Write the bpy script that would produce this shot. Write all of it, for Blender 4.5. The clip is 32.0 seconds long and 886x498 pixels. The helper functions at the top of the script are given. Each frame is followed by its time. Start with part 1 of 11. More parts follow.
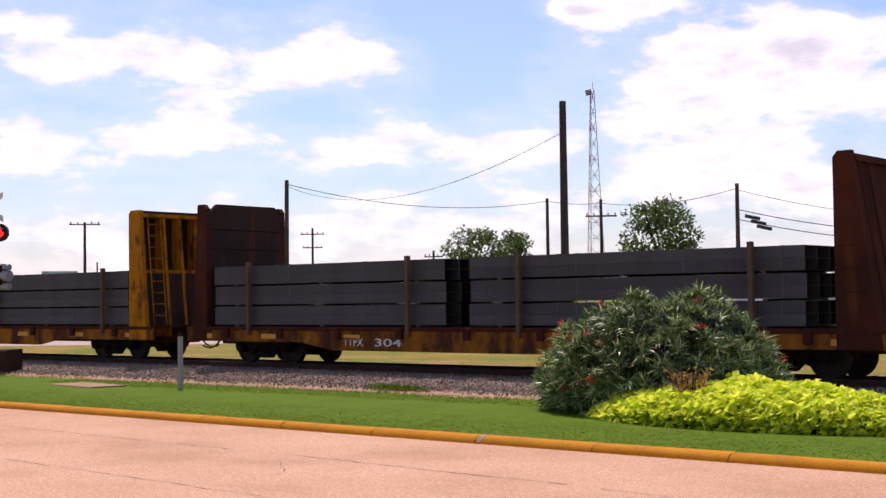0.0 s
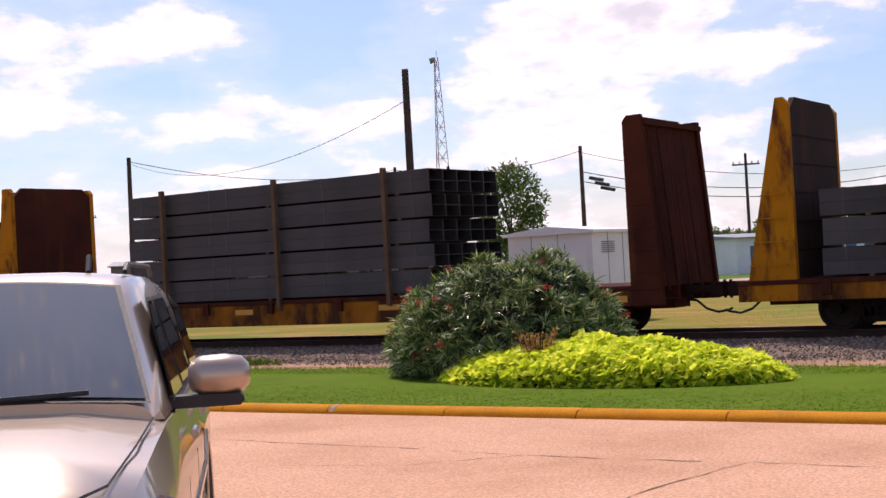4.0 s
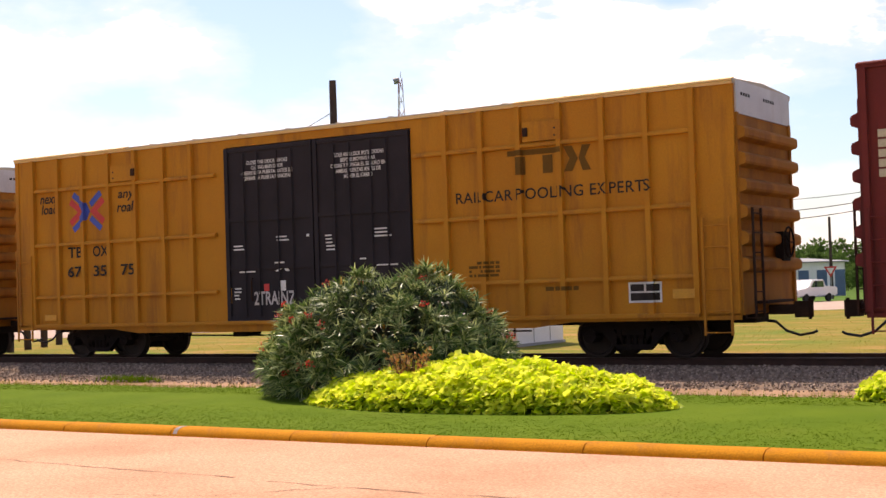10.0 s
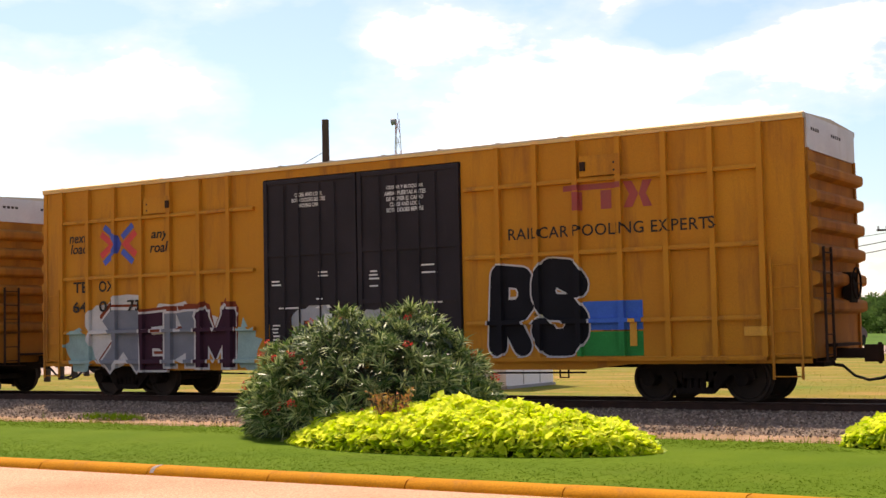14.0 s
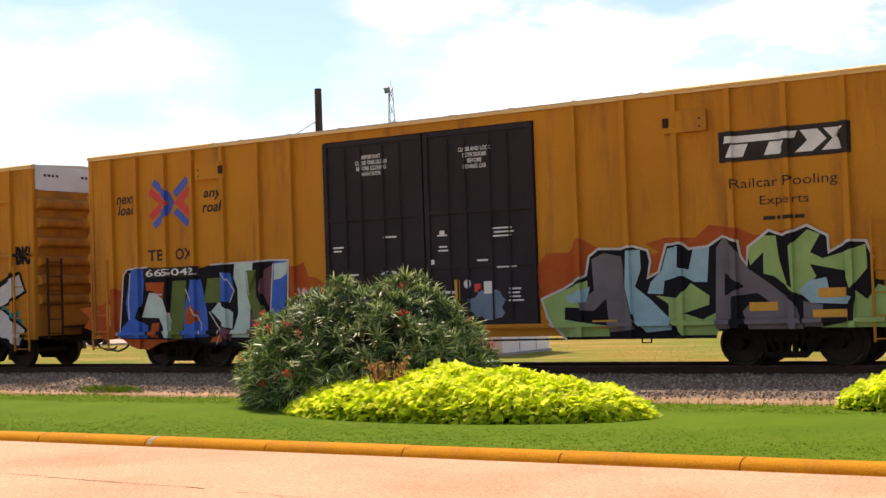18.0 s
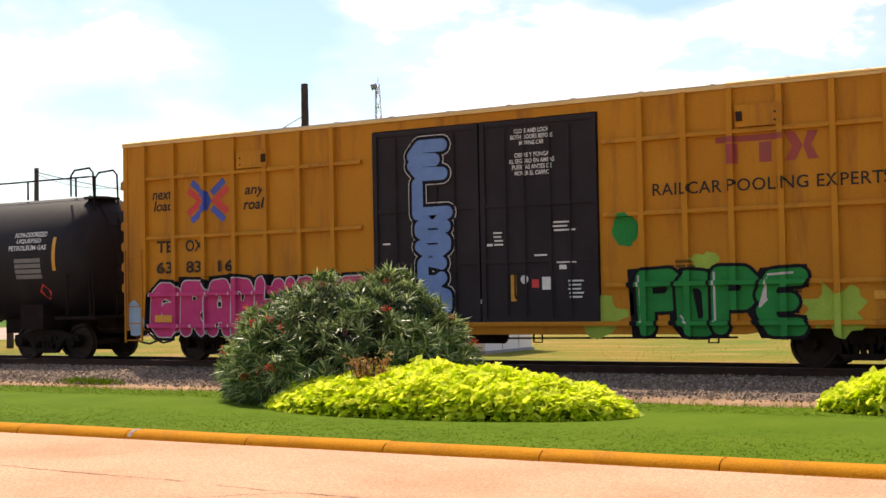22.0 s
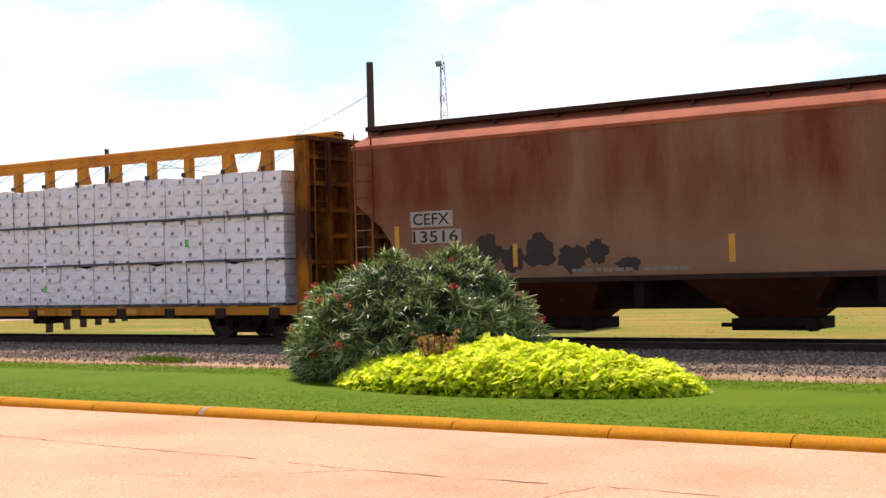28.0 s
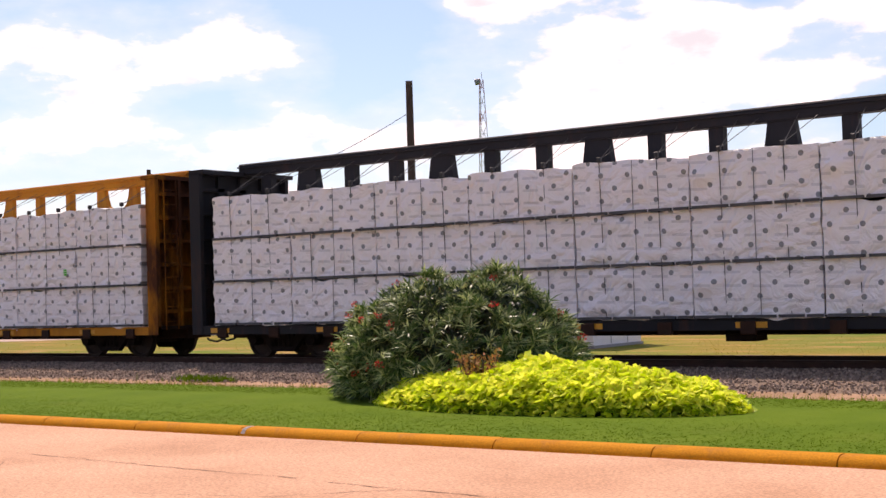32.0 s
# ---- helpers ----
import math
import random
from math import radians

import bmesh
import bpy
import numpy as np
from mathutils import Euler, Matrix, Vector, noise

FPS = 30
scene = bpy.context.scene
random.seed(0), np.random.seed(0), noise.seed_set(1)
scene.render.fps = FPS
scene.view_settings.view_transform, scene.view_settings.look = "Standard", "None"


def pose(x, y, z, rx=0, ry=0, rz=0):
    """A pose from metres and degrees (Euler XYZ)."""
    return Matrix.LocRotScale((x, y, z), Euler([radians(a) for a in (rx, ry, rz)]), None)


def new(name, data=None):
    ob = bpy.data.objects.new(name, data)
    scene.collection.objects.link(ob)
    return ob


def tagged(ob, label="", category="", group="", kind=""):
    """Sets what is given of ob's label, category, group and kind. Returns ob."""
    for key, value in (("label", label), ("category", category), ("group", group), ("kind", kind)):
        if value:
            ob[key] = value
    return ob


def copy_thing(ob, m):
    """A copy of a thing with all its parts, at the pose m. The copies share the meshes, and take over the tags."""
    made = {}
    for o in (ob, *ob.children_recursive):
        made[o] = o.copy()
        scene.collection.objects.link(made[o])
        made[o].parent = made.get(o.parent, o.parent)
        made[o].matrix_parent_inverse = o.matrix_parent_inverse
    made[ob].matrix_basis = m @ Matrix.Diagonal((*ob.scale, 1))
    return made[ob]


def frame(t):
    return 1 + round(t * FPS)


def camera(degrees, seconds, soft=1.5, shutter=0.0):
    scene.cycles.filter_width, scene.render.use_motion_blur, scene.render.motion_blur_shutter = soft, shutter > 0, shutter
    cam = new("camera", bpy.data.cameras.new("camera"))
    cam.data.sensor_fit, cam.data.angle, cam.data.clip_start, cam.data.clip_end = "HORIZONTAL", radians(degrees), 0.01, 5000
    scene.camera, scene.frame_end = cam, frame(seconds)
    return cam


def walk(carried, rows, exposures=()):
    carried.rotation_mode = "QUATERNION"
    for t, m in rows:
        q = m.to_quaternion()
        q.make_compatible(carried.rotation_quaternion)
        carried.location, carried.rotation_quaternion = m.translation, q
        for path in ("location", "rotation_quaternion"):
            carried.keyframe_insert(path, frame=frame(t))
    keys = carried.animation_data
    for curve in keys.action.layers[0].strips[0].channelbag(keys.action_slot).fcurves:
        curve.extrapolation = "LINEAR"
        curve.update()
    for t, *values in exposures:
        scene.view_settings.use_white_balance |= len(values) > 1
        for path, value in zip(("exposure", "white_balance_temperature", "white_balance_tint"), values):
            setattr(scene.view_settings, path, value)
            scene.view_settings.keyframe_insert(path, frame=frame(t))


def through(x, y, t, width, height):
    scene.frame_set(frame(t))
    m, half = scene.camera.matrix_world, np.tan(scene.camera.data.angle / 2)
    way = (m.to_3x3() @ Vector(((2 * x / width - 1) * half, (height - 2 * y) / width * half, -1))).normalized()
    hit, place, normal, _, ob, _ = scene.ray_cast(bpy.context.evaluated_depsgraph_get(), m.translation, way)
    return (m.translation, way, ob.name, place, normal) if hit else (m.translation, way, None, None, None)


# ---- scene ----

# ---- camera ----
cam = camera(36.49, 32.0, soft=1.5)
# seconds, eye x, y, z, turn to the left from +y, tilt up, lean
EYES = [
    (0, 5.296, -24.830, 1.679, 39.895, 2.184, -0.736),
    (0.5, 5.311, -24.849, 1.692, 39.863, 2.405, -0.700),
    (1, 5.295, -24.820, 1.677, 39.759, 2.645, -0.923),
    (1.5, 5.281, -24.802, 1.681, 39.712, 2.796, -1.437),
    (2, 5.281, -24.805, 1.683, 39.385, 2.886, -1.353),
    (2.5, 5.293, -24.825, 1.674, 38.922, 2.817, -1.393),
    (3, 5.320, -24.811, 1.677, 38.430, 2.551, -2.093),
    (3.5, 5.306, -24.802, 1.664, 36.071, 1.496, -2.848),
    (5.5, 5.659, -24.580, 1.608, 27.015, -1.176, -3.321),
    (6, 5.623, -24.500, 1.576, 24.930, -2.073, -3.228),
    (6.5, 5.658, -24.343, 1.507, 25.220, -1.137, -3.286),
    (7, 5.727, -24.176, 1.424, 27.842, 0.541, -2.858),
    (7.5, 5.785, -24.039, 1.448, 28.455, 2.145, -2.528),
    (8, 5.801, -23.760, 1.458, 27.459, 3.450, -2.109),
    (8.5, 5.823, -23.524, 1.451, 27.383, 3.764, -2.100),
    (9, 5.820, -23.272, 1.448, 30.122, 3.151, -1.108),
    (9.5, 5.772, -23.023, 1.447, 31.514, 2.120, -1.516),
    (10, 5.763, -22.802, 1.465, 32.195, 1.619, -1.860),
    (10.5, 5.784, -22.674, 1.467, 33.538, 1.582, -1.659),
    (11, 5.809, -22.632, 1.456, 33.125, 1.566, -1.983),
    (11.5, 5.826, -22.615, 1.458, 31.785, 1.587, -1.859),
    (12, 5.835, -22.615, 1.451, 31.646, 1.892, -2.144),
    (12.5, 5.837, -22.586, 1.450, 31.064, 2.554, -2.385),
    (13, 5.839, -22.582, 1.449, 31.158, 3.243, -1.727),
    (13.5, 5.825, -22.581, 1.440, 31.725, 3.529, -1.450),
    (15.5, 5.841, -22.595, 1.454, 32.199, 2.542, -0.899),
    (16, 5.825, -22.598, 1.443, 32.005, 2.281, -0.712),
    (16.5, 5.850, -22.582, 1.448, 31.790, 2.031, -0.944),
    (17, 5.850, -22.585, 1.456, 31.868, 1.861, -1.240),
    (17.5, 5.841, -22.591, 1.450, 31.801, 1.883, -1.664),
    (18, 5.839, -22.570, 1.448, 31.829, 1.990, -1.973),
    (18.5, 5.849, -22.574, 1.446, 31.867, 2.077, -2.213),
    (19, 5.852, -22.568, 1.446, 31.699, 2.130, -2.287),
    (19.5, 5.861, -22.575, 1.450, 31.263, 2.104, -2.275),
    (20, 5.857, -22.571, 1.453, 31.419, 2.056, -1.944),
    (20.5, 5.852, -22.565, 1.446, 31.267, 2.091, -1.512),
    (21, 5.855, -22.567, 1.454, 31.469, 2.014, -1.469),
    (21.5, 5.845, -22.562, 1.442, 31.198, 1.975, -1.127),
    (22, 5.845, -22.565, 1.433, 31.172, 1.879, -1.108),
    (22.5, 5.847, -22.550, 1.440, 31.324, 1.753, -1.030),
    (23, 5.838, -22.538, 1.444, 31.266, 1.596, -1.558),
    (23.5, 5.839, -22.563, 1.438, 31.097, 1.560, -1.092),
    (24, 5.829, -22.572, 1.443, 31.131, 1.333, -0.921),
    (24.5, 5.835, -22.559, 1.434, 31.585, 1.220, -1.114),
    (25, 5.832, -22.545, 1.442, 31.728, 1.090, -1.517),
    (25.5, 5.826, -22.539, 1.447, 31.864, 1.001, -1.800),
    (27.5, 5.831, -22.557, 1.443, 33.291, 0.752, -1.432),
    (28, 5.838, -22.574, 1.445, 34.008, 0.954, -1.495),
    (28.5, 5.829, -22.573, 1.442, 34.577, 1.126, -2.150),
    (29, 5.840, -22.589, 1.444, 34.792, 1.469, -2.456),
    (29.5, 5.839, -22.589, 1.453, 35.004, 1.692, -2.480),
    (30, 5.829, -22.593, 1.451, 35.279, 1.838, -2.338),
    (30.5, 5.833, -22.585, 1.444, 35.512, 1.907, -2.223),
    (31, 5.836, -22.593, 1.449, 35.505, 1.907, -2.050),
    (31.5, 5.837, -22.593, 1.447, 35.600, 1.897, -1.819),
    (32, 5.815, -22.547, 1.450, 35.695, 1.772, -1.769),
]


def eye_pose(x, y, z, turn, tilt, lean):
    return pose(x, y, z, 90 + tilt, 0, turn) @ pose(0, 0, 0, 0, 0, lean)


walk(cam, [(r[0], eye_pose(*r[1:])) for r in EYES],
     exposures=[(0, 0.1, 6800, 27), (3.5, 0.1, 6800, 27), (5.5, 0.38, 7650, 29), (9, 0.52, 7950, 24), (13, 0.55, 8000, 19), (16, 0.56, 8000, 15), (18, 0.57, 8000, 15), (20, 0.56, 8000, 12), (22, 0.57, 7900, 13), (25, 0.60, 7350, 16), (28, 0.62, 7400, 17), (29.5, 0.38, 7500, 24), (32, 0.30, 7550, 26)])

# ---- light ----
SUN_WAY = Vector((-0.62, 0.52, 1.28)).normalized()
SUN_UP = math.asin(SUN_WAY.z)
SUN_TURN = math.atan2(SUN_WAY.x, SUN_WAY.y)
sun_data = bpy.data.lights.new("sun", "SUN")
sun_data.energy, sun_data.angle, sun_data.color = 3.9, radians(0.53), (1.0, 0.95, 0.86)
sun = new("sun", sun_data)
sun.matrix_world = Matrix.Translation((0, 0, 60)) @ SUN_WAY.to_track_quat("Z", "Y").to_matrix().to_4x4()


def link(nt, a, b):
    nt.links.new(a, b)


def math_node(nt, op, a, b=None, clamp=False):
    n = nt.nodes.new("ShaderNodeMath")
    n.operation, n.use_clamp = op, clamp
    for i, v in enumerate((a, b)):
        if v is None:
            continue
        if isinstance(v, (int, float)):
            n.inputs[i].default_value = v
        else:
            nt.links.new(v, n.inputs[i])
    return n.outputs[0]


def build_world():
    w = bpy.data.worlds.new("summer_sky")
    scene.world = w
    w.use_nodes = True
    nt = w.node_tree
    nt.nodes.clear()
    out = nt.nodes.new("ShaderNodeOutputWorld")
    bg = nt.nodes.new("ShaderNodeBackground")
    bg.inputs[1].default_value = 0.15
    sky = nt.nodes.new("ShaderNodeTexSky")
    sky.sky_type, sky.sun_disc = "NISHITA", False
    sky.sun_elevation, sky.sun_rotation = SUN_UP, SUN_TURN
    sky.air_density, sky.dust_density, sky.ozone_density = 1.0, 1.2, 1.5
    co = nt.nodes.new("ShaderNodeTexCoord")
    sep = nt.nodes.new("ShaderNodeSeparateXYZ")
    link(nt, co.outputs["Generated"], sep.inputs[0])
    x, y, z = sep.outputs
    # azimuth to the left of +y and height, both in degrees
    az = math_node(nt, "MULTIPLY", math_node(nt, "ARCTAN2", math_node(nt, "MULTIPLY", x, -1.0), y), 57.2958)
    el = math_node(nt, "MULTIPLY", math_node(nt, "ARCSINE", z), 57.2958)
    comb = nt.nodes.new("ShaderNodeCombineXYZ")
    link(nt, math_node(nt, "MULTIPLY", az, 0.11), comb.inputs[0])
    link(nt, math_node(nt, "MULTIPLY", el, 0.24), comb.inputs[1])
    big = nt.nodes.new("ShaderNodeTexNoise")
    big.inputs["Scale"].default_value, big.inputs["Detail"].default_value = 2.1, 8.0
    big.inputs["Roughness"].default_value = 0.56
    link(nt, comb.outputs[0], big.inputs["Vector"])
    field = math_node(nt, "MULTIPLY", math_node(nt, "SUBTRACT", big.outputs["Fac"], 0.5), 2.0)
    # cumulus heaps: azimuth, height, half width, half height, weight
    for a, e, wa, we, k in CLOUDS:
        da = math_node(nt, "DIVIDE", math_node(nt, "SUBTRACT", az, a), wa)
        de = math_node(nt, "DIVIDE", math_node(nt, "SUBTRACT", el, e), we)
        d2 = math_node(nt, "ADD", math_node(nt, "MULTIPLY", da, da), math_node(nt, "MULTIPLY", de, de))
        heap = math_node(nt, "MULTIPLY", math_node(nt, "EXPONENT", math_node(nt, "MULTIPLY", d2, -1.0)), k)
        field = math_node(nt, "ADD", field, heap)
    # thin veil, thicker towards the horizon
    low = math_node(nt, "MULTIPLY", math_node(nt, "SUBTRACT", 6.0, el), 0.03)
    field = math_node(nt, "ADD", field, math_node(nt, "MAXIMUM", low, -0.06))
    ramp = nt.nodes.new("ShaderNodeMapRange")
    ramp.interpolation_type = "SMOOTHSTEP"
    ramp.inputs["From Min"].default_value, ramp.inputs["From Max"].default_value = 0.0, 0.44
    link(nt, field, ramp.inputs["Value"])
    veil = nt.nodes.new("ShaderNodeMapRange")
    veil.inputs["From Min"].default_value, veil.inputs["From Max"].default_value = -0.35, 0.35
    veil.inputs["To Min"].default_value, veil.inputs["To Max"].default_value = 0.0, 0.28
    link(nt, field, veil.inputs["Value"])
    cover = math_node(nt, "MAXIMUM", ramp.outputs[0], veil.outputs[0])
    haze = nt.nodes.new("ShaderNodeMapRange")
    haze.interpolation_type = "SMOOTHSTEP"
    haze.inputs["From Min"].default_value, haze.inputs["From Max"].default_value = 4.5, 0.3
    haze.inputs["To Max"].default_value = 0.62
    link(nt, el, haze.inputs["Value"])
    cover = math_node(nt, "MAXIMUM", cover, haze.outputs[0])
    # grey undersides where the cloud is thick
    thick = nt.nodes.new("ShaderNodeMapRange")
    thick.interpolation_type = "SMOOTHSTEP"
    thick.inputs["From Min"].default_value, thick.inputs["From Max"].default_value = 0.50, 0.95
    link(nt, field, thick.inputs["Value"])
    tone = nt.nodes.new("ShaderNodeMix")
    tone.data_type = "RGBA"
    tone.inputs[6].default_value = (7.3, 7.1, 7.4, 1)
    tone.inputs[7].default_value = (4.6, 4.8, 5.4, 1)
    # billows inside the cloud
    puff = nt.nodes.new("ShaderNodeTexNoise")
    puff.inputs["Scale"].default_value, puff.inputs["Detail"].default_value = 4.6, 5.0
    link(nt, comb.outputs[0], puff.inputs["Vector"])
    shade = nt.nodes.new("ShaderNodeMapRange")
    shade.inputs["From Min"].default_value, shade.inputs["From Max"].default_value = 0.46, 0.70
    shade.inputs["To Max"].default_value = 0.6
    link(nt, puff.outputs["Fac"], shade.inputs["Value"])
    link(nt, math_node(nt, "MAXIMUM", thick.outputs[0], shade.outputs[0]), tone.inputs[0])
    mix = nt.nodes.new("ShaderNodeMix")
    mix.data_type = "RGBA"
    link(nt, cover, mix.inputs[0])
    lift = nt.nodes.new("ShaderNodeMix")
    lift.data_type, lift.blend_type = "RGBA", "MULTIPLY"
    lift.inputs[0].default_value = 1.0
    lift.inputs[7].default_value = (0.605, 0.732, 0.872, 1)
    link(nt, sky.outputs[0], lift.inputs[6])
    link(nt, lift.outputs[2], mix.inputs[6])
    link(nt, tone.outputs[2], mix.inputs[7])
    link(nt, mix.outputs[2], bg.inputs[0])
    link(nt, bg.outputs[0], out.inputs[0])


CLOUDS = [(54.4, 10.4, 4.5, 1.4, 0.65), (45.2, 10.2, 3.6, 1.3, 0.65), (56.4, 6.4, 2.6, 0.9, 0.5), (50.9, 7.1, 2.8, 0.9, 0.5), (41.4, 6.3, 3.6, 0.9, 0.45),
          (26.8, 10.0, 5.6, 2.0, 0.8), (26.4, 6.1, 2.8, 0.9, 0.45), (31.0, 7.0, 3.1, 1.0, 0.4), (33.3, 12.0, 2.1, 0.6, 0.45), (49.1, 4.7, 1.7, 0.5, 0.35),
          (42.6, 4.4, 2.1, 0.5, 0.35), (24.0, 7.7, 4.7, 1.0, 0.35), (10.0, 6.9, 2.6, 0.8, 0.45), (17.0, 4.0, 4.0, 0.6, 0.35),
          (38.6, 10.4, 2.6, 2.4, -0.5), (50.0, 12.8, 3.5, 0.8, -0.4), (13.5, 6.5, 4.5, 2.4, -0.8), (24.5, 4.6, 3.0, 0.9, 0.4), (19.0, 8.2, 2.6, 1.0, 0.5), (46.0, 7.9, 2.2, 0.6, -0.25),
          (39.0, 11.6, 2.8, 1.5, -0.45), (34.5, 12.4, 1.4, 0.7, 0.5), (21.9, 12.3, 2.2, 0.9, -0.95), (15.6, 11.2, 3.3, 1.5, 0.75), (47.0, 12.9, 4.0, 0.6, -0.5), (31.0, 5.0, 6.0, 1.6, 0.3)]
build_world()

# ---- shapes ----


def bx(bm, x0, x1, y0, y1, z0, z1):
    v = [bm.verts.new(p) for p in ((x0, y0, z0), (x1, y0, z0), (x1, y1, z0), (x0, y1, z0), (x0, y0, z1), (x1, y0, z1), (x1, y1, z1), (x0, y1, z1))]
    for f in ((3, 2, 1, 0), (4, 5, 6, 7), (0, 1, 5, 4), (1, 2, 6, 5), (2, 3, 7, 6), (3, 0, 4, 7)):
        bm.faces.new([v[i] for i in f])


def cbox(bm, x0, x1, y0, y1, z0, z1, c=0.01):
    """A box with chamfered upright and level edges along x."""
    prism(bm, [(y0 + c, z0), (y1 - c, z0), (y1, z0 + c), (y1, z1 - c), (y1 - c, z1), (y0 + c, z1), (y0, z1 - c), (y0, z0 + c)], "x", x0, x1)


def prism(bm, prof, axis, a0, a1):
    """Profile pairs swept along an axis: x takes (y, z), y takes (x, z), z takes (x, y)."""
    def at(p, a):
        return {"x": (a, p[0], p[1]), "y": (p[0], a, p[1]), "z": (p[0], p[1], a)}[axis]
    lo, hi = [bm.verts.new(at(p, a0)) for p in prof], [bm.verts.new(at(p, a1)) for p in prof]
    n = len(prof)
    for i in range(n):
        bm.faces.new((lo[i], lo[(i + 1) % n], hi[(i + 1) % n], hi[i]))
    bm.faces.new(lo[::-1])
    bm.faces.new(hi)


def cy(bm, p0, p1, r, n=8, r1=None, caps=True):
    p0, p1 = Vector(p0), Vector(p1)
    q = (p1 - p0).to_track_quat("Z", "Y")
    r1 = r if r1 is None else r1
    rings = []
    for p, rad in ((p0, r), (p1, r1)):
        rings.append([bm.verts.new(p + q @ Vector((rad * math.cos(2 * math.pi * i / n), rad * math.sin(2 * math.pi * i / n), 0))) for i in range(n)])
    for i in range(n):
        bm.faces.new((rings[0][i], rings[0][(i + 1) % n], rings[1][(i + 1) % n], rings[1][i]))
    if caps:
        bm.faces.new(rings[0][::-1])
        bm.faces.new(rings[1])


def tube(bm, pts, r, n=6):
    pts = [Vector(p) for p in pts]
    rings, q = [], None
    for i, p in enumerate(pts):
        d = (pts[min(i + 1, len(pts) - 1)] - pts[max(i - 1, 0)]).normalized()
        q = d.to_track_quat("Z", "Y") if q is None else (q @ Vector((0, 0, 1))).rotation_difference(d) @ q
        rings.append([bm.verts.new(p + q @ Vector((r * math.cos(2 * math.pi * k / n), r * math.sin(2 * math.pi * k / n), 0))) for k in range(n)])
    for s, t in zip(rings, rings[1:]):
        for k in range(n):
            bm.faces.new((s[k], s[(k + 1) % n], t[(k + 1) % n], t[k]))
    bm.faces.new(rings[0][::-1])
    bm.faces.new(rings[-1])


def lathe(bm, prof, n, m=None):
    """Pairs of (along, radius) turned about the y axis, placed by m."""
    m = m or Matrix.Identity(4)
    rings = []
    for a, r in prof:
        rings.append([bm.verts.new(m @ Vector((r * math.cos(2 * math.pi * i / n), a, r * math.sin(2 * math.pi * i / n)))) for i in range(n)])
    for s, t in zip(rings, rings[1:]):
        for i in range(n):
            bm.faces.new((s[i], t[i], t[(i + 1) % n], s[(i + 1) % n]))
    bm.faces.new(rings[0])
    bm.faces.new(rings[-1][::-1])


def mesh_of(bm, mats, name="mesh", smooth=None):
    bmesh.ops.recalc_face_normals(bm, faces=bm.faces)
    me = bpy.data.meshes.new(name)
    bm.to_mesh(me)
    bm.free()
    for m in (mats if isinstance(mats, (list, tuple)) else [mats]):
        me.materials.append(m)
    if smooth is not None:
        me.shade_smooth()
        me.set_sharp_from_angle(angle=radians(smooth))
    return me


def part(name, bm, material, parent, label="", smooth=None, kind=""):
    ob = new(name, mesh_of(bm, material, name, smooth))
    ob.parent = parent
    return tagged(ob, label=label, kind=kind)


def share(name, me, parent, m, label=""):
    ob = new(name, me)
    ob.parent = parent
    ob.matrix_basis = m
    return tagged(ob, label=label)


def root(name, m, label, category, group=""):
    ob = new(name)
    ob.empty_display_size = 0.3
    ob.matrix_basis = m
    return tagged(ob, label, category, group)


def whole(name, bm, material, label, category, group="", kind="", smooth=None, m=None):
    ob = new(name, mesh_of(bm, material, name, smooth))
    if m is not None:
        ob.matrix_basis = m
    return tagged(ob, label, category, group, kind)


def B():
    return bmesh.new()


# ---- materials ----


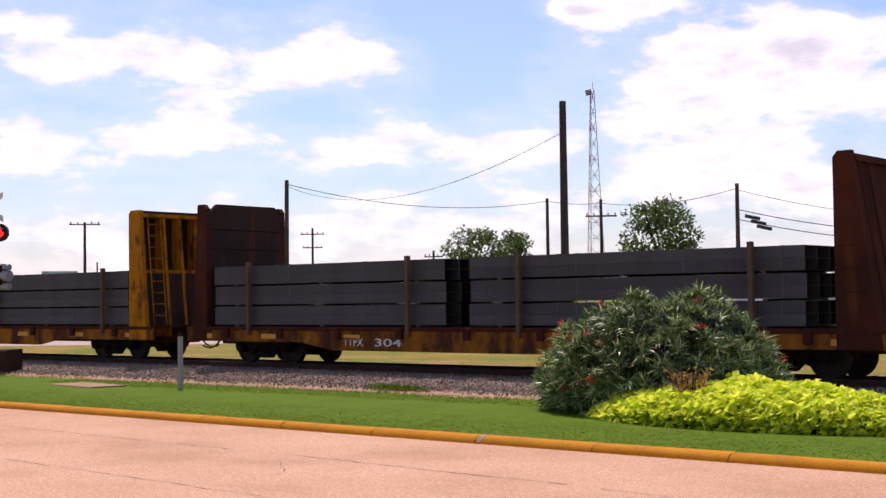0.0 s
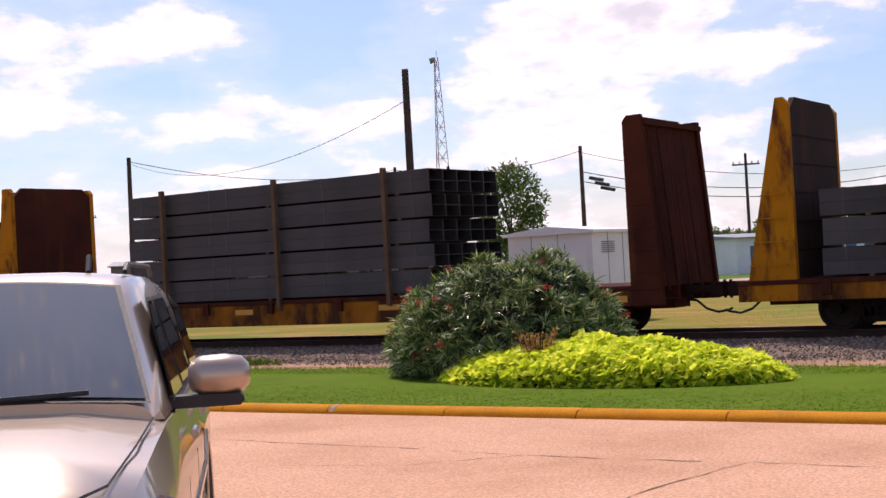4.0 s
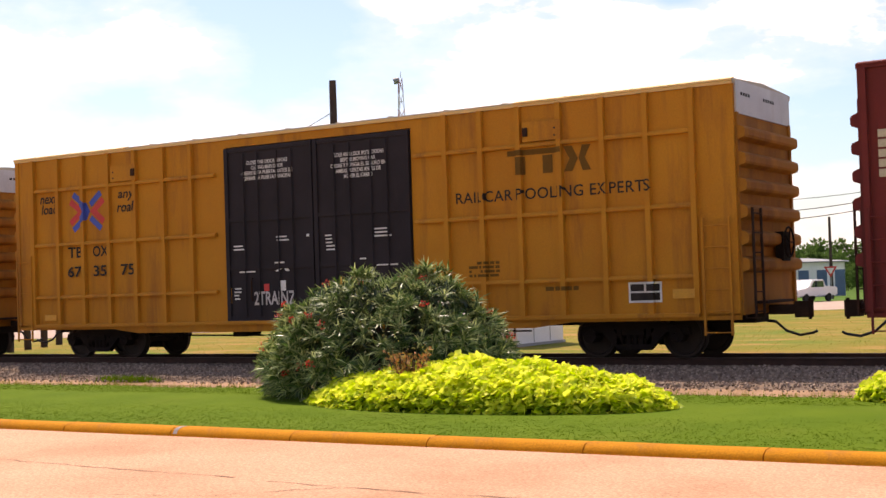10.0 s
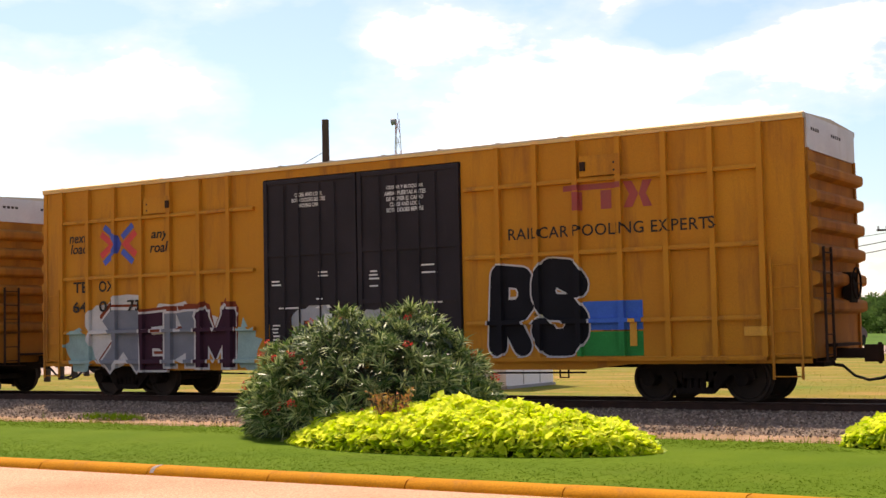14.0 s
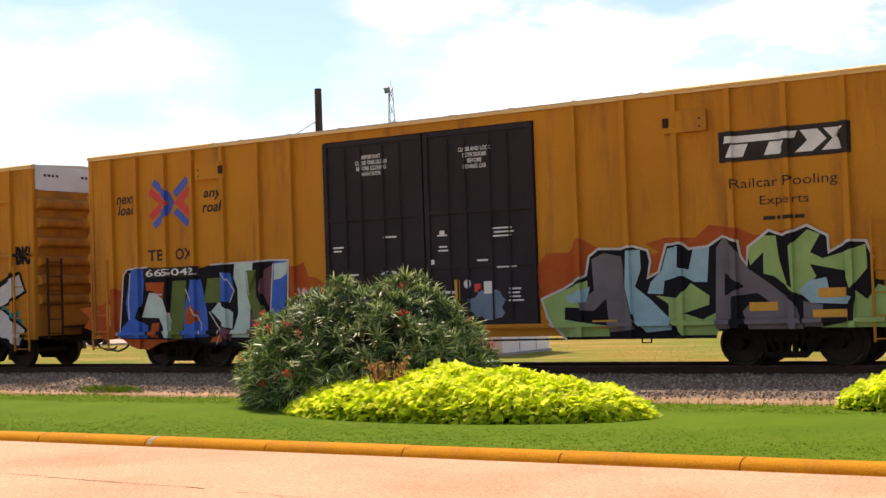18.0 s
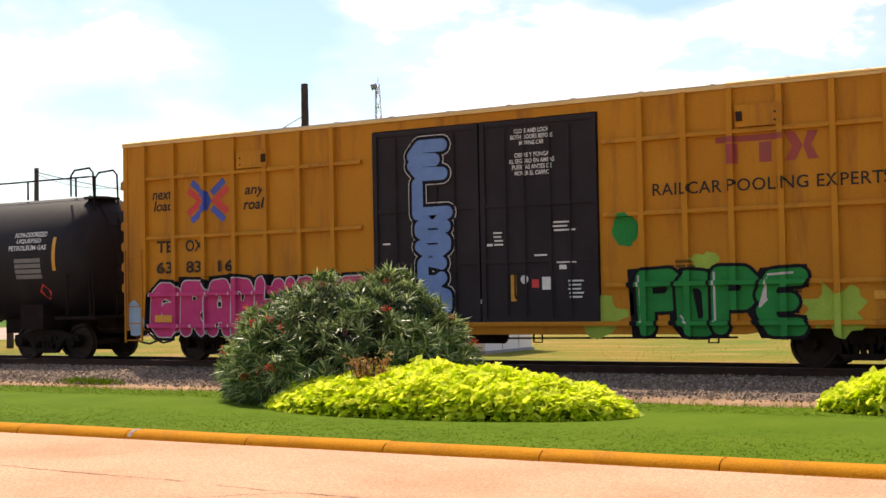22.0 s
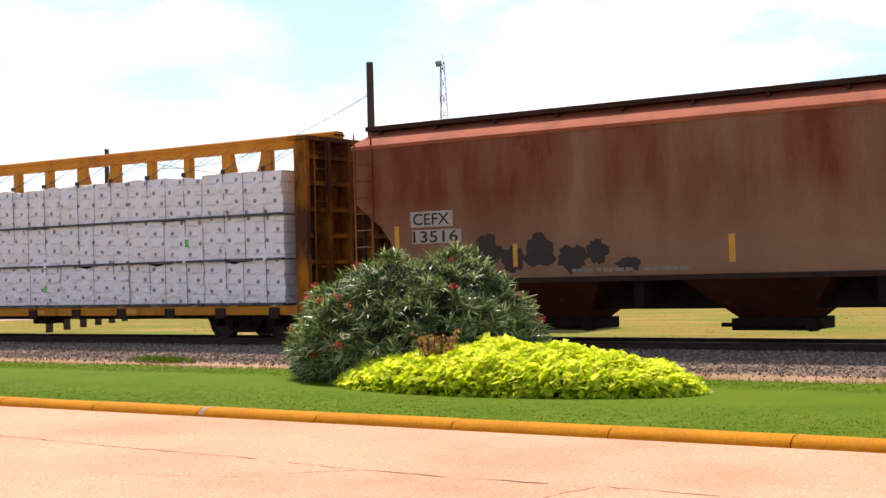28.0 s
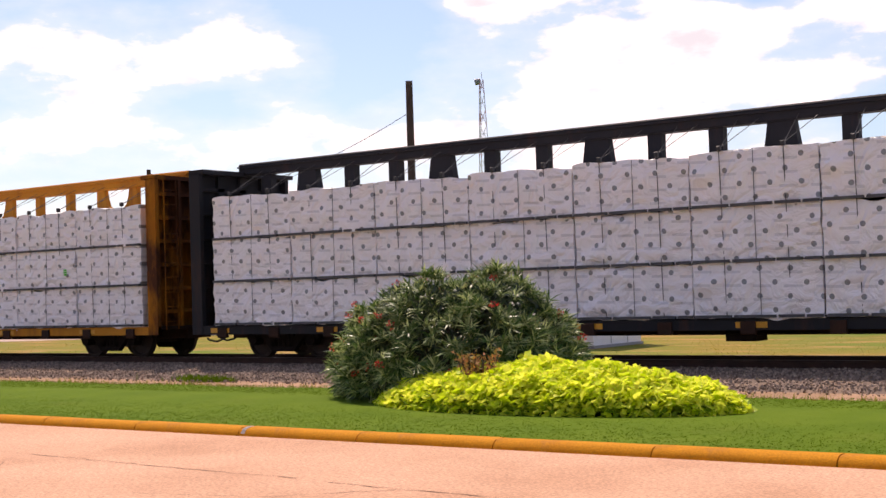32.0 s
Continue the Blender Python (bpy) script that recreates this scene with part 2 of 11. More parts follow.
def mat(name, a, b=None, scale=3.0, rough=0.7, metal=0.0, bump=0.15, fine=60.0, stain=None, stain_amt=0.0, stretch=(1, 1, 1), stain_scale=1.2, rand=0.0, coat=0.0, cut=0.5, grain=0.2, fall=None, soft_edge=0.2):
    """Two tones blended by broad noise, fine grain over them, streaked stains on top."""
    m = bpy.data.materials.new(name)
    m.use_nodes = True
    nt = m.node_tree
    bs = nt.nodes["Principled BSDF"]
    b = b or tuple(c * 0.75 for c in a)
    co = nt.nodes.new("ShaderNodeTexCoord")
    n1 = nt.nodes.new("ShaderNodeTexNoise")
    n1.inputs["Scale"].default_value, n1.inputs["Detail"].default_value = scale, 5
    link(nt, co.outputs["Object"], n1.inputs["Vector"])
    n2 = nt.nodes.new("ShaderNodeTexNoise")
    n2.inputs["Scale"].default_value, n2.inputs["Detail"].default_value = fine, 3
    link(nt, co.outputs["Object"], n2.inputs["Vector"])
    mr = nt.nodes.new("ShaderNodeMapRange")
    mr.inputs["From Min"].default_value, mr.inputs["From Max"].default_value = 0.32, 0.68
    link(nt, n1.outputs["Fac"], mr.inputs["Value"])
    mx = nt.nodes.new("ShaderNodeMix")
    mx.data_type = "RGBA"
    mx.inputs[6].default_value, mx.inputs[7].default_value = (*a, 1), (*b, 1)
    link(nt, mr.outputs[0], mx.inputs[0])
    col = mx.outputs[2]
    if stain:
        mp = nt.nodes.new("ShaderNodeMapping")
        mp.inputs["Scale"].default_value = stretch
        link(nt, co.outputs["Object"], mp.inputs["Vector"])
        n3 = nt.nodes.new("ShaderNodeTexNoise")
        n3.inputs["Scale"].default_value, n3.inputs["Detail"].default_value = stain_scale, 7
        n3.inputs["Roughness"].default_value = 0.65
        link(nt, mp.outputs[0], n3.inputs["Vector"])
        sr = nt.nodes.new("ShaderNodeMapRange")
        sr.inputs["From Min"].default_value, sr.inputs["From Max"].default_value = cut, cut + soft_edge
        sr.inputs["To Max"].default_value = stain_amt
        link(nt, n3.outputs["Fac"], sr.inputs["Value"])
        amount = sr.outputs[0]
        if fall:
            # the wash runs down from the upper height and thins out at the lower one
            sp = nt.nodes.new("ShaderNodeSeparateXYZ")
            link(nt, co.outputs["Object"], sp.inputs[0])
            fr = nt.nodes.new("ShaderNodeMapRange")
            fr.inputs["From Min"].default_value, fr.inputs["From Max"].default_value = fall
            fr.inputs["To Min"].default_value = 0.15
            link(nt, sp.outputs[2], fr.inputs["Value"])
            amount = math_node(nt, "MULTIPLY", amount, fr.outputs[0])
        ms = nt.nodes.new("ShaderNodeMix")
        ms.data_type = "RGBA"
        ms.inputs[7].default_value = (*stain, 1)
        link(nt, amount, ms.inputs[0])
        link(nt, col, ms.inputs[6])
        col = ms.outputs[2]
    gr = nt.nodes.new("ShaderNodeMapRange")
    gr.inputs["To Min"].default_value, gr.inputs["To Max"].default_value = 1 - grain, 1 + grain
    gr.inputs["From Min"].default_value, gr.inputs["From Max"].default_value = 0.2, 0.8
    link(nt, n2.outputs["Fac"], gr.inputs["Value"])
    fac = gr.outputs[0]
    if rand:
        oi = nt.nodes.new("ShaderNodeObjectInfo")
        rr = nt.nodes.new("ShaderNodeMapRange")
        rr.inputs["To Min"].default_value, rr.inputs["To Max"].default_value = 1 - rand, 1 + rand
        link(nt, oi.outputs["Random"], rr.inputs["Value"])
        fac = math_node(nt, "MULTIPLY", fac, rr.outputs[0])
    mg = nt.nodes.new("ShaderNodeMix")
    mg.data_type, mg.blend_type = "RGBA", "MULTIPLY"
    mg.inputs[0].default_value = 1.0
    link(nt, col, mg.inputs[6])
    link(nt, fac, mg.inputs[7])
    link(nt, mg.outputs[2], bs.inputs["Base Color"])
    bs.inputs["Roughness"].default_value, bs.inputs["Metallic"].default_value = rough, metal
    bs.inputs["Coat Weight"].default_value = coat
    bs.inputs["Specular IOR Level"].default_value = 0.5 if rough < 0.7 else (0.25 if rough < 0.82 else 0.08)
    if bump:
        bp = nt.nodes.new("ShaderNodeBump")
        bp.inputs["Strength"].default_value, bp.inputs["Distance"].default_value = bump, 0.02
        link(nt, n2.outputs["Fac"], bp.inputs["Height"])
        link(nt, bp.outputs[0], bs.inputs["Normal"])
    return m


def leaf_mat(name, a, b, rough=0.5, through=0.35, gloss=0.5, skew=1.0):
    """Leaves differ one by one and let some light through."""
    m = bpy.data.materials.new(name)
    m.use_nodes = True
    nt = m.node_tree
    bs = nt.nodes["Principled BSDF"]
    g = nt.nodes.new("ShaderNodeNewGeometry")
    mx = nt.nodes.new("ShaderNodeMix")
    mx.data_type = "RGBA"
    mx.inputs[6].default_value, mx.inputs[7].default_value = (*a, 1), (*b, 1)
    link(nt, math_node(nt, "POWER", g.outputs["Random Per Island"], skew), mx.inputs[0])
    link(nt, mx.outputs[2], bs.inputs["Base Color"])
    bs.inputs["Roughness"].default_value = rough
    bs.inputs["Specular IOR Level"].default_value = gloss
    tr = nt.nodes.new("ShaderNodeBsdfTranslucent")
    link(nt, mx.outputs[2], tr.inputs["Color"])
    ms = nt.nodes.new("ShaderNodeMixShader")
    ms.inputs[0].default_value = through
    link(nt, bs.outputs[0], ms.inputs[1])
    link(nt, tr.outputs[0], ms.inputs[2])
    link(nt, ms.outputs[0], nt.nodes["Material Output"].inputs[0])
    return m


RUST = (0.10, 0.035, 0.016)
M = {}
M["road"] = mat("pink_concrete", (0.58, 0.338, 0.220), (0.51, 0.287, 0.178), 0.5, 0.85, bump=0.5, fine=34, stain=(0.38, 0.20, 0.12), stain_amt=0.45, stain_scale=0.5, cut=0.52, grain=0.42)
M["crack"] = mat("dark_crack", (0.15, 0.09, 0.06), (0.24, 0.145, 0.10), 6, 0.95)
M["kerb"] = mat("yellow_kerb_paint", (0.58, 0.235, 0.014), (0.48, 0.185, 0.012), 2.2, 0.85, bump=0.3, fine=45, stain=(0.30, 0.13, 0.04), stain_amt=0.7, stain_scale=2.6, cut=0.56)
M["lawn"] = mat("mown_lawn", (0.074, 0.133, 0.006), (0.098, 0.157, 0.009), 0.9, 0.95, bump=0.3, fine=70, stain=(0.11, 0.12, 0.02), stain_amt=0.3, stain_scale=0.7, cut=0.56)
M["field"] = mat("dry_field", (0.26, 0.175, 0.034), (0.105, 0.165, 0.018), 0.20, 0.95, bump=0.6, fine=18, stain=(0.42, 0.215, 0.085), stain_amt=0.9, stain_scale=0.30, stretch=(0.8, 2.4, 1), cut=0.50)
M["far_road"] = mat("pale_road", (0.48, 0.36, 0.29), (0.42, 0.31, 0.25), 0.4, 0.9, fine=20)
M["ballast"] = mat("ballast_bed", (0.15, 0.112, 0.09), (0.21, 0.155, 0.12), 2.0, 0.95, bump=0.8, fine=38, stain=(0.30, 0.19, 0.12), stain_amt=0.7, stain_scale=0.8, grain=0.4)
M["dirt"] = mat("bare_earth", (0.42, 0.265, 0.17), (0.30, 0.19, 0.115), 1.5, 0.95, bump=0.6, fine=40)
M["rail"] = mat("rusty_rail", (0.085, 0.04, 0.03), (0.05, 0.028, 0.022), 3, 0.75, 0.3)
M["rail_top"] = mat("worn_rail_head", (0.15, 0.105, 0.09), (0.10, 0.07, 0.06), 3, 0.6, 0.4)
M["tie"] = mat("creosoted_tie", (0.06, 0.045, 0.036), (0.09, 0.07, 0.055), 4, 0.9, rand=0.3)
M["yellow"] = mat("railcar_yellow_paint", (0.52, 0.21, 0.016), (0.45, 0.168, 0.013), 0.6, 0.72, stain=(0.20, 0.065, 0.018), stain_amt=0.7, stretch=(2.2, 2.2, 0.3), stain_scale=0.9, cut=0.51)
# paler than the side paint: sun on the eaves is put into this colour
M["yellow_sunlit"] = mat("sunlit_eave_yellow", (0.74, 0.48, 0.19), (0.66, 0.40, 0.13), 0.8, 0.6)
M["yellow_end"] = mat("sooty_yellow_end", (0.42, 0.17, 0.02), (0.31, 0.12, 0.015), 0.8, 0.8, stain=(0.09, 0.034, 0.014), stain_amt=0.45, stretch=(1.5, 1.5, 0.5), stain_scale=1.2, cut=0.47)
M["roof_sheet"] = mat("pale_roof_sheet", (0.52, 0.46, 0.36), (0.42, 0.36, 0.28), 1.0, 0.7, stain=(0.25, 0.14, 0.06), stain_amt=0.5)
M["yellow_dull"] = mat("weathered_yellow_paint", (0.40, 0.148, 0.012), (0.28, 0.095, 0.012), 1.2, 0.83, stain=(0.060, 0.023, 0.014), stain_amt=0.95, stretch=(1.2, 1.2, 0.5), stain_scale=1.2, cut=0.38)
M["black"] = mat("black_door_paint", (0.0185, 0.0135, 0.0160), (0.027, 0.0200, 0.0235), 1.0, 0.75, stain=(0.042, 0.032, 0.032), stain_amt=0.5, stretch=(2, 2, 0.4), cut=0.58)
M["tank"] = mat("black_tank_paint", (0.012, 0.0088, 0.0108), (0.017, 0.013, 0.0155), 0.5, 0.7, bump=0.03, stain=(0.032, 0.026, 0.026), stain_amt=0.6, stretch=(1.2, 1.2, 0.5), stain_scale=0.8, cut=0.52)
M["tank_gloss"] = mat("glossy_black_tank_paint", (0.016, 0.0135, 0.018), (0.022, 0.0185, 0.024), 0.5, 0.60, bump=0.03, stain=(0.045, 0.038, 0.040), stain_amt=0.6, stretch=(1.2, 1.2, 0.5), stain_scale=0.8, cut=0.52)
M["grime"] = mat("sooty_steel", (0.014, 0.010, 0.009), (0.024, 0.016, 0.013), 3, 0.85, 0.0)
M["iron"] = mat("rusty_iron", (0.06, 0.03, 0.02), (0.035, 0.022, 0.018), 3, 0.85, 0.2)
M["brown"] = mat("oxide_red_paint", (0.185, 0.0270, 0.0225), (0.150, 0.0230, 0.0195), 0.7, 0.76, stain=(0.055, 0.016, 0.012), stain_amt=0.65, stretch=(2.4, 2.4, 0.3), stain_scale=0.9, cut=0.53)
M["rust"] = mat("deep_rust", (0.085, 0.023, 0.012), (0.045, 0.015, 0.010), 1.0, 0.88, stain=(0.20, 0.065, 0.015), stain_amt=0.6, stretch=(2.2, 2.2, 0.25), stain_scale=1.1, cut=0.58)
M["bulk_yellow"] = mat("bulkhead_yellow_paint", (0.50, 0.195, 0.008), (0.40, 0.145, 0.008), 0.9, 0.84, stain=(0.09, 0.03, 0.014), stain_amt=0.9, stretch=(1.6, 1.6, 0.5), stain_scale=1.6, cut=0.50, soft_edge=0.13)
M["grey_post"] = mat("weathered_grey_post", (0.42, 0.37, 0.33), (0.33, 0.28, 0.25), 4, 0.9)
M["white"] = mat("white_stencil_paint", (0.72, 0.70, 0.68), (0.6, 0.58, 0.56), 3, 0.7)
M["offwhite"] = mat("galvanised_band", (0.58, 0.57, 0.57), (0.46, 0.45, 0.46), 1.2, 0.55, stain=(0.3, 0.22, 0.16), stain_amt=0.5, stretch=(1, 1, 0.4))
M["ink"] = mat("black_stencil_paint", (0.02, 0.016, 0.014), (0.035, 0.026, 0.02), 4, 0.7)
M["red"] = mat("faded_red_paint", (0.34, 0.045, 0.035), (0.28, 0.05, 0.04), 3, 0.65)
M["logo_red"] = mat("red_emblem_paint", (0.62, 0.045, 0.04), (0.52, 0.04, 0.035), 3, 0.65)
M["logo_blue"] = mat("blue_emblem_paint", (0.045, 0.085, 0.42), (0.04, 0.075, 0.34), 3, 0.65)
M["reflect"] = mat("yellow_reflector", (0.65, 0.30, 0.02), (0.55, 0.25, 0.02), 6, 0.5)
M["steel"] = mat("grey_tube_steel", (0.060, 0.054, 0.056), (0.038, 0.034, 0.036), 1.2, 0.65, 0.1, bump=0.05, stain=(0.08, 0.05, 0.035), stain_amt=0.5, stretch=(0.4, 2, 2), stain_scale=2.0, cut=0.55, rand=0.2)
M["wood"] = mat("weathered_stake_wood", (0.15, 0.095, 0.06), (0.10, 0.065, 0.04), 3, 0.85, stretch=(1, 1, 0.3))
M["cream"] = mat("cream_hood_paint", (0.52, 0.36, 0.225), (0.44, 0.255, 0.13), 0.7, 0.6, stain=(0.21, 0.062, 0.024), stain_amt=1.0, stretch=(1.7, 1.0, 0.42), stain_scale=1.5, cut=0.515, soft_edge=0.045, fall=(2.3, 3.3))
# rust wash over a base darkened to hold the upright side's shade
M["hood_side"] = mat("rust_and_shade_panel", (0.205, 0.130, 0.066), (0.125, 0.072, 0.036), 0.8, 0.8, stain=(0.085, 0.028, 0.013), stain_amt=0.9, stretch=(2.6, 2.0, 0.28), stain_scale=1.3, cut=0.50)
M["trough"] = mat("grey_trough_paint", (0.235, 0.175, 0.125), (0.165, 0.115, 0.078), 1.0, 0.8, stain=(0.085, 0.036, 0.018), stain_amt=0.85, stretch=(2, 2, 0.35), stain_scale=1.3, cut=0.50)
M["hopper"] = mat("rusted_hopper_grey", (0.30, 0.170, 0.098), (0.21, 0.115, 0.066), 0.55, 0.82, stain=(0.150, 0.036, 0.017), stain_amt=0.95, stretch=(0.9, 0.9, 0.2), stain_scale=0.75, cut=0.33, soft_edge=0.28, fall=(1.7, 3.0))
M["hopper_top"] = mat("rust_red_roof", (0.38, 0.115, 0.065), (0.29, 0.085, 0.05), 1.0, 0.82, stain=(0.15, 0.055, 0.035), stain_amt=0.6, stretch=(1.5, 1, 1))
M["wood_pole"] = mat("utility_pole_wood", (0.075, 0.058, 0.048), (0.05, 0.038, 0.032), 2, 0.9, fine=30)
M["tarp"] = mat("black_wrap_edge", (0.04, 0.04, 0.045), (0.07, 0.07, 0.075), 3, 0.6)
M["cable"] = mat("black_cable", (0.02, 0.02, 0.022), None, 3, 0.6)
M["hut"] = mat("white_hut_panel", (0.80, 0.79, 0.80), (0.72, 0.71, 0.73), 1.0, 0.5)
M["roof_grey"] = mat("grey_sheet_roof", (0.30, 0.30, 0.31), (0.22, 0.22, 0.23), 1.0, 0.6)
M["blue_door"] = mat("blue_roller_door", (0.06, 0.13, 0.24), (0.05, 0.10, 0.2), 1.5, 0.5)
M["tower_red"] = mat("faded_tower_red", (0.55, 0.28, 0.25), None, 1, 0.6)
M["tower_white"] = mat("tower_white", (0.7, 0.68, 0.68), None, 1, 0.6)
M["navy"] = mat("dark_navy_paint", (0.010, 0.011, 0.016), (0.018, 0.017, 0.019), 0.9, 0.72, stain=RUST, stain_amt=0.35, stretch=(2, 2, 0.4), cut=0.56)
# the rare pale leaves are sun glints put into the leaf colour
M["oleander"] = leaf_mat("oleander_leaf", (0.042, 0.105, 0.012), (0.58, 0.64, 0.28), 0.36, 0.38, 0.32, 2.3)
# near-black green paints the shade inside the bush onto its inner leaves
M["oleander_dark"] = leaf_mat("oleander_inner_shade", (0.012, 0.030, 0.012), (0.03, 0.055, 0.022), 0.5, 0.15)
M["lime"] = leaf_mat("lime_vine_leaf", (0.58, 0.73, 0.014), (0.97, 0.95, 0.13), 0.5, 0.5, 0.2)
# deeper green puts the shade between the vine leaves into the colour
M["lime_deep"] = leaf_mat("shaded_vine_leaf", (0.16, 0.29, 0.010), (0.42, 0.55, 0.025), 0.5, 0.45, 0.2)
M["blade"] = leaf_mat("grass_blade", (0.068, 0.128, 0.007), (0.110, 0.176, 0.012), 0.9, 0.5, 0.02)
M["dry_blade"] = leaf_mat("dry_grass_blade", (0.15, 0.22, 0.028), (0.44, 0.31, 0.08), 0.8, 0.35, 0.03)
M["flower"] = leaf_mat("red_oleander_flower", (0.60, 0.03, 0.03), (0.70, 0.09, 0.06), 0.6, 0.3)
M["dead_leaf"] = leaf_mat("withered_leaf", (0.46, 0.17, 0.06), (0.36, 0.27, 0.06), 0.7, 0.3)
M["bark"] = mat("brown_bark", (0.09, 0.065, 0.05), (0.06, 0.045, 0.035), 5, 0.9)
M["tree"] = leaf_mat("tree_leaf", (0.055, 0.095, 0.022), (0.15, 0.20, 0.05), 0.6, 0.4, 0.2)
M["tree_far"] = leaf_mat("far_tree_leaf", (0.065, 0.125, 0.028), (0.12, 0.20, 0.05), 0.8, 0.4, 0.05)

# ---- ground ----


def sheet(name, pts, z, material, label, category="", kind="structure"):
    bm = B()
    bm.faces.new([bm.verts.new((x, y, z)) for x, y in pts])
    bmesh.ops.recalc_face_normals(bm, faces=bm.faces)
    ob = new(name, mesh_of(bm, material, name))
    return tagged(ob, label, category or name, "", kind)


KERB_D = 0.30


def kerb_y(x):
    return -9.87 - 0.0001 * x


def lawn_z(x, y):
    d = y - kerb_y(x)
    return -0.258 + 0.038 * min(1.0, d / 2.4)


def build_ground():
    bm = B()
    xs, ys = [-2500, -400, -90, -40, 0, 40, 90, 400, 2500], [-2500, -300, -60, -9.0, 7, 30, 90, 300, 2500]
    grid = [[bm.verts.new((x, y, -0.30 if y >= 0 else -0.42)) for x in xs] for y in ys]
    for j in range(len(ys) - 1):
        for i in range(len(xs) - 1):
            bm.faces.new((grid[j][i], grid[j][i + 1], grid[j + 1][i + 1], grid[j + 1][i]))
    tagged(new("ground", mesh_of(bm, M["field"], "ground")), "dry summer grass ground reaching the horizon", "ground", "", "structure")
    sheet("road", [(-120, kerb_y(-120)), (-120, -70), (90, -70), (90, kerb_y(90))], -0.36, M["road"], "wide pinkish concrete road with fine cracks", "road")
    bm = B()
    xs = [-120 + i * 2 for i in range(106)]
    lines = []
    for x in xs:
        k = kerb_y(x)
        lines.append([bm.verts.new(p) for p in ((x, k + KERB_D - 0.02, -0.258), (x, k + 2.4, -0.22), (x, -6.2, -0.21), (x, -4.1 + 0.12 * math.sin(x * 1.7), -0.245))])
    for a, b in zip(lines, lines[1:]):
        for i in range(3):
            bm.faces.new((a[i], b[i], b[i + 1], a[i + 1]))
    tagged(new("lawn", mesh_of(bm, M["lawn"], "lawn")), "strip of short green mown lawn beside the kerb", "lawn", "", "structure")
    # ballast bank
    bm = B()
    xs = [-130 + i * 1.0 for i in range(231)]
    prof = [(-4.15, -0.27), (-3.1, -0.235), (-2.3, -0.215), (-1.2, -0.15), (-0.5, -0.14), (3.6, -0.14), (4.4, -0.16), (5.4, -0.24), (7.8, -0.315)]
    lines = []
    for x in xs:
        lines.append([bm.verts.new((x, y + (0.16 * noise.noise((x * 0.6, y, 3)) if i in (0, 1, 7, 8) else 0), z + 0.02 * noise.noise((x * 1.3, y * 2, 0)))) for i, (y, z) in enumerate(prof)])
    for a, b in zip(lines, lines[1:]):
        for i in range(len(prof) - 1):
            f = bm.faces.new((a[i], b[i], b[i + 1], a[i + 1]))
            f.material_index = 1 if i in (0, 7) else 0
    tagged(new("ballast_bank", mesh_of(bm, [M["ballast"], M["dirt"]], "ballast_bank")), "low grey gravel bank under the railway track", "ballast", "", "structure")
    # far roads
    sheet("far_road", [(-75, 3.5), (-62, 6.0), (-42, 19.5), (-21, 38.8), (10, 62), (80, 100), (80, 118), (-29, 60), (-62, 40), (-110, 18), (-110, 3.0)], -0.285, M["far_road"], "pale concrete road curving away behind the tracks", "road")
    sheet("far_lawn", [(-62, 41), (-29, 61.5), (20, 88), (80, 119), (200, 160), (200, 420), (-330, 420), (-160, 30)], -0.29, M["blade_ground"], "bright green grass beyond the far road", "grass")


M["blade_ground"] = mat("green_grass_ground", (0.085, 0.17, 0.025), (0.07, 0.13, 0.022), 0.2, 0.95, bump=0.5, fine=15)


def build_track():
    def rail_mesh():
        bm = B()
        for y in (0,):
            prism(bm, [(-0.07, -0.17), (0.07, -0.17), (0.07, -0.158), (0.012, -0.14), (0.012, -0.04), (0.036, -0.03), (0.036, -0.004), (-0.036, -0.004), (-0.036, -0.03), (-0.012, -0.04), (-0.012, -0.14), (-0.07, -0.158)], "x", -130, 100)
        return mesh_of(bm, M["rail"], "rail")
    track = root("railway_track", pose(0, 0, 0), "single railway track with rusty rails on wooden ties", "railway track")
    tagged(track, kind="structure")
    me = rail_mesh()
    bm = B()
    bx(bm, -130, 100, -0.034, 0.034, -0.006, 0.0)
    head = mesh_of(bm, M["rail_top"], "rail_head")
    for y in (0.85, 2.29):
        r = share("rail", me, track, pose(0, y, 0))
        share("rail_head", head, r, pose(0, 0, 0.0), "bright worn running surface")
    bm = B()
    cbox(bm, -0.11, 0.11, -1.3, 1.3, -0.17, 0.0, 0.012)
    tie = mesh_of(bm, M["tie"], "tie")
    for i in range(290):
        x = -115 + i * 0.52
        if -62 < x < 36:
            share("tie", tie, track, pose(x + random.uniform(-0.03, 0.03), 1.57 + random.uniform(-0.05, 0.05), -0.172, 0, 0, random.uniform(-1, 1)))


build_ground()
build_track()

# ---- the train: shared running gear ----
SPEED = 10.770
MIDDLE = 1.57
TRAIN = []


def car_root(name, u, label, category="railcar"):
    """A railcar whose rear end lies at u on the train's own line; its body starts at local x 0."""
    ob = root(name, pose(u - 10 * SPEED, MIDDLE, 0), label, category, "railcars of the passing train")
    TRAIN.append((ob, u))
    return ob


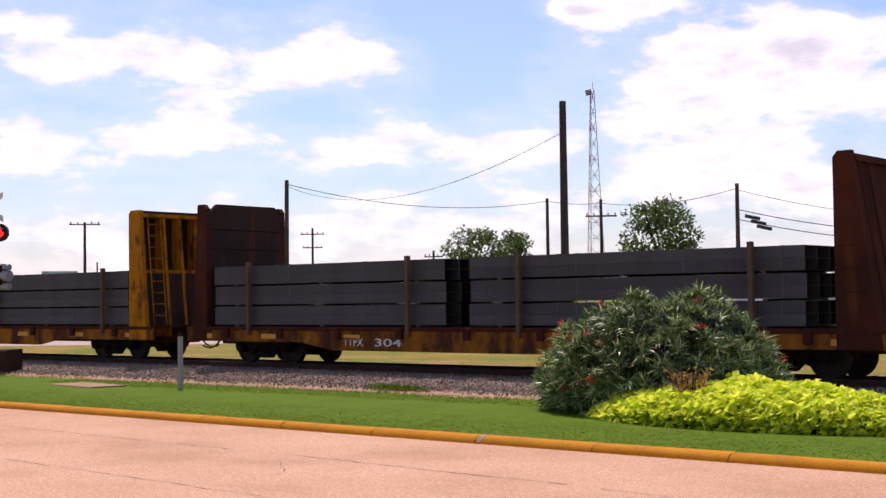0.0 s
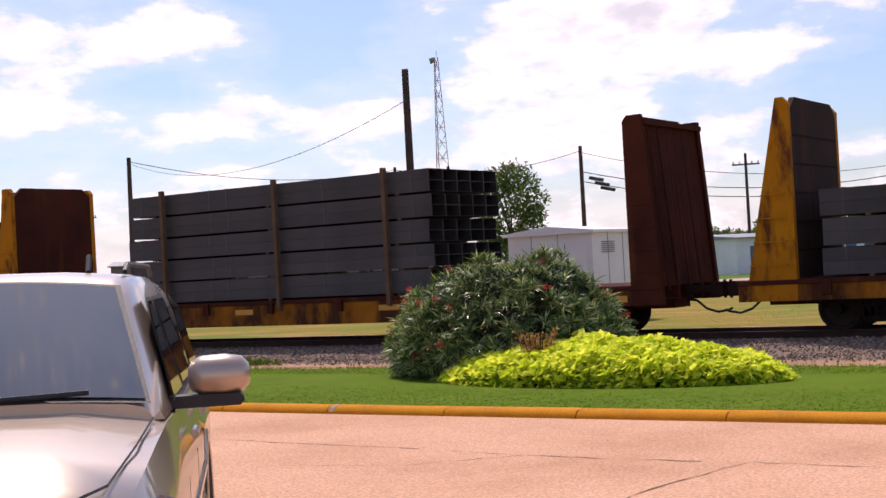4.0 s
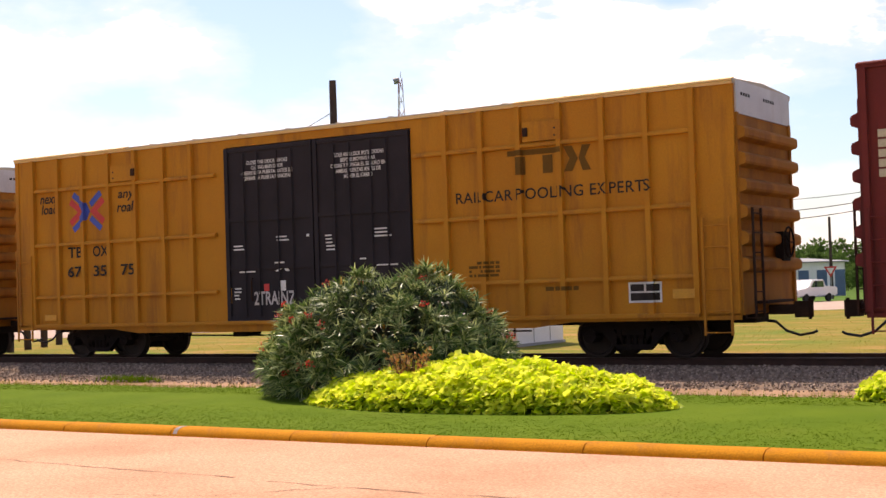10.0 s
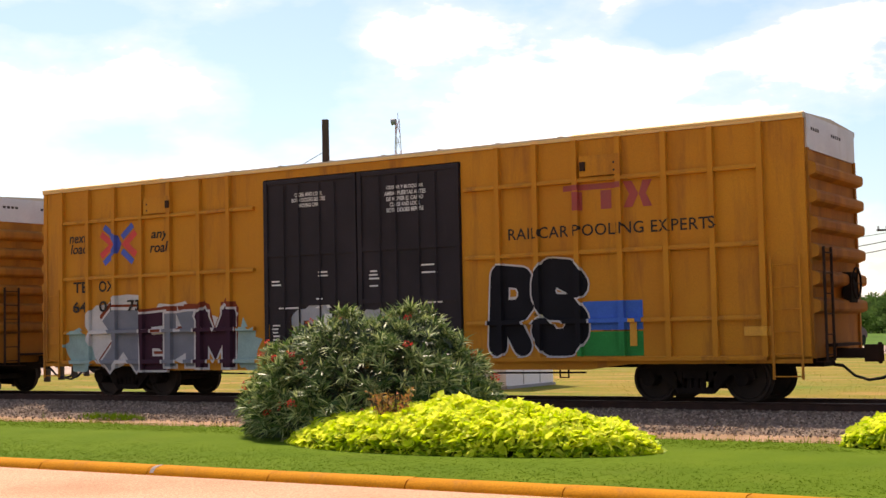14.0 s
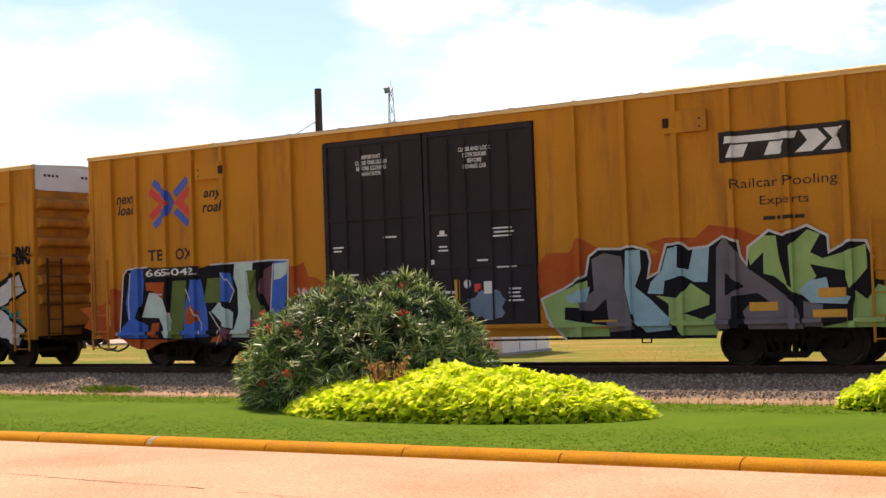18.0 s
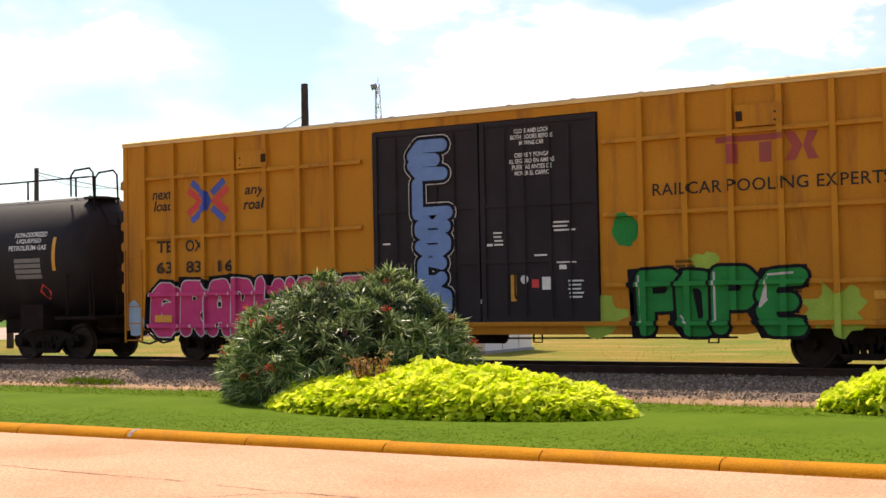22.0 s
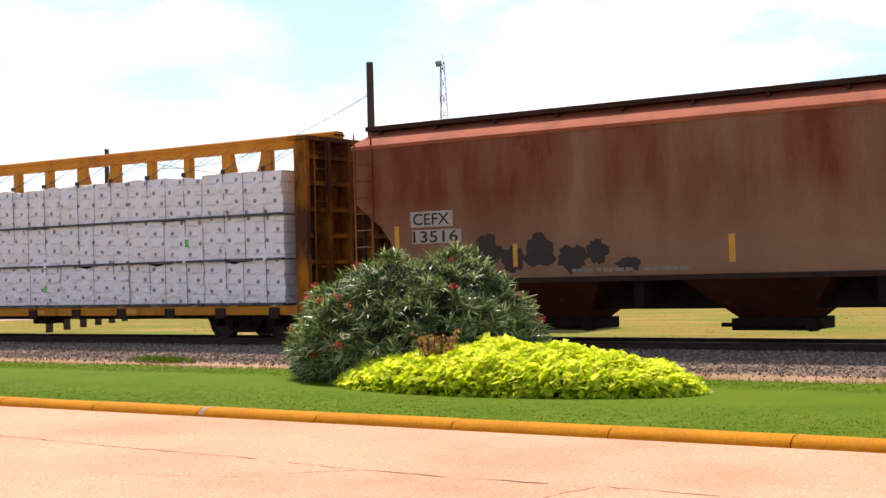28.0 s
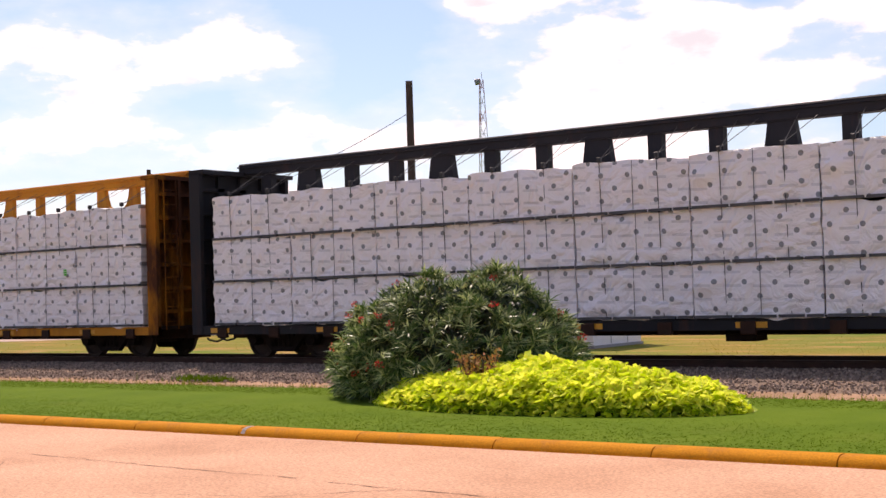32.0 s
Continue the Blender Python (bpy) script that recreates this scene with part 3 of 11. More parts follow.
def wheelset_mesh():
    bm = B()
    for s in (-1, 1):
        m = pose(0, s * 0.72, 0)
        prof = [(-0.07 * s, 0.10), (-0.07 * s, 0.13), (-0.02 * s, 0.34), (-0.07 * s, 0.37), (-0.068 * s, 0.455), (-0.04 * s, 0.455), (-0.03 * s, 0.425), (0.065 * s, 0.42), (0.07 * s, 0.37), (0.02 * s, 0.34), (0.05 * s, 0.13), (0.09 * s, 0.12), (0.09 * s, 0.085)]
        lathe(bm, prof, 24, m)
        for k in range(3):
            a = k * 2.094
            cy(bm, (0.06 * math.cos(a), s * 0.80, 0.06 * math.sin(a)), (0.06 * math.cos(a), s * 0.845, 0.06 * math.sin(a)), 0.018, 6)
    cy(bm, (0, -0.98, 0), (0, 0.98, 0), 0.075, 10)
    return mesh_of(bm, M["wheel"], "wheelset", 35)


M["wheel"] = mat("dark_wheel_steel", (0.035, 0.026, 0.022), (0.055, 0.035, 0.028), 4, 0.7, 0.4)


def side_frame_mesh():
    bm = B()
    for y0, y1 in ((-0.07, 0.07),):
        top = [(-1.12, 0.44), (-1.08, 0.60), (-0.75, 0.64), (-0.45, 0.72), (0.45, 0.72), (0.75, 0.64), (1.08, 0.60), (1.12, 0.44), (0.98, 0.44), (0.66, 0.50), (0.42, 0.56), (-0.42, 0.56), (-0.66, 0.50), (-0.98, 0.44)]
        prism(bm, top, "y", y0, y1)
        prism(bm, [(-0.66, 0.50), (-0.42, 0.56), (-0.22, 0.27), (0.22, 0.27), (0.42, 0.56), (0.66, 0.50), (0.32, 0.16), (-0.32, 0.16)], "y", y0, y1)
        for x in (-0.30, 0.30):
            bx(bm, x - 0.05, x + 0.05, y0, y1, 0.27, 0.56)
        for x in (-0.13, 0.0, 0.13):
            cy(bm, (x, 0, 0.27), (x, 0, 0.44), 0.055, 8)
        bx(bm, -0.22, 0.22, y0 - 0.03, y1 + 0.03, 0.44, 0.56)
    for x in (-0.89, 0.89):
        cy(bm, (x, -0.13, 0.43), (x, 0.13, 0.43), 0.13, 12)
        for k in range(3):
            a = k * 2.094 + 0.5
            cy(bm, (x + 0.06 * math.cos(a), -0.15, 0.43 + 0.06 * math.sin(a)), (x + 0.06 * math.cos(a), -0.13, 0.43 + 0.06 * math.sin(a)), 0.02, 6)
    return mesh_of(bm, M["grime"], "side_frame")


def bolster_mesh():
    bm = B()
    cbox(bm, -0.2, 0.2, -0.95, 0.95, 0.42, 0.66, 0.03)
    bx(bm, -0.9, 0.9, -0.05, 0.05, 0.34, 0.40)
    for s in (-1, 1):
        for y in (-0.72, 0.72):
            bx(bm, s * 0.42 - 0.03, s * 0.42 + 0.03, y - 0.05, y + 0.05, 0.30, 0.52)
    return mesh_of(bm, M["grime"], "bolster")


def coupler_mesh():
    bm = B()
    cbox(bm, 0.0, 0.62, -0.08, 0.08, 0.76, 0.94, 0.03)
    prism(bm, [(0.60, -0.13), (0.86, -0.15), (0.90, -0.05), (0.78, -0.02), (0.78, 0.04), (0.88, 0.12), (0.84, 0.17), (0.60, 0.13)], "z", 0.70, 1.0)
    cy(bm, (0.82, 0.10, 0.66), (0.82, 0.10, 1.04), 0.035, 8)
    return mesh_of(bm, M["iron"], "coupler")


def lever_mesh():
    bm = B()
    tube(bm, [(0.1, -0.5, 0.72), (0.1, -0.7, 0.72), (0.1, -1.3, 0.74), (0.16, -1.45, 0.8)], 0.016)
    return mesh_of(bm, M["iron"], "uncoupling_lever")


def hose_mesh():
    bm = B()
    tube(bm, [(0.15, 0.3, 0.62), (0.35, 0.32, 0.44), (0.6, 0.33, 0.36), (0.85, 0.33, 0.40), (0.92, 0.33, 0.44)], 0.026, 7)
    tube(bm, [(-0.2, 0.3, 0.66), (0.15, 0.3, 0.62)], 0.03, 7)
    return mesh_of(bm, M["cable"], "air_hose", 60)


WHEELSET, SIDE_FRAME, BOLSTER, COUPLER, HOSE, LEVER = wheelset_mesh(), side_frame_mesh(), bolster_mesh(), coupler_mesh(), hose_mesh(), lever_mesh()


def running_gear(car, length, c0, c1, coupler_in=0.0):
    """Two bogies with centres at c0 and c1, couplers and air hoses at both ends."""
    for c in (c0, c1):
        b = share("bogie", BOLSTER, car, pose(c, 0, 0), "four-wheel bogie black with grime")
        for s in (-1, 1):
            share("side_frame", SIDE_FRAME, b, pose(0, s * 0.98, 0))
        for dx in (-0.89, 0.89):
            share("wheelset", WHEELSET, car, pose(c + dx, 0, 0.42), "steel wheels on an axle")
    share("coupler", COUPLER, car, pose(length - 0.1 - coupler_in, 0, 0))
    share("coupler", COUPLER, car, pose(0.1 + coupler_in, 0, 0, 0, 0, 180))
    share("uncoupling_lever", LEVER, car, pose(length - 0.1 - coupler_in, 0, 0))
    share("uncoupling_lever", LEVER, car, pose(0.1 + coupler_in, 0, 0, 0, 0, 180))
    share("air_hose", HOSE, car, pose(length - 0.15 - coupler_in, 0, 0))
    share("air_hose", HOSE, car, pose(0.15 + coupler_in, 0, 0, 0, 0, 180))


# ---- lettering ----
LETTERS = {}
DOOR_SPAN = (6.91, 11.91)


def letter_mesh(words, bold=0.0, spacing=1.0, slant=0.0):
    key = (words, bold, spacing, slant)
    if key not in LETTERS:
        cu = bpy.data.curves.new("letters", "FONT")
        cu.body, cu.offset, cu.space_character, cu.resolution_u, cu.shear = words, bold, spacing, 3, slant
        ob = bpy.data.objects.new("letters", cu)
        scene.collection.objects.link(ob)
        dg = bpy.context.evaluated_depsgraph_get()
        me = bpy.data.meshes.new_from_object(ob.evaluated_get(dg))
        vs = [v.co.copy() for v in me.vertices]
        x0, x1 = min(v.x for v in vs), max(v.x for v in vs)
        y0, y1 = min(v.y for v in vs), max(v.y for v in vs)
        LETTERS[key] = ([((v.x - x0) / (x1 - x0), (v.y - y0) / (y1 - y0)) for v in vs], [tuple(p.vertices) for p in me.polygons])
        bpy.data.objects.remove(ob)
    return LETTERS[key]


# marks that can be told apart one by one
PICKED = ("owner_mark", "graffiti", "graffiti_dot", "graffiti_patch", "red_wash", "lettering", "slogan", "graffiti_cloud", "reflector", "sill_reflector", "door_reflector", "side_reflector", "block_mark", "placard_face", "sill_lettering", "car_lettering", "hood_lettering", "door_lettering", "graffiti_tag", "mark_patch", "band_print", "door_print", "door_sticker", "emblem_red", "emblem_blue")


def paint(name, parent, shapes, material, y, ribs=(), rows=(), proud=0.102, label=""):
    """Flat paint on a side wall at local y: shapes are (points, faces) in x and z. It follows the wall's ribs."""
    if name in PICKED and len(shapes) > 1:
        for i, s in enumerate(shapes[:-1]):
            paint(name, parent, [s], material, y - 0.0004 * i, ribs, rows, proud, label)
        y -= 0.0004 * (len(shapes) - 1)
        shapes = shapes[-1:]
    bm = B()
    for pts, faces in shapes:
        vs = [bm.verts.new((px, 0, pz)) for px, pz in pts]
        for f in faces:
            try:
                bm.faces.new([vs[i] for i in f])
            except ValueError:
                pass
    xs, zs = [v.co.x for v in bm.verts], [v.co.z for v in bm.verts]
    for lo, hi, axis, a, b in [(r0, r1, 0, min(xs), max(xs)) for r0, r1 in ribs] + [(r0, r1, 2, min(zs), max(zs)) for r0, r1 in rows]:
        for e in (lo - 0.006, lo, hi, hi + 0.006):
            if a < e < b:
                no = Vector((0, 0, 0))
                no[axis] = 1
                co = Vector((0, 0, 0))
                co[axis] = e
                bmesh.ops.bisect_plane(bm, geom=bm.verts[:] + bm.edges[:] + bm.faces[:], plane_co=co, plane_no=no)
    for v in bm.verts:
        on = any(a - 0.001 <= v.co.x <= b + 0.001 for a, b in ribs) or any(a - 0.001 <= v.co.z <= b + 0.001 for a, b in rows)
        v.co.y = y - (proud if on and not DOOR_SPAN[0] < v.co.x < DOOR_SPAN[1] else 0.072 if on else 0)
    for f in bm.faces:
        f.normal_update()
        if f.normal.y > 0:
            f.normal_flip()
    me = bpy.data.meshes.new(name)
    bm.to_mesh(me)
    bm.free()
    me.materials.append(material)
    ob = new(name, me)
    ob.parent = parent
    return tagged(ob, label=label)


def words(s, x0, x1, z0, z1, bold=0.0, spacing=1.0, slant=0.0):
    pts, faces = letter_mesh(s, bold, spacing, slant)
    return ([(x0 + u * (x1 - x0), z0 + w * (z1 - z0)) for u, w in pts], faces)


def poly(*pts):
    return (list(pts), [tuple(range(len(pts)))])


def rect(x0, x1, z0, z1):
    return poly((x0, z0), (x1, z0), (x1, z1), (x0, z1))


def lines(texts, xc, z, h, gap=1.35, wide=0.62):
    """Centred lines of small lettering from the top line down."""
    out = []
    for i, s in enumerate(texts):
        if not s:
            continue
        w = len(s) * h * wide
        out.append(words(s, xc - w / 2, xc + w / 2, z - i * h * gap - h, z - i * h * gap, 0.02))
    return out


def bars(x0, x1, z0, z1, n, seed, fill=0.8):
    """Rows of short bars for print too small to read."""
    rnd = random.Random(seed)
    out, h = [], (z1 - z0) / n
    for i in range(n):
        x = x0
        while x < x1 - 0.03:
            w = min(rnd.uniform(0.05, 0.22), x1 - x)
            if rnd.random() < fill:
                out.append(rect(x, x + w, z0 + i * h + 0.2 * h, z0 + (i + 1) * h - 0.15 * h))
            x += w + 0.03
    return out


def blob(xc, zc, w, h, seed, n=22, rough=0.25):
    rnd = random.Random(seed)
    pts = []
    for i in range(n):
        a = 2 * math.pi * i / n
        k = 1 + rnd.uniform(-rough, rough)
        pts.append((xc + w / 2 * k * math.cos(a), zc + h / 2 * k * math.sin(a)))
    pts.append((xc, zc))
    return (pts, [(i, (i + 1) % n, n) for i in range(n)])

# ---- boxcars ----
SIDE = -1.57
LONG = 18.75
RIBS_A = [0.68, 1.56, 2.42, 3.29, 4.16, 5.06, 5.93, 12.75, 13.58, 14.43, 15.31, 16.21, 17.09, 17.98]
RIBS_B = [0.75, 1.55, 2.42, 3.25, 4.15, 5.15, 6.05, 12.75, 13.75, 14.75, 15.75, 16.75, 17.75]
ROWS = [(1.48, 1.56), (2.76, 2.84), (4.10, 4.18)]
RIB_W = 0.055


def rib_spans(ribs):
    return [(r - RIB_W, r + RIB_W) for r in ribs]


def boxcar(kind, paint_mat, door_mat, ribs, rows, roof_mat, end_mat):
    car = root("boxcar", pose(0, 0, 0), "", "railcar", "railcars of the passing train")
    for x0, x1 in ((0.0, 6.92), (11.90, LONG)):
        bm = B()
        bx(bm, x0, x1, SIDE, SIDE + 0.05, 0.80, 4.93)
        part("side_wall", bm, paint_mat, car)
    bm = B()
    bx(bm, 6.92, 11.90, SIDE, SIDE + 0.05, 4.72, 4.93)
    part("door_header", bm, paint_mat, car)
    bm = B()
    bx(bm, 0, LONG, 1.52, 1.57, 0.80, 4.93)
    part("side_wall", bm, paint_mat, car)
    # posts and belts
    bm = B()
    prism(bm, [(-RIB_W, 0), (-RIB_W + 0.004, -0.10), (RIB_W - 0.004, -0.10), (RIB_W, 0)], "z", 0.84, 4.90)
    post = mesh_of(bm, paint_mat, "side_post")
    for r in ribs:
        share("side_post", post, car, pose(r, SIDE, 0))
    for x in (0.06, LONG - 0.06):
        bm = B()
        bx(bm, x - 0.06, x + 0.06, SIDE - 0.02, SIDE, 0.84, 4.93)
        part("corner_post", bm, paint_mat, car)
    if rows:
        for x0, x1 in ((0.7, 6.7), (11.95, 17.98)):
            for z0, z1 in rows:
                edges = [x0] + [r for r in ribs if x0 < r < x1] + [x1]
                for a, b in zip(edges, edges[1:]):
                    if b - a > 0.25:
                        bm = B()
                        prism(bm, [(SIDE, z0), (SIDE - 0.096, z0), (SIDE - 0.096, z0 + 0.035), (SIDE - 0.07, z1), (SIDE, z1)], "x", a + RIB_W, b - RIB_W)
                        part("side_belt", bm, paint_mat, car)
    # doors: two plug doors with edge frames, panels and lock bars
    for k, (x0, x1) in enumerate(((6.94, 9.39), (9.43, 11.88))):
        bm = B()
        bx(bm, x0, x1, SIDE - 0.035, SIDE + 0.03, 0.86, 4.70)
        door = part("sliding_door", bm, door_mat, car, "plug door with lock bars and small stencils" if kind != "N" else "ribbed sliding door")
        bm = B()
        for a, b in ((x0, x0 + 0.10), (x1 - 0.10, x1)):
            bx(bm, a, b, SIDE - 0.075, SIDE - 0.035, 0.86, 4.70)
        for z in (0.86, 1.98, 3.05, 4.60):
            bx(bm, x0 + 0.1, x1 - 0.1, SIDE - 0.065, SIDE - 0.035, z, z + 0.09)
        part("door_frame", bm, door_mat, door)
        for x in (x0 + 0.55, x0 + 0.95, x1 - 0.95, x1 - 0.55):
            bm = B()
            cy(bm, (x, SIDE - 0.07, 0.95), (x, SIDE - 0.07, 4.55), 0.018, 6)
            part("lock_bar", bm, door_mat, door)
        bm = B()
        tube(bm, [(x0 + 0.75, SIDE - 0.075, 1.3), (x0 + 0.75, SIDE - 0.12, 1.35), (x0 + 0.75, SIDE - 0.12, 1.75), (x0 + 0.75, SIDE - 0.075, 1.8)], 0.02)
        part("door_handle", bm, M["iron"], door)
    bm = B()
    prism(bm, [(SIDE, 0.78), (SIDE, 0.86), (SIDE - 0.08, 0.86), (SIDE - 0.096, 0.845), (SIDE - 0.096, 0.78)], "x", 0.7, 18.0)
    part("door_track", bm, paint_mat, car)
    # sill with a deeper belly
    bm = B()
    prism(bm, [(0.0, 0.72), (3.3, 0.72), (4.1, 0.62), (14.6, 0.62), (15.4, 0.72), (LONG, 0.72), (LONG, 0.82), (0.0, 0.82)], "y", SIDE, SIDE + 0.06)
    part("side_sill", bm, paint_mat, car)
    bm = B()
    bx(bm, 0.15, LONG - 0.15, -0.35, 0.35, 0.62, 0.95)
    bx(bm, 0.1, LONG - 0.1, -1.5, 1.5, 0.90, 0.98)
    for x in (4.3, 6.8, 9.4, 12.0, 14.4):
        bx(bm, x - 0.08, x + 0.08, -1.5, 1.5, 0.68, 0.92)
    part("underframe", bm, M["grime"], car, "dark underframe with cross bearers")
    bm = B()
    cy(bm, (8.2, -0.9, 0.62), (9.5, -0.9, 0.62), 0.2, 12)
    part("brake_reservoir", bm, M["grime"], car)
    bm = B()
    bx(bm, 6.7, 7.1, -1.2, -0.7, 0.5, 0.8)
    part("valve_box", bm, M["grime"], car)
    bm = B()
    tube(bm, [(4.2, -1.1, 0.55), (7.0, -1.1, 0.52), (14.3, -1.1, 0.55)], 0.02)
    for x in (5.0, 10.3, 13.8):
        tube(bm, [(x, -1.2, 0.72), (x, -1.2, 0.46), (x + 0.18, -1.2, 0.46), (x + 0.18, -1.2, 0.72)], 0.02)
    part("brake_rod", bm, M["grime"], car)
    # roof with raised seams
    bm = B()
    prism(bm, [(SIDE - 0.03, 4.90), (SIDE - 0.03, 4.99), (0.0, 5.06), (1.60, 4.99), (1.60, 4.90)], "x", -0.02, LONG + 0.02)
    roof = part("roof", bm, roof_mat, car, "sheet metal roof with raised seams")
    bm = B()
    prism(bm, [(SIDE, 4.985), (SIDE, 5.01), (0.0, 5.085), (1.57, 5.01), (1.57, 4.985), (0, 5.05)], "x", -0.04, 0.04)
    seam = mesh_of(bm, roof_mat, "roof_seam")
    for i in range(14):
        share("roof_seam", seam, roof, pose(0.6 + i * 1.35, 0, 0))
    # roof edge in the painted sunlit tone, except on the brown car
    bm = B()
    bx(bm, 0, LONG, SIDE - 0.045, SIDE - 0.03, 4.90, 4.962)
    part("roof_edge", bm, paint_mat if kind == "N" else M["yellow_sunlit"], car)
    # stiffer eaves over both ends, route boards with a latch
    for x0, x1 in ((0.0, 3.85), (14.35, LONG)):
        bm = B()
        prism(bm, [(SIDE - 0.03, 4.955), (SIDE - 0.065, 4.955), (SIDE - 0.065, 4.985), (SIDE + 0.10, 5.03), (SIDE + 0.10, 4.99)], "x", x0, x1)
        part("eave_plate", bm, paint_mat if kind == "N" else M["yellow_sunlit"], car)
    for x0 in (3.42, 14.55) if kind != "N" else (4.55, 13.55):
        bm = B()
        bx(bm, x0, x0 + 0.82, SIDE - 0.108, SIDE, 4.20, 4.58)
        board = part("route_board", bm, paint_mat, car)
        bm = B()
        cbox(bm, x0 + (0.70 if x0 < 9 else 0.02), x0 + (0.80 if x0 < 9 else 0.12), SIDE - 0.145, SIDE - 0.108, 4.30, 4.47, 0.012)
        part("board_latch", bm, M["iron"], board)
        for z in (4.28, 4.42):
            bm = B()
            cy(bm, (x0 + (0.10 if x0 < 9 else 0.70), SIDE - 0.114, z), (x0 + (0.10 if x0 < 9 else 0.70), SIDE - 0.108, z), 0.022, 8)
            part("board_hole", bm, M["ink"], board)
    # ends with deep ribs, a pale band on top
    for s in (0, 1):
        x = LONG if s else 0.0
        d = 1 if s else -1
        bm = B()
        bx(bm, min(x, x - 0.06 * d), max(x, x - 0.06 * d), -1.52, 1.52, 0.80, 4.96)
        end = part("end_wall", bm, end_mat, car, "ribbed end wall dark with soot")
        bm = B()
        bx(bm, min(x, x + 0.03 * d), max(x, x + 0.03 * d), -1.5, 1.5, 4.38, 4.98)
        part("end_band", bm, M["offwhite"], end, "pale band with small print")
        bm = B()
        prism(bm, [(0, 0.0), (0.15 * d, 0.05), (0.17 * d, 0.09), (0.17 * d, 0.19), (0.15 * d, 0.23), (0, 0.29)], "y", -1.50, 1.50)
        rib = mesh_of(bm, end_mat, "end_rib")
        for i in range(6):
            share("end_rib", rib, end, pose(x, 0, 1.55 + i * 0.47))
        for y in (-1.46, 1.46):
            bm = B()
            bx(bm, min(x, x + 0.04 * d), max(x, x + 0.04 * d), y - 0.05, y + 0.05, 0.8, 4.4)
            part("end_post", bm, end_mat, end)
        bm = B()
        bx(bm, min(x, x + 0.22 * d), max(x, x + 0.22 * d), -0.75, 0.75, 0.98, 1.03)
        part("crossover_step", bm, M["iron"], car)
        # ladders: on the end and round the corner
        for y in (-1.12,):
            bm = B()
            for yy in (y - 0.22, y + 0.22):
                bx(bm, min(x + 0.18 * d, x + 0.22 * d), max(x + 0.18 * d, x + 0.22 * d), yy - 0.02, yy + 0.02, 0.75, 2.7)
            for i in range(6):
                cy(bm, (x + 0.20 * d, y - 0.22, 0.85 + i * 0.35), (x + 0.20 * d, y + 0.22, 0.85 + i * 0.35), 0.013, 6)
            part("end_ladder", bm, M["iron"], car)
        bm = B()
        xa = 0.12 if not s else LONG - 0.62
        for xx in (xa, xa + 0.5):
            bx(bm, xx - 0.02, xx + 0.02, SIDE - 0.13, SIDE - 0.10, 0.45, 2.55)
        for i in range(6):
            cy(bm, (xa, SIDE - 0.115, 0.5 + i * 0.38), (xa + 0.5, SIDE - 0.115, 0.5 + i * 0.38), 0.013, 6)
        part("side_ladder", bm, paint_mat, car)
    bm = B()
    for i in range(16):
        a, b = 2 * math.pi * i / 16, 2 * math.pi * (i + 1) / 16
        cy(bm, (LONG + 0.25, 0.5 + 0.28 * math.cos(a), 2.1 + 0.28 * math.sin(a)), (LONG + 0.25, 0.5 + 0.28 * math.cos(b), 2.1 + 0.28 * math.sin(b)), 0.02, 6)
    for i in range(5):
        a = 2 * math.pi * i / 5
        cy(bm, (LONG + 0.25, 0.5, 2.1), (LONG + 0.25, 0.5 + 0.28 * math.cos(a), 2.1 + 0.28 * math.sin(a)), 0.014, 6)
    bx(bm, LONG + 0.05, LONG + 0.2, 0.3, 0.7, 1.75, 2.3)
    part("brake_wheel", bm, M["grime"], car)
    running_gear(car, LONG, 2.25, 16.45)
    return car


BOX_A = boxcar("A", M["yellow"], M["black"], RIBS_A, ROWS, M["roof_sheet"], M["yellow_end"])
BOX_B = boxcar("B", M["yellow"], M["black"], RIBS_B, [], M["roof_sheet"], M["yellow_end"])
RIBS_N = [0.1, 0.75, 1.52, 2.32, 3.08, 3.85, 4.50, 5.34, 6.15, 12.6, 13.5, 14.25, 15.1, 15.95, 16.8, 17.65]
BOX_N = boxcar("N", M["brown"], M["brown"], RIBS_N, [], M["brown"], M["brown"])


POOL = {BOX_A: [BOX_A] + [copy_thing(BOX_A, pose(0, 0, 0)) for _ in range(4)], BOX_B: [BOX_B, copy_thing(BOX_B, pose(0, 0, 0))], BOX_N: [BOX_N]}


def lettered_boxcar(base, u, label):
    car = POOL[base].pop()
    car.matrix_basis = pose(u - 10 * SPEED, MIDDLE, 0)
    tagged(car, label, "railcar", "railcars of the passing train")
    TRAIN.append((car, u))
    return car


GY = SIDE - 0.006      # bare wall
DY = SIDE - 0.042      # door skin
COLOURS = {}


def spray(name, c, d=None):
    if name not in COLOURS:
        COLOURS[name] = mat("spray_" + name, c, d or tuple(0.82 * v for v in c), 2.5, 0.85, bump=0.05)
    return COLOURS[name]


S_WHITE, S_SILVER, S_BLACK = spray("white", (0.55, 0.515, 0.50)), spray("silver", (0.36, 0.36, 0.38)), spray("black", (0.016, 0.015, 0.018))
S_PINK, S_RED, S_TEAL = spray("pink", (0.58, 0.07, 0.20), (0.50, 0.05, 0.16)), spray("red", (0.30, 0.02, 0.045)), spray("teal", (0.05, 0.27, 0.31))
S_BLUE, S_GREEN, S_LIME = spray("blue", (0.050, 0.14, 0.50)), spray("green", (0.02, 0.24, 0.06)), spray("lime", (0.34, 0.47, 0.08))
S_GREY, S_SKY, S_CREAM = spray("slate", (0.19, 0.195, 0.225)), spray("sky", (0.30, 0.42, 0.56)), spray("cream", (0.58, 0.50, 0.36))
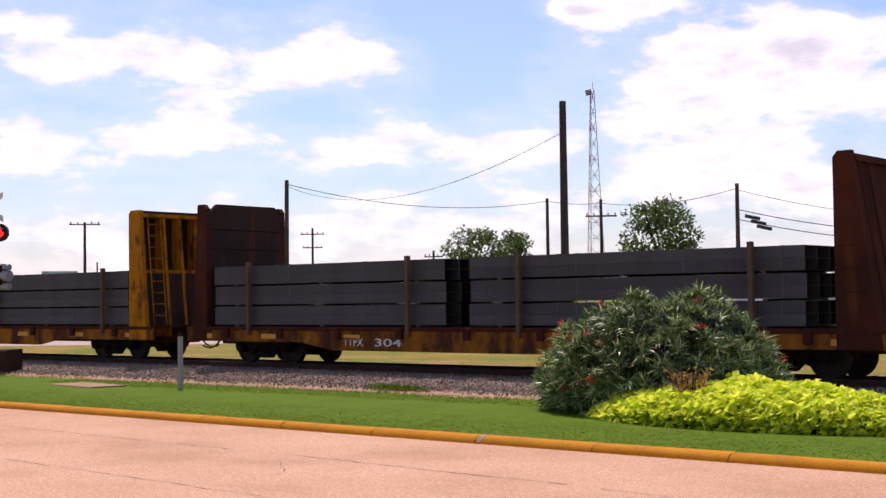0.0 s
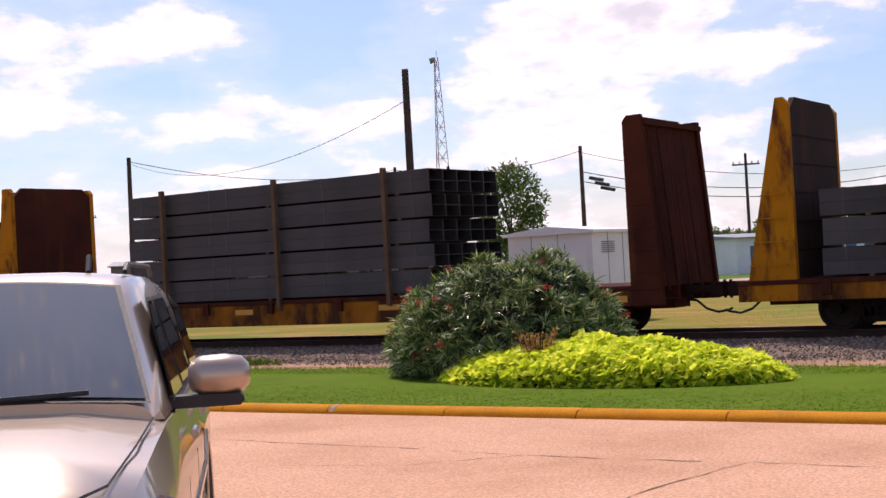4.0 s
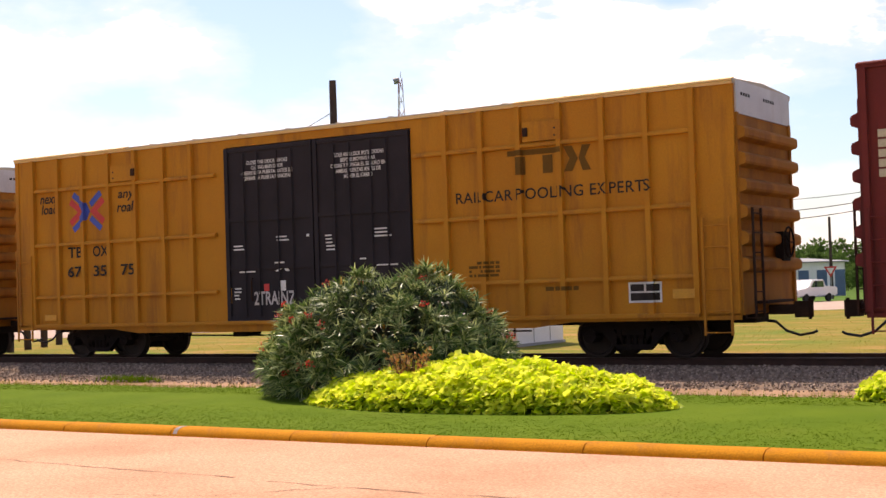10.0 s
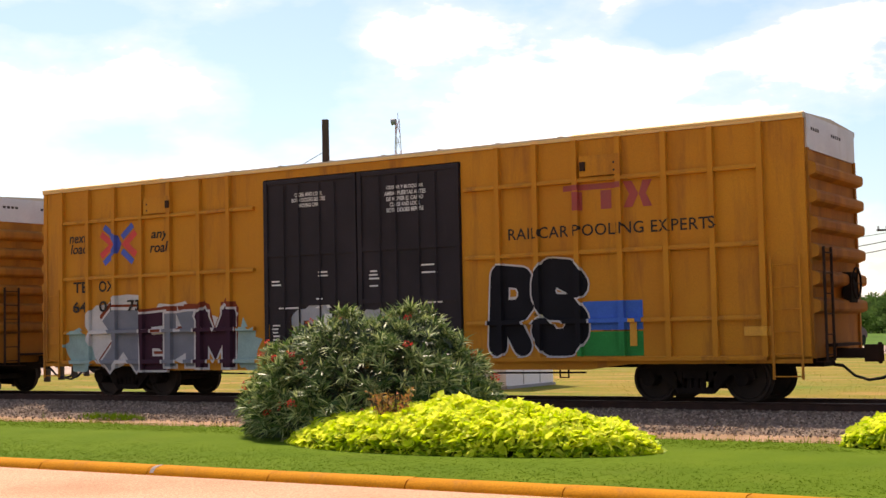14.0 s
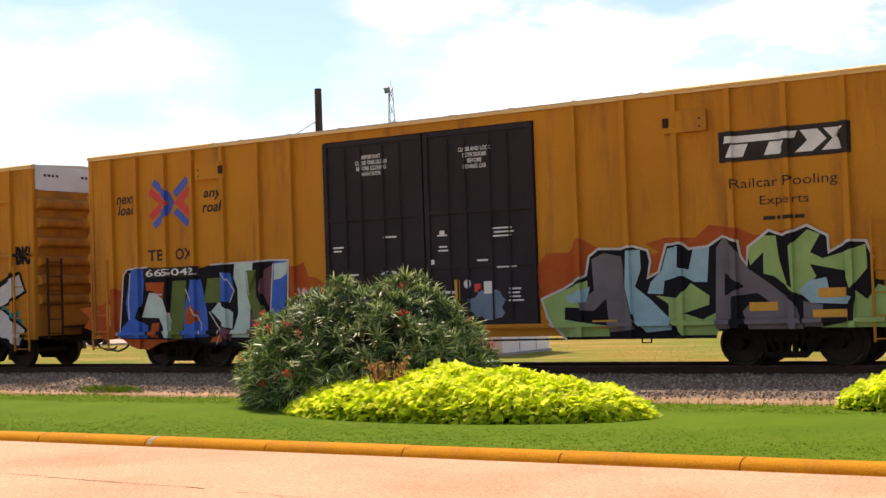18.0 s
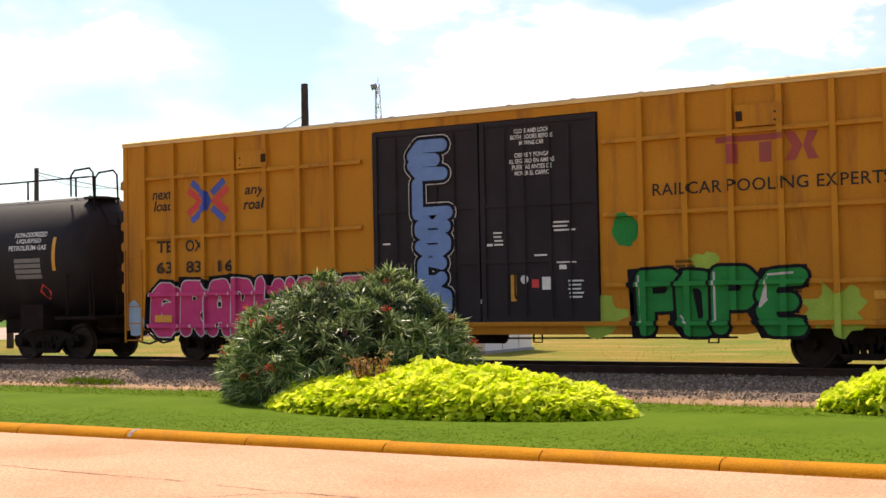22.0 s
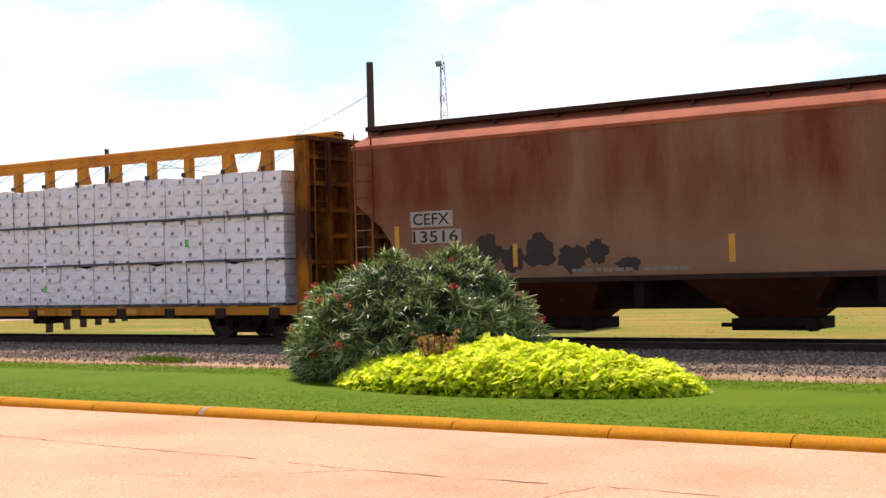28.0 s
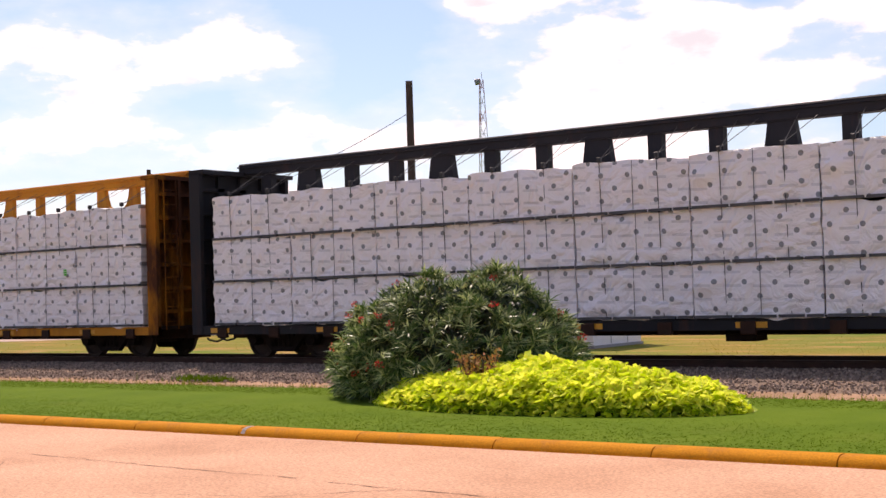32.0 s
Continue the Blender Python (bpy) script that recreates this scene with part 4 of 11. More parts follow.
S_BROWN, S_OLIVE, S_STEEL = spray("maroon", (0.22, 0.05, 0.025)), spray("olive", (0.12, 0.165, 0.05)), spray("steelblue", (0.17, 0.225, 0.30))
S_MINT, S_LEAF, S_AQUA = spray("pale_mint", (0.46, 0.58, 0.53)), spray("leaf", (0.30, 0.42, 0.15)), spray("aqua", (0.29, 0.45, 0.50))
S_BRICK, S_PLUM, S_SLATE = spray("brick", (0.36, 0.065, 0.022), (0.40, 0.10, 0.025)), spray("plum", (0.16, 0.07, 0.085)), spray("grey", (0.165, 0.145, 0.155))
S_TIN, S_DEEP, S_ASH = spray("tin", (0.185, 0.180, 0.195)), spray("deep_teal", (0.02, 0.23, 0.27)), spray("ash", (0.085, 0.08, 0.085))
S_FADED = spray("faded_ink", (0.17, 0.085, 0.02))


# skeletons of painted letters on a grid of 4 by 6, one string a stroke: straight-edged ones, then rounded ones
BLOCK = {"A": "00 06 46 40|03 43", "C": "45 46 06 00 40 41", "D": "00 06|06 36 44 42 30 00", "E": "46 06 00 40|03 33", "G": "45 46 06 00 40 43 23", "H": "00 06|40 46|03 43", "I": "20 26", "J": "06 46|36 30 00 02",
         "K": "00 06|46 03|13 40", "L": "06 00 40", "M": "00 06|06 22 46|46 40", "N": "00 06|06 40|40 46", "O": "00 06 46 40 00", "P": "00 06|06 46 43 03", "R": "00 06|06 46 43 03|13 40",
         "S": "46 06 03 43 40 00", "T": "06 46|26 20", "U": "06 00 40 46", "X": "00 46|06 40", "Z": "06 46|46 00|00 40"}
ROUND = {"A": "00 04 16 36 44 40|02 42", "C": "45 36 16 05 01 10 30 41", "D": "00 06 26 44 42 20 00", "E": "46 16 04 13 33|13 02 10 40", "G": "45 36 16 05 01 10 30 41 43 23", "H": "00 06|40 46|03 43", "I": "20 26",
         "J": "06 46|36 31 20 10 01", "K": "00 06|46 03 40", "L": "06 00 40", "M": "00 06 22 46 40", "N": "00 06 40 46", "O": "10 01 05 16 36 45 41 30 10", "P": "00 06 36 45 44 33 03", "R": "00 06 36 45 44 33 03|13 40",
         "S": "45 36 16 05 04 13 33 42 41 30 10 01", "T": "06 46|26 20", "U": "06 01 10 30 41 46", "X": "00 46|06 40"}


def blobby(pts, half):
    """A line of points drawn with a round nozzle: straight runs and a disc at every point."""
    out = []
    for a, b in zip(pts, pts[1:]):
        out.append(strip([a, b], half))
    for x, z in pts[:-1] if pts[0] == pts[-1] else pts:
        out.append(poly(*[(x + half * math.cos(math.pi * k / 7), z + half * math.sin(math.pi * k / 7)) for k in range(14)]))
    return out


def drawn(pts, half, soft, cap):
    return blobby(pts, half) if soft else [strip(pts, half, cap)]


def strip(pts, half, cap=0.0):
    """A band of even width along a line of points, mitred at its corners."""
    pts = [Vector(p) for p in pts]
    ring = (pts[0] - pts[-1]).length < 1e-6
    if ring:
        pts = pts[:-1]
    n = len(pts)
    if cap and not ring:
        pts[0] = pts[0] + (pts[0] - pts[1]).normalized() * cap
        pts[-1] = pts[-1] + (pts[-1] - pts[-2]).normalized() * cap
    left, right = [], []
    for i, p in enumerate(pts):
        a = (p - pts[i - 1]).normalized() if i or ring else None
        b = (pts[(i + 1) % n] - p).normalized() if i < n - 1 or ring else None
        a, b = a or b, b or a
        m = Vector((-(a + b).y, (a + b).x))
        m = m.normalized() if m.length > 1e-4 else Vector((-a.y, a.x))
        k = half / max(0.6, m.dot(Vector((-a.y, a.x))))
        left.append(tuple(p + m * k))
        right.append(tuple(p - m * k))
    return left + right, [(i, (i + 1) % n, n + (i + 1) % n, n + i) for i in range(n if ring else n - 1)]


def stacked(name, car, bands, material, y, ribs, rows, label=""):
    """Overlapping bands of one colour, each a hair in front of the one before."""
    bm, done = B(), []
    for i, (pts, faces) in enumerate(bands):
        vs = [bm.verts.new((px, -0.0001 * i, pz)) for px, pz in pts]
        for f in faces:
            bm.faces.new([vs[j] for j in f])
        if done:
            va, vb = min(((a, b) for a in done for b in vs), key=lambda q: (q[0].co - q[1].co).length_squared)
            bm.faces.new((va, vb, vs[(vs.index(vb) + 1) % len(vs)]))
        done += vs
    xs, zs = [v.co.x for v in bm.verts], [v.co.z for v in bm.verts]
    for lo, hi, axis, a, b in [(r0, r1, 0, min(xs), max(xs)) for r0, r1 in ribs] + [(r0, r1, 2, min(zs), max(zs)) for r0, r1 in rows]:
        for e in (lo - 0.006, lo, hi, hi + 0.006):
            if a < e < b:
                no, co = Vector((0, 0, 0)), Vector((0, 0, 0))
                no[axis], co[axis] = 1, e
                bmesh.ops.bisect_plane(bm, geom=bm.verts[:] + bm.edges[:] + bm.faces[:], plane_co=co, plane_no=no)
    for v in bm.verts:
        on = any(a - 0.001 <= v.co.x <= b + 0.001 for a, b in ribs) or any(a - 0.001 <= v.co.z <= b + 0.001 for a, b in rows)
        v.co.y += y - (0.102 if on and not DOOR_SPAN[0] < v.co.x < DOOR_SPAN[1] else 0.072 if on else 0)
    for f in bm.faces:
        f.normal_update()
        if f.normal.y > 0:
            f.normal_flip()
    me = bpy.data.meshes.new(name)
    bm.to_mesh(me)
    bm.free()
    me.materials.append(material)
    ob = new(name, me)
    ob.parent = car
    return tagged(ob, label=label)


TRACK_ROW = (0.78, 0.86)


def graffito(car, s, cells, z0, z1, fills, outline, ribs, rows, fat=0.19, edge=0.06, shadow=None, drop=(-0.10, -0.05), glow=None, halo=0.16, shine=None, wild=0.1, rise=0.0, slant=0.0, seed=1, soft=False, label="graffiti letters"):
    """Spray-painted letters, one to each (x0, x1) cell: halo, drop shadow, outline, fill and a thin highlight."""
    rnd = random.Random(seed)
    sp, rw = rib_spans(ribs) + [DOOR_SPAN], list(rows) + [TRACK_ROW]
    fills = fills if isinstance(fills, (list, tuple)) else [fills]
    letters = []
    for (x0, x1), ch in zip(cells, s):
        za, zb = z0 + rnd.uniform(-0.3, 0.3) * wild, z1 + rnd.uniform(-1, 1) * wild + rise * (x0 - cells[0][0])
        k = min(fat, (0.30 if ch == "I" else 0.205 if soft else 0.185) * (x1 - x0), 0.135 * (zb - za))
        bow, lean = rnd.uniform(-1, 1) * wild, rnd.uniform(-1, 1) * wild + slant
        flare = rnd.uniform(-1, 1) * wild * 0.5

        def spot(c):
            u, v = int(c[0]) / 4, int(c[1]) / 6
            x = x0 + k + u * (x1 - x0 - 2 * k) + lean * (v - 0.5) * (zb - za) + (u - 0.5) * flare * (1 - 2 * v)
            return x, za + k + v * (zb - za - 2 * k) + bow * (u - 0.5) * v
        letters.append([([spot(c) for c in t.split()], k) for t in (ROUND if soft else BLOCK)[ch].split("|")])
    y = GY - 0.001

    def layer(name, bands, material, text=""):
        nonlocal y
        stacked(name, car, bands, material, y, sp, rw, text)
        y -= 0.0001 * len(bands) + 0.0004
    if glow:
        layer("graffiti_glow", [b for g in letters for p, k in g for b in drawn(p, k + halo, False, halo)], glow)
    if shadow:
        layer("graffiti_shadow", [b for g in letters for p, k in g for q in (0.5, 1.0) for b in drawn([(a + drop[0] * q, c + drop[1] * q) for a, c in p], k + edge * 0.7, False, k + edge * 0.7)], shadow)
    for i, g in enumerate(letters):
        layer("graffiti_outline", [b for p, k in g for b in drawn(p, k + edge, soft, k * 0.7 + edge)], outline)
        layer("graffiti", [b for p, k in g for b in drawn(p, k, soft, k * 0.7)], fills[i % len(fills)], label)
        if shine:
            layer("graffiti_highlight", [strip([(a - k * 0.62, c + k * 0.45) for a, c in p[:2]], 0.02) for p, k in g[:2]], shine)


def emblem(car, ribs, rows, xc=2.51, zc=3.56, w=1.25, h=0.98):
    """A cross of nested chevrons, blue outside and red inside."""
    sp = rib_spans(ribs)

    def band(pts, half):
        return strip([(xc + (u - 0.5) * w, zc + (v - 0.5) * h) for u, v in pts], half * w)
    blue = [band([(0.13, 0.94), (0.46, 0.64), (0.52, 0.5), (0.46, 0.36), (0.13, 0.06)], 0.058), band([(0.60, 0.66), (0.88, 0.94)], 0.058), band([(0.60, 0.34), (0.88, 0.06)], 0.058)]
    red = [band([(0.05, 0.77), (0.36, 0.5), (0.05, 0.23)], 0.062), band([(0.95, 0.77), (0.68, 0.5), (0.95, 0.23)], 0.062)]
    paint("emblem_red", car, red, M["logo_red"], GY - 0.001, sp, rows, label="red chevrons of a crossed emblem")
    paint("emblem_blue", car, blue, M["logo_blue"], GY - 0.002, sp, rows, label="blue chevrons of a crossed emblem")


def owner_mark(car, ribs, rows, x0, x1, z0, z1, material):
    """Blocks of the owner's mark: two hooked bars and a chevron cross."""
    w, h = x1 - x0, z1 - z0
    t = 0.22 * h
    a, b = x0 + 0.36 * w, x0 + 0.70 * w
    zm = (z0 + z1) / 2
    shapes = [rect(x0, b - 0.03 * w, z1 - t, z1), rect(x0 + 0.10 * w, x0 + 0.22 * w, z0, z1 - 1.25 * t), rect(x0 + 0.43 * w, x0 + 0.55 * w, z0, z1 - 1.25 * t)]
    c, e = b - 0.02 * w, x1
    shapes.append(poly((c, z1), (c + 0.10 * w, z1), (c + 0.17 * w, zm), (c + 0.10 * w, z0), (c, z0), (c + 0.07 * w, zm)))
    shapes.append(poly((e, z1), (e - 0.07 * w, zm), (e, z0), (e - 0.10 * w, z0), (e - 0.145 * w, zm), (e - 0.10 * w, z1)))
    paint("owner_mark", car, shapes, material, GY - 0.001, rib_spans(ribs), rows, label="block shapes of a faded owner's mark")


def mural(name, car, shapes, material, lift, ribs, rows, label=""):
    """Spray paint on a boxcar's side that follows its ribs and door track."""
    paint(name, car, shapes, material, GY - 0.75 * lift, rib_spans(ribs), [*rows, TRACK_ROW], label=label)


def lettered(car, line, fill, edge, ribs):
    """One painted letter with softened corners: its fill and the dark line round it."""
    mid = sum(x for x, z in line) / len(line)
    line = [(mid + (x - mid) * 1.10, z) for x, z in line]
    for i in range(2):
        line = [(a[0] + (b[0] - a[0]) * k, a[1] + (b[1] - a[1]) * k) for a, b in zip(line, line[1:] + line[:1]) for k in (0.22, 0.78)]
    mural("graffiti", car, [poly(*line)], fill, 0.034, ribs, [], "slate grey graffiti letter")
    mural("graffiti_outline", car, [strip(line + line[:1], 0.022)], edge, 0.037, ribs, [])


def usual_lettering(car, ribs, rows, num, mark_mat, slogan="RAILCAR POOLING EXPERTS", ink=None, shift=0.0):
    sp = rib_spans(ribs)
    ink = ink or M["ink"]
    dz = -0.17 if shift else 0.0
    slanted = [("next", 0.88, 1.48, 3.82, 4.03), ("load", 0.92, 1.52, 3.56, 3.80), ("any", 3.56, 4.10, 3.74, 3.96), ("road", 3.52, 4.18, 3.48, 3.72)]
    paint("lettering", car, [words(a, x0, x1, z0 + dz, z1 + dz, 0.02, 1.0, 0.2) for a, x0, x1, z0, z1 in slanted], ink, GY, sp, rows, label="black slanted words")
    marks = [words("TB", 1.83 + shift, 2.34 + shift, 2.46, 2.72, 0.02), words("OX", 2.68 + shift, 3.20 + shift, 2.46, 2.72, 0.02)]
    paint("lettering", car, marks, ink, GY, sp, rows, label="black car lettering")
    if num:
        paint("lettering", car, [words(num[i:i + 2], a + shift, b + shift, 1.99, 2.25, 0.02) for i, (a, b) in zip((0, 2, 4), ((1.84, 2.32), (2.72, 3.16), (3.64, 4.08)))], ink, GY - 0.034, sp, rows, label="black car number")
    big = slogan.startswith("Railcar")
    if num is None:
        emblem(car, ribs, rows, 2.57, 3.76, 1.40, 1.15)
    elif big:
        emblem(car, ribs, rows, 2.42, 3.79, 1.6, 1.45)
    else:
        emblem(car, ribs, rows)
    if mark_mat:
        d = 0.2 if big else 0.0
        owner_mark(car, ribs, rows, 14.15 + d, 15.95 + d, 3.58 + d / 2, 4.06 + d * 0.8, mark_mat)
        paint("slogan", car, [words(slogan, 13.15, 17.5, 3.06, 3.37, 0.012, 1.02) if big else words(slogan, 12.95, 17.15, 3.10, 3.32, 0.008, 1.05)], ink, GY, sp, rows, label="black slogan lettering")
    paint("small_print", car, bars(13.2, 13.9, 1.62, 1.95, 4, num or "a") + bars(14.9, 15.6, 1.30, 1.42, 1, "b"), S_FADED, GY, sp, rows)


def door_text(car, left, right, zl=4.38, zr=4.36, seed=1, h=0.085, xl=8.15, xr=10.6):
    if left:
        paint("door_lettering", car, lines(left, xl, zl, h), M["white"], DY - 0.004, label="white warning words")
    if right:
        paint("door_lettering", car, lines(right, xr, zr, h), M["white"], DY - 0.004, label="white warning words")
    rnd = random.Random(seed)
    small = []
    for x, z, w, n in ((7.12, 2.42, 0.34, 2), (8.35, 2.58, 0.42, 2), (9.68, 2.32, 0.30, 5), (10.95, 2.55, 0.48, 3), (7.12, 1.18, 0.24, 6), (11.25, 1.30, 0.34, 5), (8.30, 2.02, 0.30, 2), (10.55, 2.02, 0.30, 2), (7.30, 1.92, 0.60, 1), (11.0, 1.95, 0.55, 1)):
        for q in range(n):
            if rnd.random() < 0.85:
                small.append(rect(x + rnd.uniform(0, 0.04), x + w * rnd.uniform(0.6, 1.0), z + 0.075 * q, z + 0.075 * q + 0.032))
    small += [rect(8.42, 8.60, 1.50, 1.72), rect(10.72, 10.90, 1.46, 1.70), poly((8.30, 1.92), (8.40, 1.92), (8.52, 1.99), (8.44, 1.99)), poly((8.72, 1.92), (8.66, 1.99), (8.56, 1.99), (8.62, 1.92))]
    small.append(blob(10.35, 1.66, 0.17, 0.17, 1, 14, 0.02))
    for q in range(3):
        x, z = rnd.uniform(7.9, 11.2), rnd.uniform(1.1, 2.9)
        small.append(rect(x, x + rnd.uniform(0.08, 0.24), z, z + rnd.uniform(0.05, 0.10)))
    paint("door_sticker", car, [rect(7.98, 8.13, 1.50, 1.66), rect(10.50, 10.65, 1.50, 1.66)], M["logo_red"], DY - 0.004, label="small red sticker")
    paint("door_print", car, small, M["white"], DY - 0.004, label="small white stencil blocks")
    paint("door_reflector", car, [rect(10.05, 10.17, 1.25, 1.75), rect(6.95, 7.05, 1.25, 1.6)], M["reflect"], DY - 0.004)


def reflectors(car, ribs, rows, xs):
    paint("reflector", car, [rect(x, x + w, z, z + h) for x, z, w, h in xs], M["reflect"], GY - 0.036, rib_spans(ribs), rows, label="yellow reflector strips")


U1 = -21.315
PITCH = 20.7
R1, R2 = ["CLOSE THIS DOOR BEFORE", "CLOSING MAIN DOOR", "CIERRE ESTA PUERTA ANTES DE", "CERRAR LA PUERTA PRINCIPAL"], ["CLOSE AND LOCK BOTH DOORS", "BEFORE MOVING CAR", "CIERRE Y PONGA EL SEGURO EN", "AMBAS PUERTAS ANTES DE", "MOVER EL CARRO"]
R3 = ["CERRAR Y BLOQUEAR", "AMBAS PUERTAS ANTES", "DE MOVER EL CARRO", "CLOSE AND LOCK", "BOTH DOORS BEFORE", "MOVING CAR"]
R4 = ["CLOSE AND LOCK", "BOTH DOORS BEFORE", "MOVING CAR", "", "CIERRE Y PONGA", "EL SEGURO EN AMBAS", "PUERTAS ANTES DE", "MOVER EL CARRO"]

# brown car ahead of the yellow ones
bn = lettered_boxcar(BOX_N, -0.26, "oxide red ribbed boxcar covered with silver graffiti")
sn = rib_spans(RIBS_N)
paint("owner_mark", bn, [rect(0.3, 2.42 + 0.03 * i, 3.06 + 0.166 * i, 3.19 + 0.166 * i) for i in range(5)] +
      [poly((2.40, 3.06), (2.80, 3.06), (2.98, 3.86), (2.55, 3.86)), poly((3.02, 3.06), (3.48, 3.06), (3.62, 3.86), (3.20, 3.86)), poly((3.62, 3.06), (4.50, 3.06), (4.56, 3.26), (3.66, 3.26)), poly((3.70, 3.36), (4.62, 3.36), (4.66, 3.56), (3.74, 3.56)), poly((3.78, 3.66), (4.70, 3.66), (4.74, 3.86), (3.82, 3.86))],
      S_CREAM, GY - 0.001, sn, label="cream stripes and blocks of the owner's mark")
paint("lettering", bn, [*bars(0.82, 1.30, 2.24, 2.46, 1, 3, 1.0), words("46", 0.85, 1.28, 1.80, 2.06, 0.02), words("96", 1.58, 2.06, 1.80, 2.06, 0.02), words("04", 2.42, 2.90, 1.80, 2.06, 0.02)], M["white"], GY - 0.036, sn)
paint("number_panel", bn, [rect(1.54, 2.14, 1.35, 2.1), rect(2.38, 2.95, 1.75, 2.1)], M["brown"], GY - 0.032, sn)
paint("small_print", bn, bars(16.9, 18.4, 2.0, 2.3, 2, 5), M["white"], GY, sn)
graffito(bn, "HUSLE", [(1.35, 2.25), (2.2, 3.2), (3.2, 4.3), (4.35, 5.35), (5.2, 6.4)], 0.60, 2.08, [S_STEEL], S_BLACK, RIBS_N, [], 0.17, 0.05, shadow=S_BLACK, drop=(-0.12, 0.02), shine=S_SKY, wild=0.12, seed=4, label="pale blue graffiti letters")
graffito(bn, "JUSTO", [(11.75, 13.4), (13.25, 14.65), (14.45, 15.8), (15.3, 16.5), (16.3, 17.85)], 0.62, 2.12, [S_SILVER], S_BLACK, RIBS_N, [], 0.26, 0.055, glow=S_TEAL, halo=0.20, wild=0.14, soft=True, seed=7, label="silver graffiti letters with a teal halo")
paint("graffiti_scribble", bn, [blob(17.65, 2.95, 0.55, 0.65, 3), blob(18.2, 3.0, 0.5, 0.7, 4)], spray("ochre", (0.42, 0.26, 0.08)), GY - 0.001, sn)
paint("graffiti_tag", bn, [words("PIGS", 17.75, 18.55, 1.75, 2.0, 0.02), words("ERAL", 17.7, 18.65, 1.25, 1.55, 0.02)], S_WHITE, GY - 0.006, sn)
paint("door_lettering", bn, lines(["CLOSE THIS DOOR", "BEFORE CLOSING", "MAIN DOOR"], 8.2, 4.42, 0.09) + lines(["CLOSE AND LOCK", "BOTH DOORS BEFORE", "MOVING CAR"], 10.7, 4.38, 0.09), M["white"], DY - 0.004, label="white warning words")
paint("door_print", bn, bars(9.7, 9.95, 2.8, 3.05, 3, 1) + bars(11.0, 11.6, 2.35, 2.55, 2, 2) + [rect(8.0, 8.22, 1.62, 1.84), rect(10.75, 11.0, 1.66, 1.9)] + bars(7.9, 8.4, 1.95, 2.1, 1, 3) + bars(10.6, 11.1, 2.05, 2.2, 1, 4), M["white"], DY - 0.004)
paint("graffiti_tag", bn, [blob(11.2, 1.3, 1.0, 0.8, 9)], spray("dull_teal", (0.10, 0.14, 0.14)), DY - 0.003)
reflectors(bn, RIBS_N, [], [(4.6, 1.0, 0.5, 0.14), (15.9, 0.95, 0.5, 0.16), (17.2, 1.15, 0.5, 0.2), (18.1, 0.9, 0.5, 0.2)])

b1 = lettered_boxcar(BOX_A, U1 + 0.12, "yellow ribbed boxcar with clean sides and black doors")
usual_lettering(b1, RIBS_A, ROWS, "673575", S_FADED)
door_text(b1, R1, R2, seed=11)
paint("graffiti_tag", b1, [words("2TRAINZ", 7.7, 8.85, 1.2, 1.5, 0.02)], S_WHITE, DY - 0.006)
paint("placard", b1, [rect(16.62, 17.28, 1.06, 1.44)], M["white"], GY - 0.001, rib_spans(RIBS_A), ROWS)
paint("placard_face", b1, [rect(16.66, 17.24, 1.10, 1.24), rect(16.66, 16.93, 1.27, 1.40), rect(16.97, 17.24, 1.27, 1.40)], M["ink"], GY - 0.004, rib_spans(RIBS_A), ROWS)
reflectors(b1, RIBS_A, ROWS, [(17.5, 1.12, 0.46, 0.17), (1.0, 0.95, 0.4, 0.14)])

b2 = lettered_boxcar(BOX_A, U1 - PITCH - 0.03, "yellow ribbed boxcar with white and pale green graffiti")
usual_lettering(b2, RIBS_A, ROWS, "671400", M["red"])
door_text(b2, R3, None, seed=21)
graffito(b2, "SMAK", [(3.0, 3.98), (3.98, 5.14), (5.2, 6.22), (6.36, 7.6)], 0.62, 1.98, [S_WHITE], S_BLACK, RIBS_A, ROWS, 0.21, 0.05, shadow=S_BLACK, drop=(0.09, -0.01), glow=S_RED, halo=0.16, wild=0.04, seed=2, label="white block graffiti letters on red")
graffito(b2, "REGZ", [(11.95, 13.0), (13.0, 14.15), (14.15, 15.5), (15.4, 16.95)], 0.64, 2.15, [spray("pale", (0.50, 0.54, 0.55))], S_BLACK, RIBS_A, ROWS, 0.21, 0.055, shadow=S_BLACK, drop=(0.08, -0.03), glow=S_LIME, halo=0.12, wild=0.13, seed=5, label="pale graffiti letters with a lime halo")
paint("graffiti_patch", b2, [blob(12.4, 1.75, 0.4, 0.3, 3), blob(13.4, 1.1, 0.5, 0.4, 4), blob(14.6, 1.75, 0.3, 0.2, 5), blob(16.1, 1.0, 0.4, 0.3, 6)], S_SKY, GY - 0.032, rib_spans(RIBS_A), ROWS)

reflectors(b2, RIBS_A, ROWS, [(16.45, 1.28, 0.5, 0.17), (17.6, 1.0, 0.14, 0.5), (17.6, 1.9, 0.14, 0.5), (1.6, 1.0, 0.5, 0.14)])
paint("rust_patch", b2, [rect(17.28, 17.7, 0.94, 1.5)], spray("patch", (0.10, 0.06, 0.03)), GY - 0.001, rib_spans(RIBS_A), ROWS)

b3 = lettered_boxcar(BOX_A, U1 - 2 * PITCH - 0.10, "yellow ribbed boxcar with black, blue and green graffiti")
usual_lettering(b3, RIBS_A, ROWS, "640173", M["red"], shift=-0.82)
door_text(b3, R4[:3], R3[:5], seed=31)
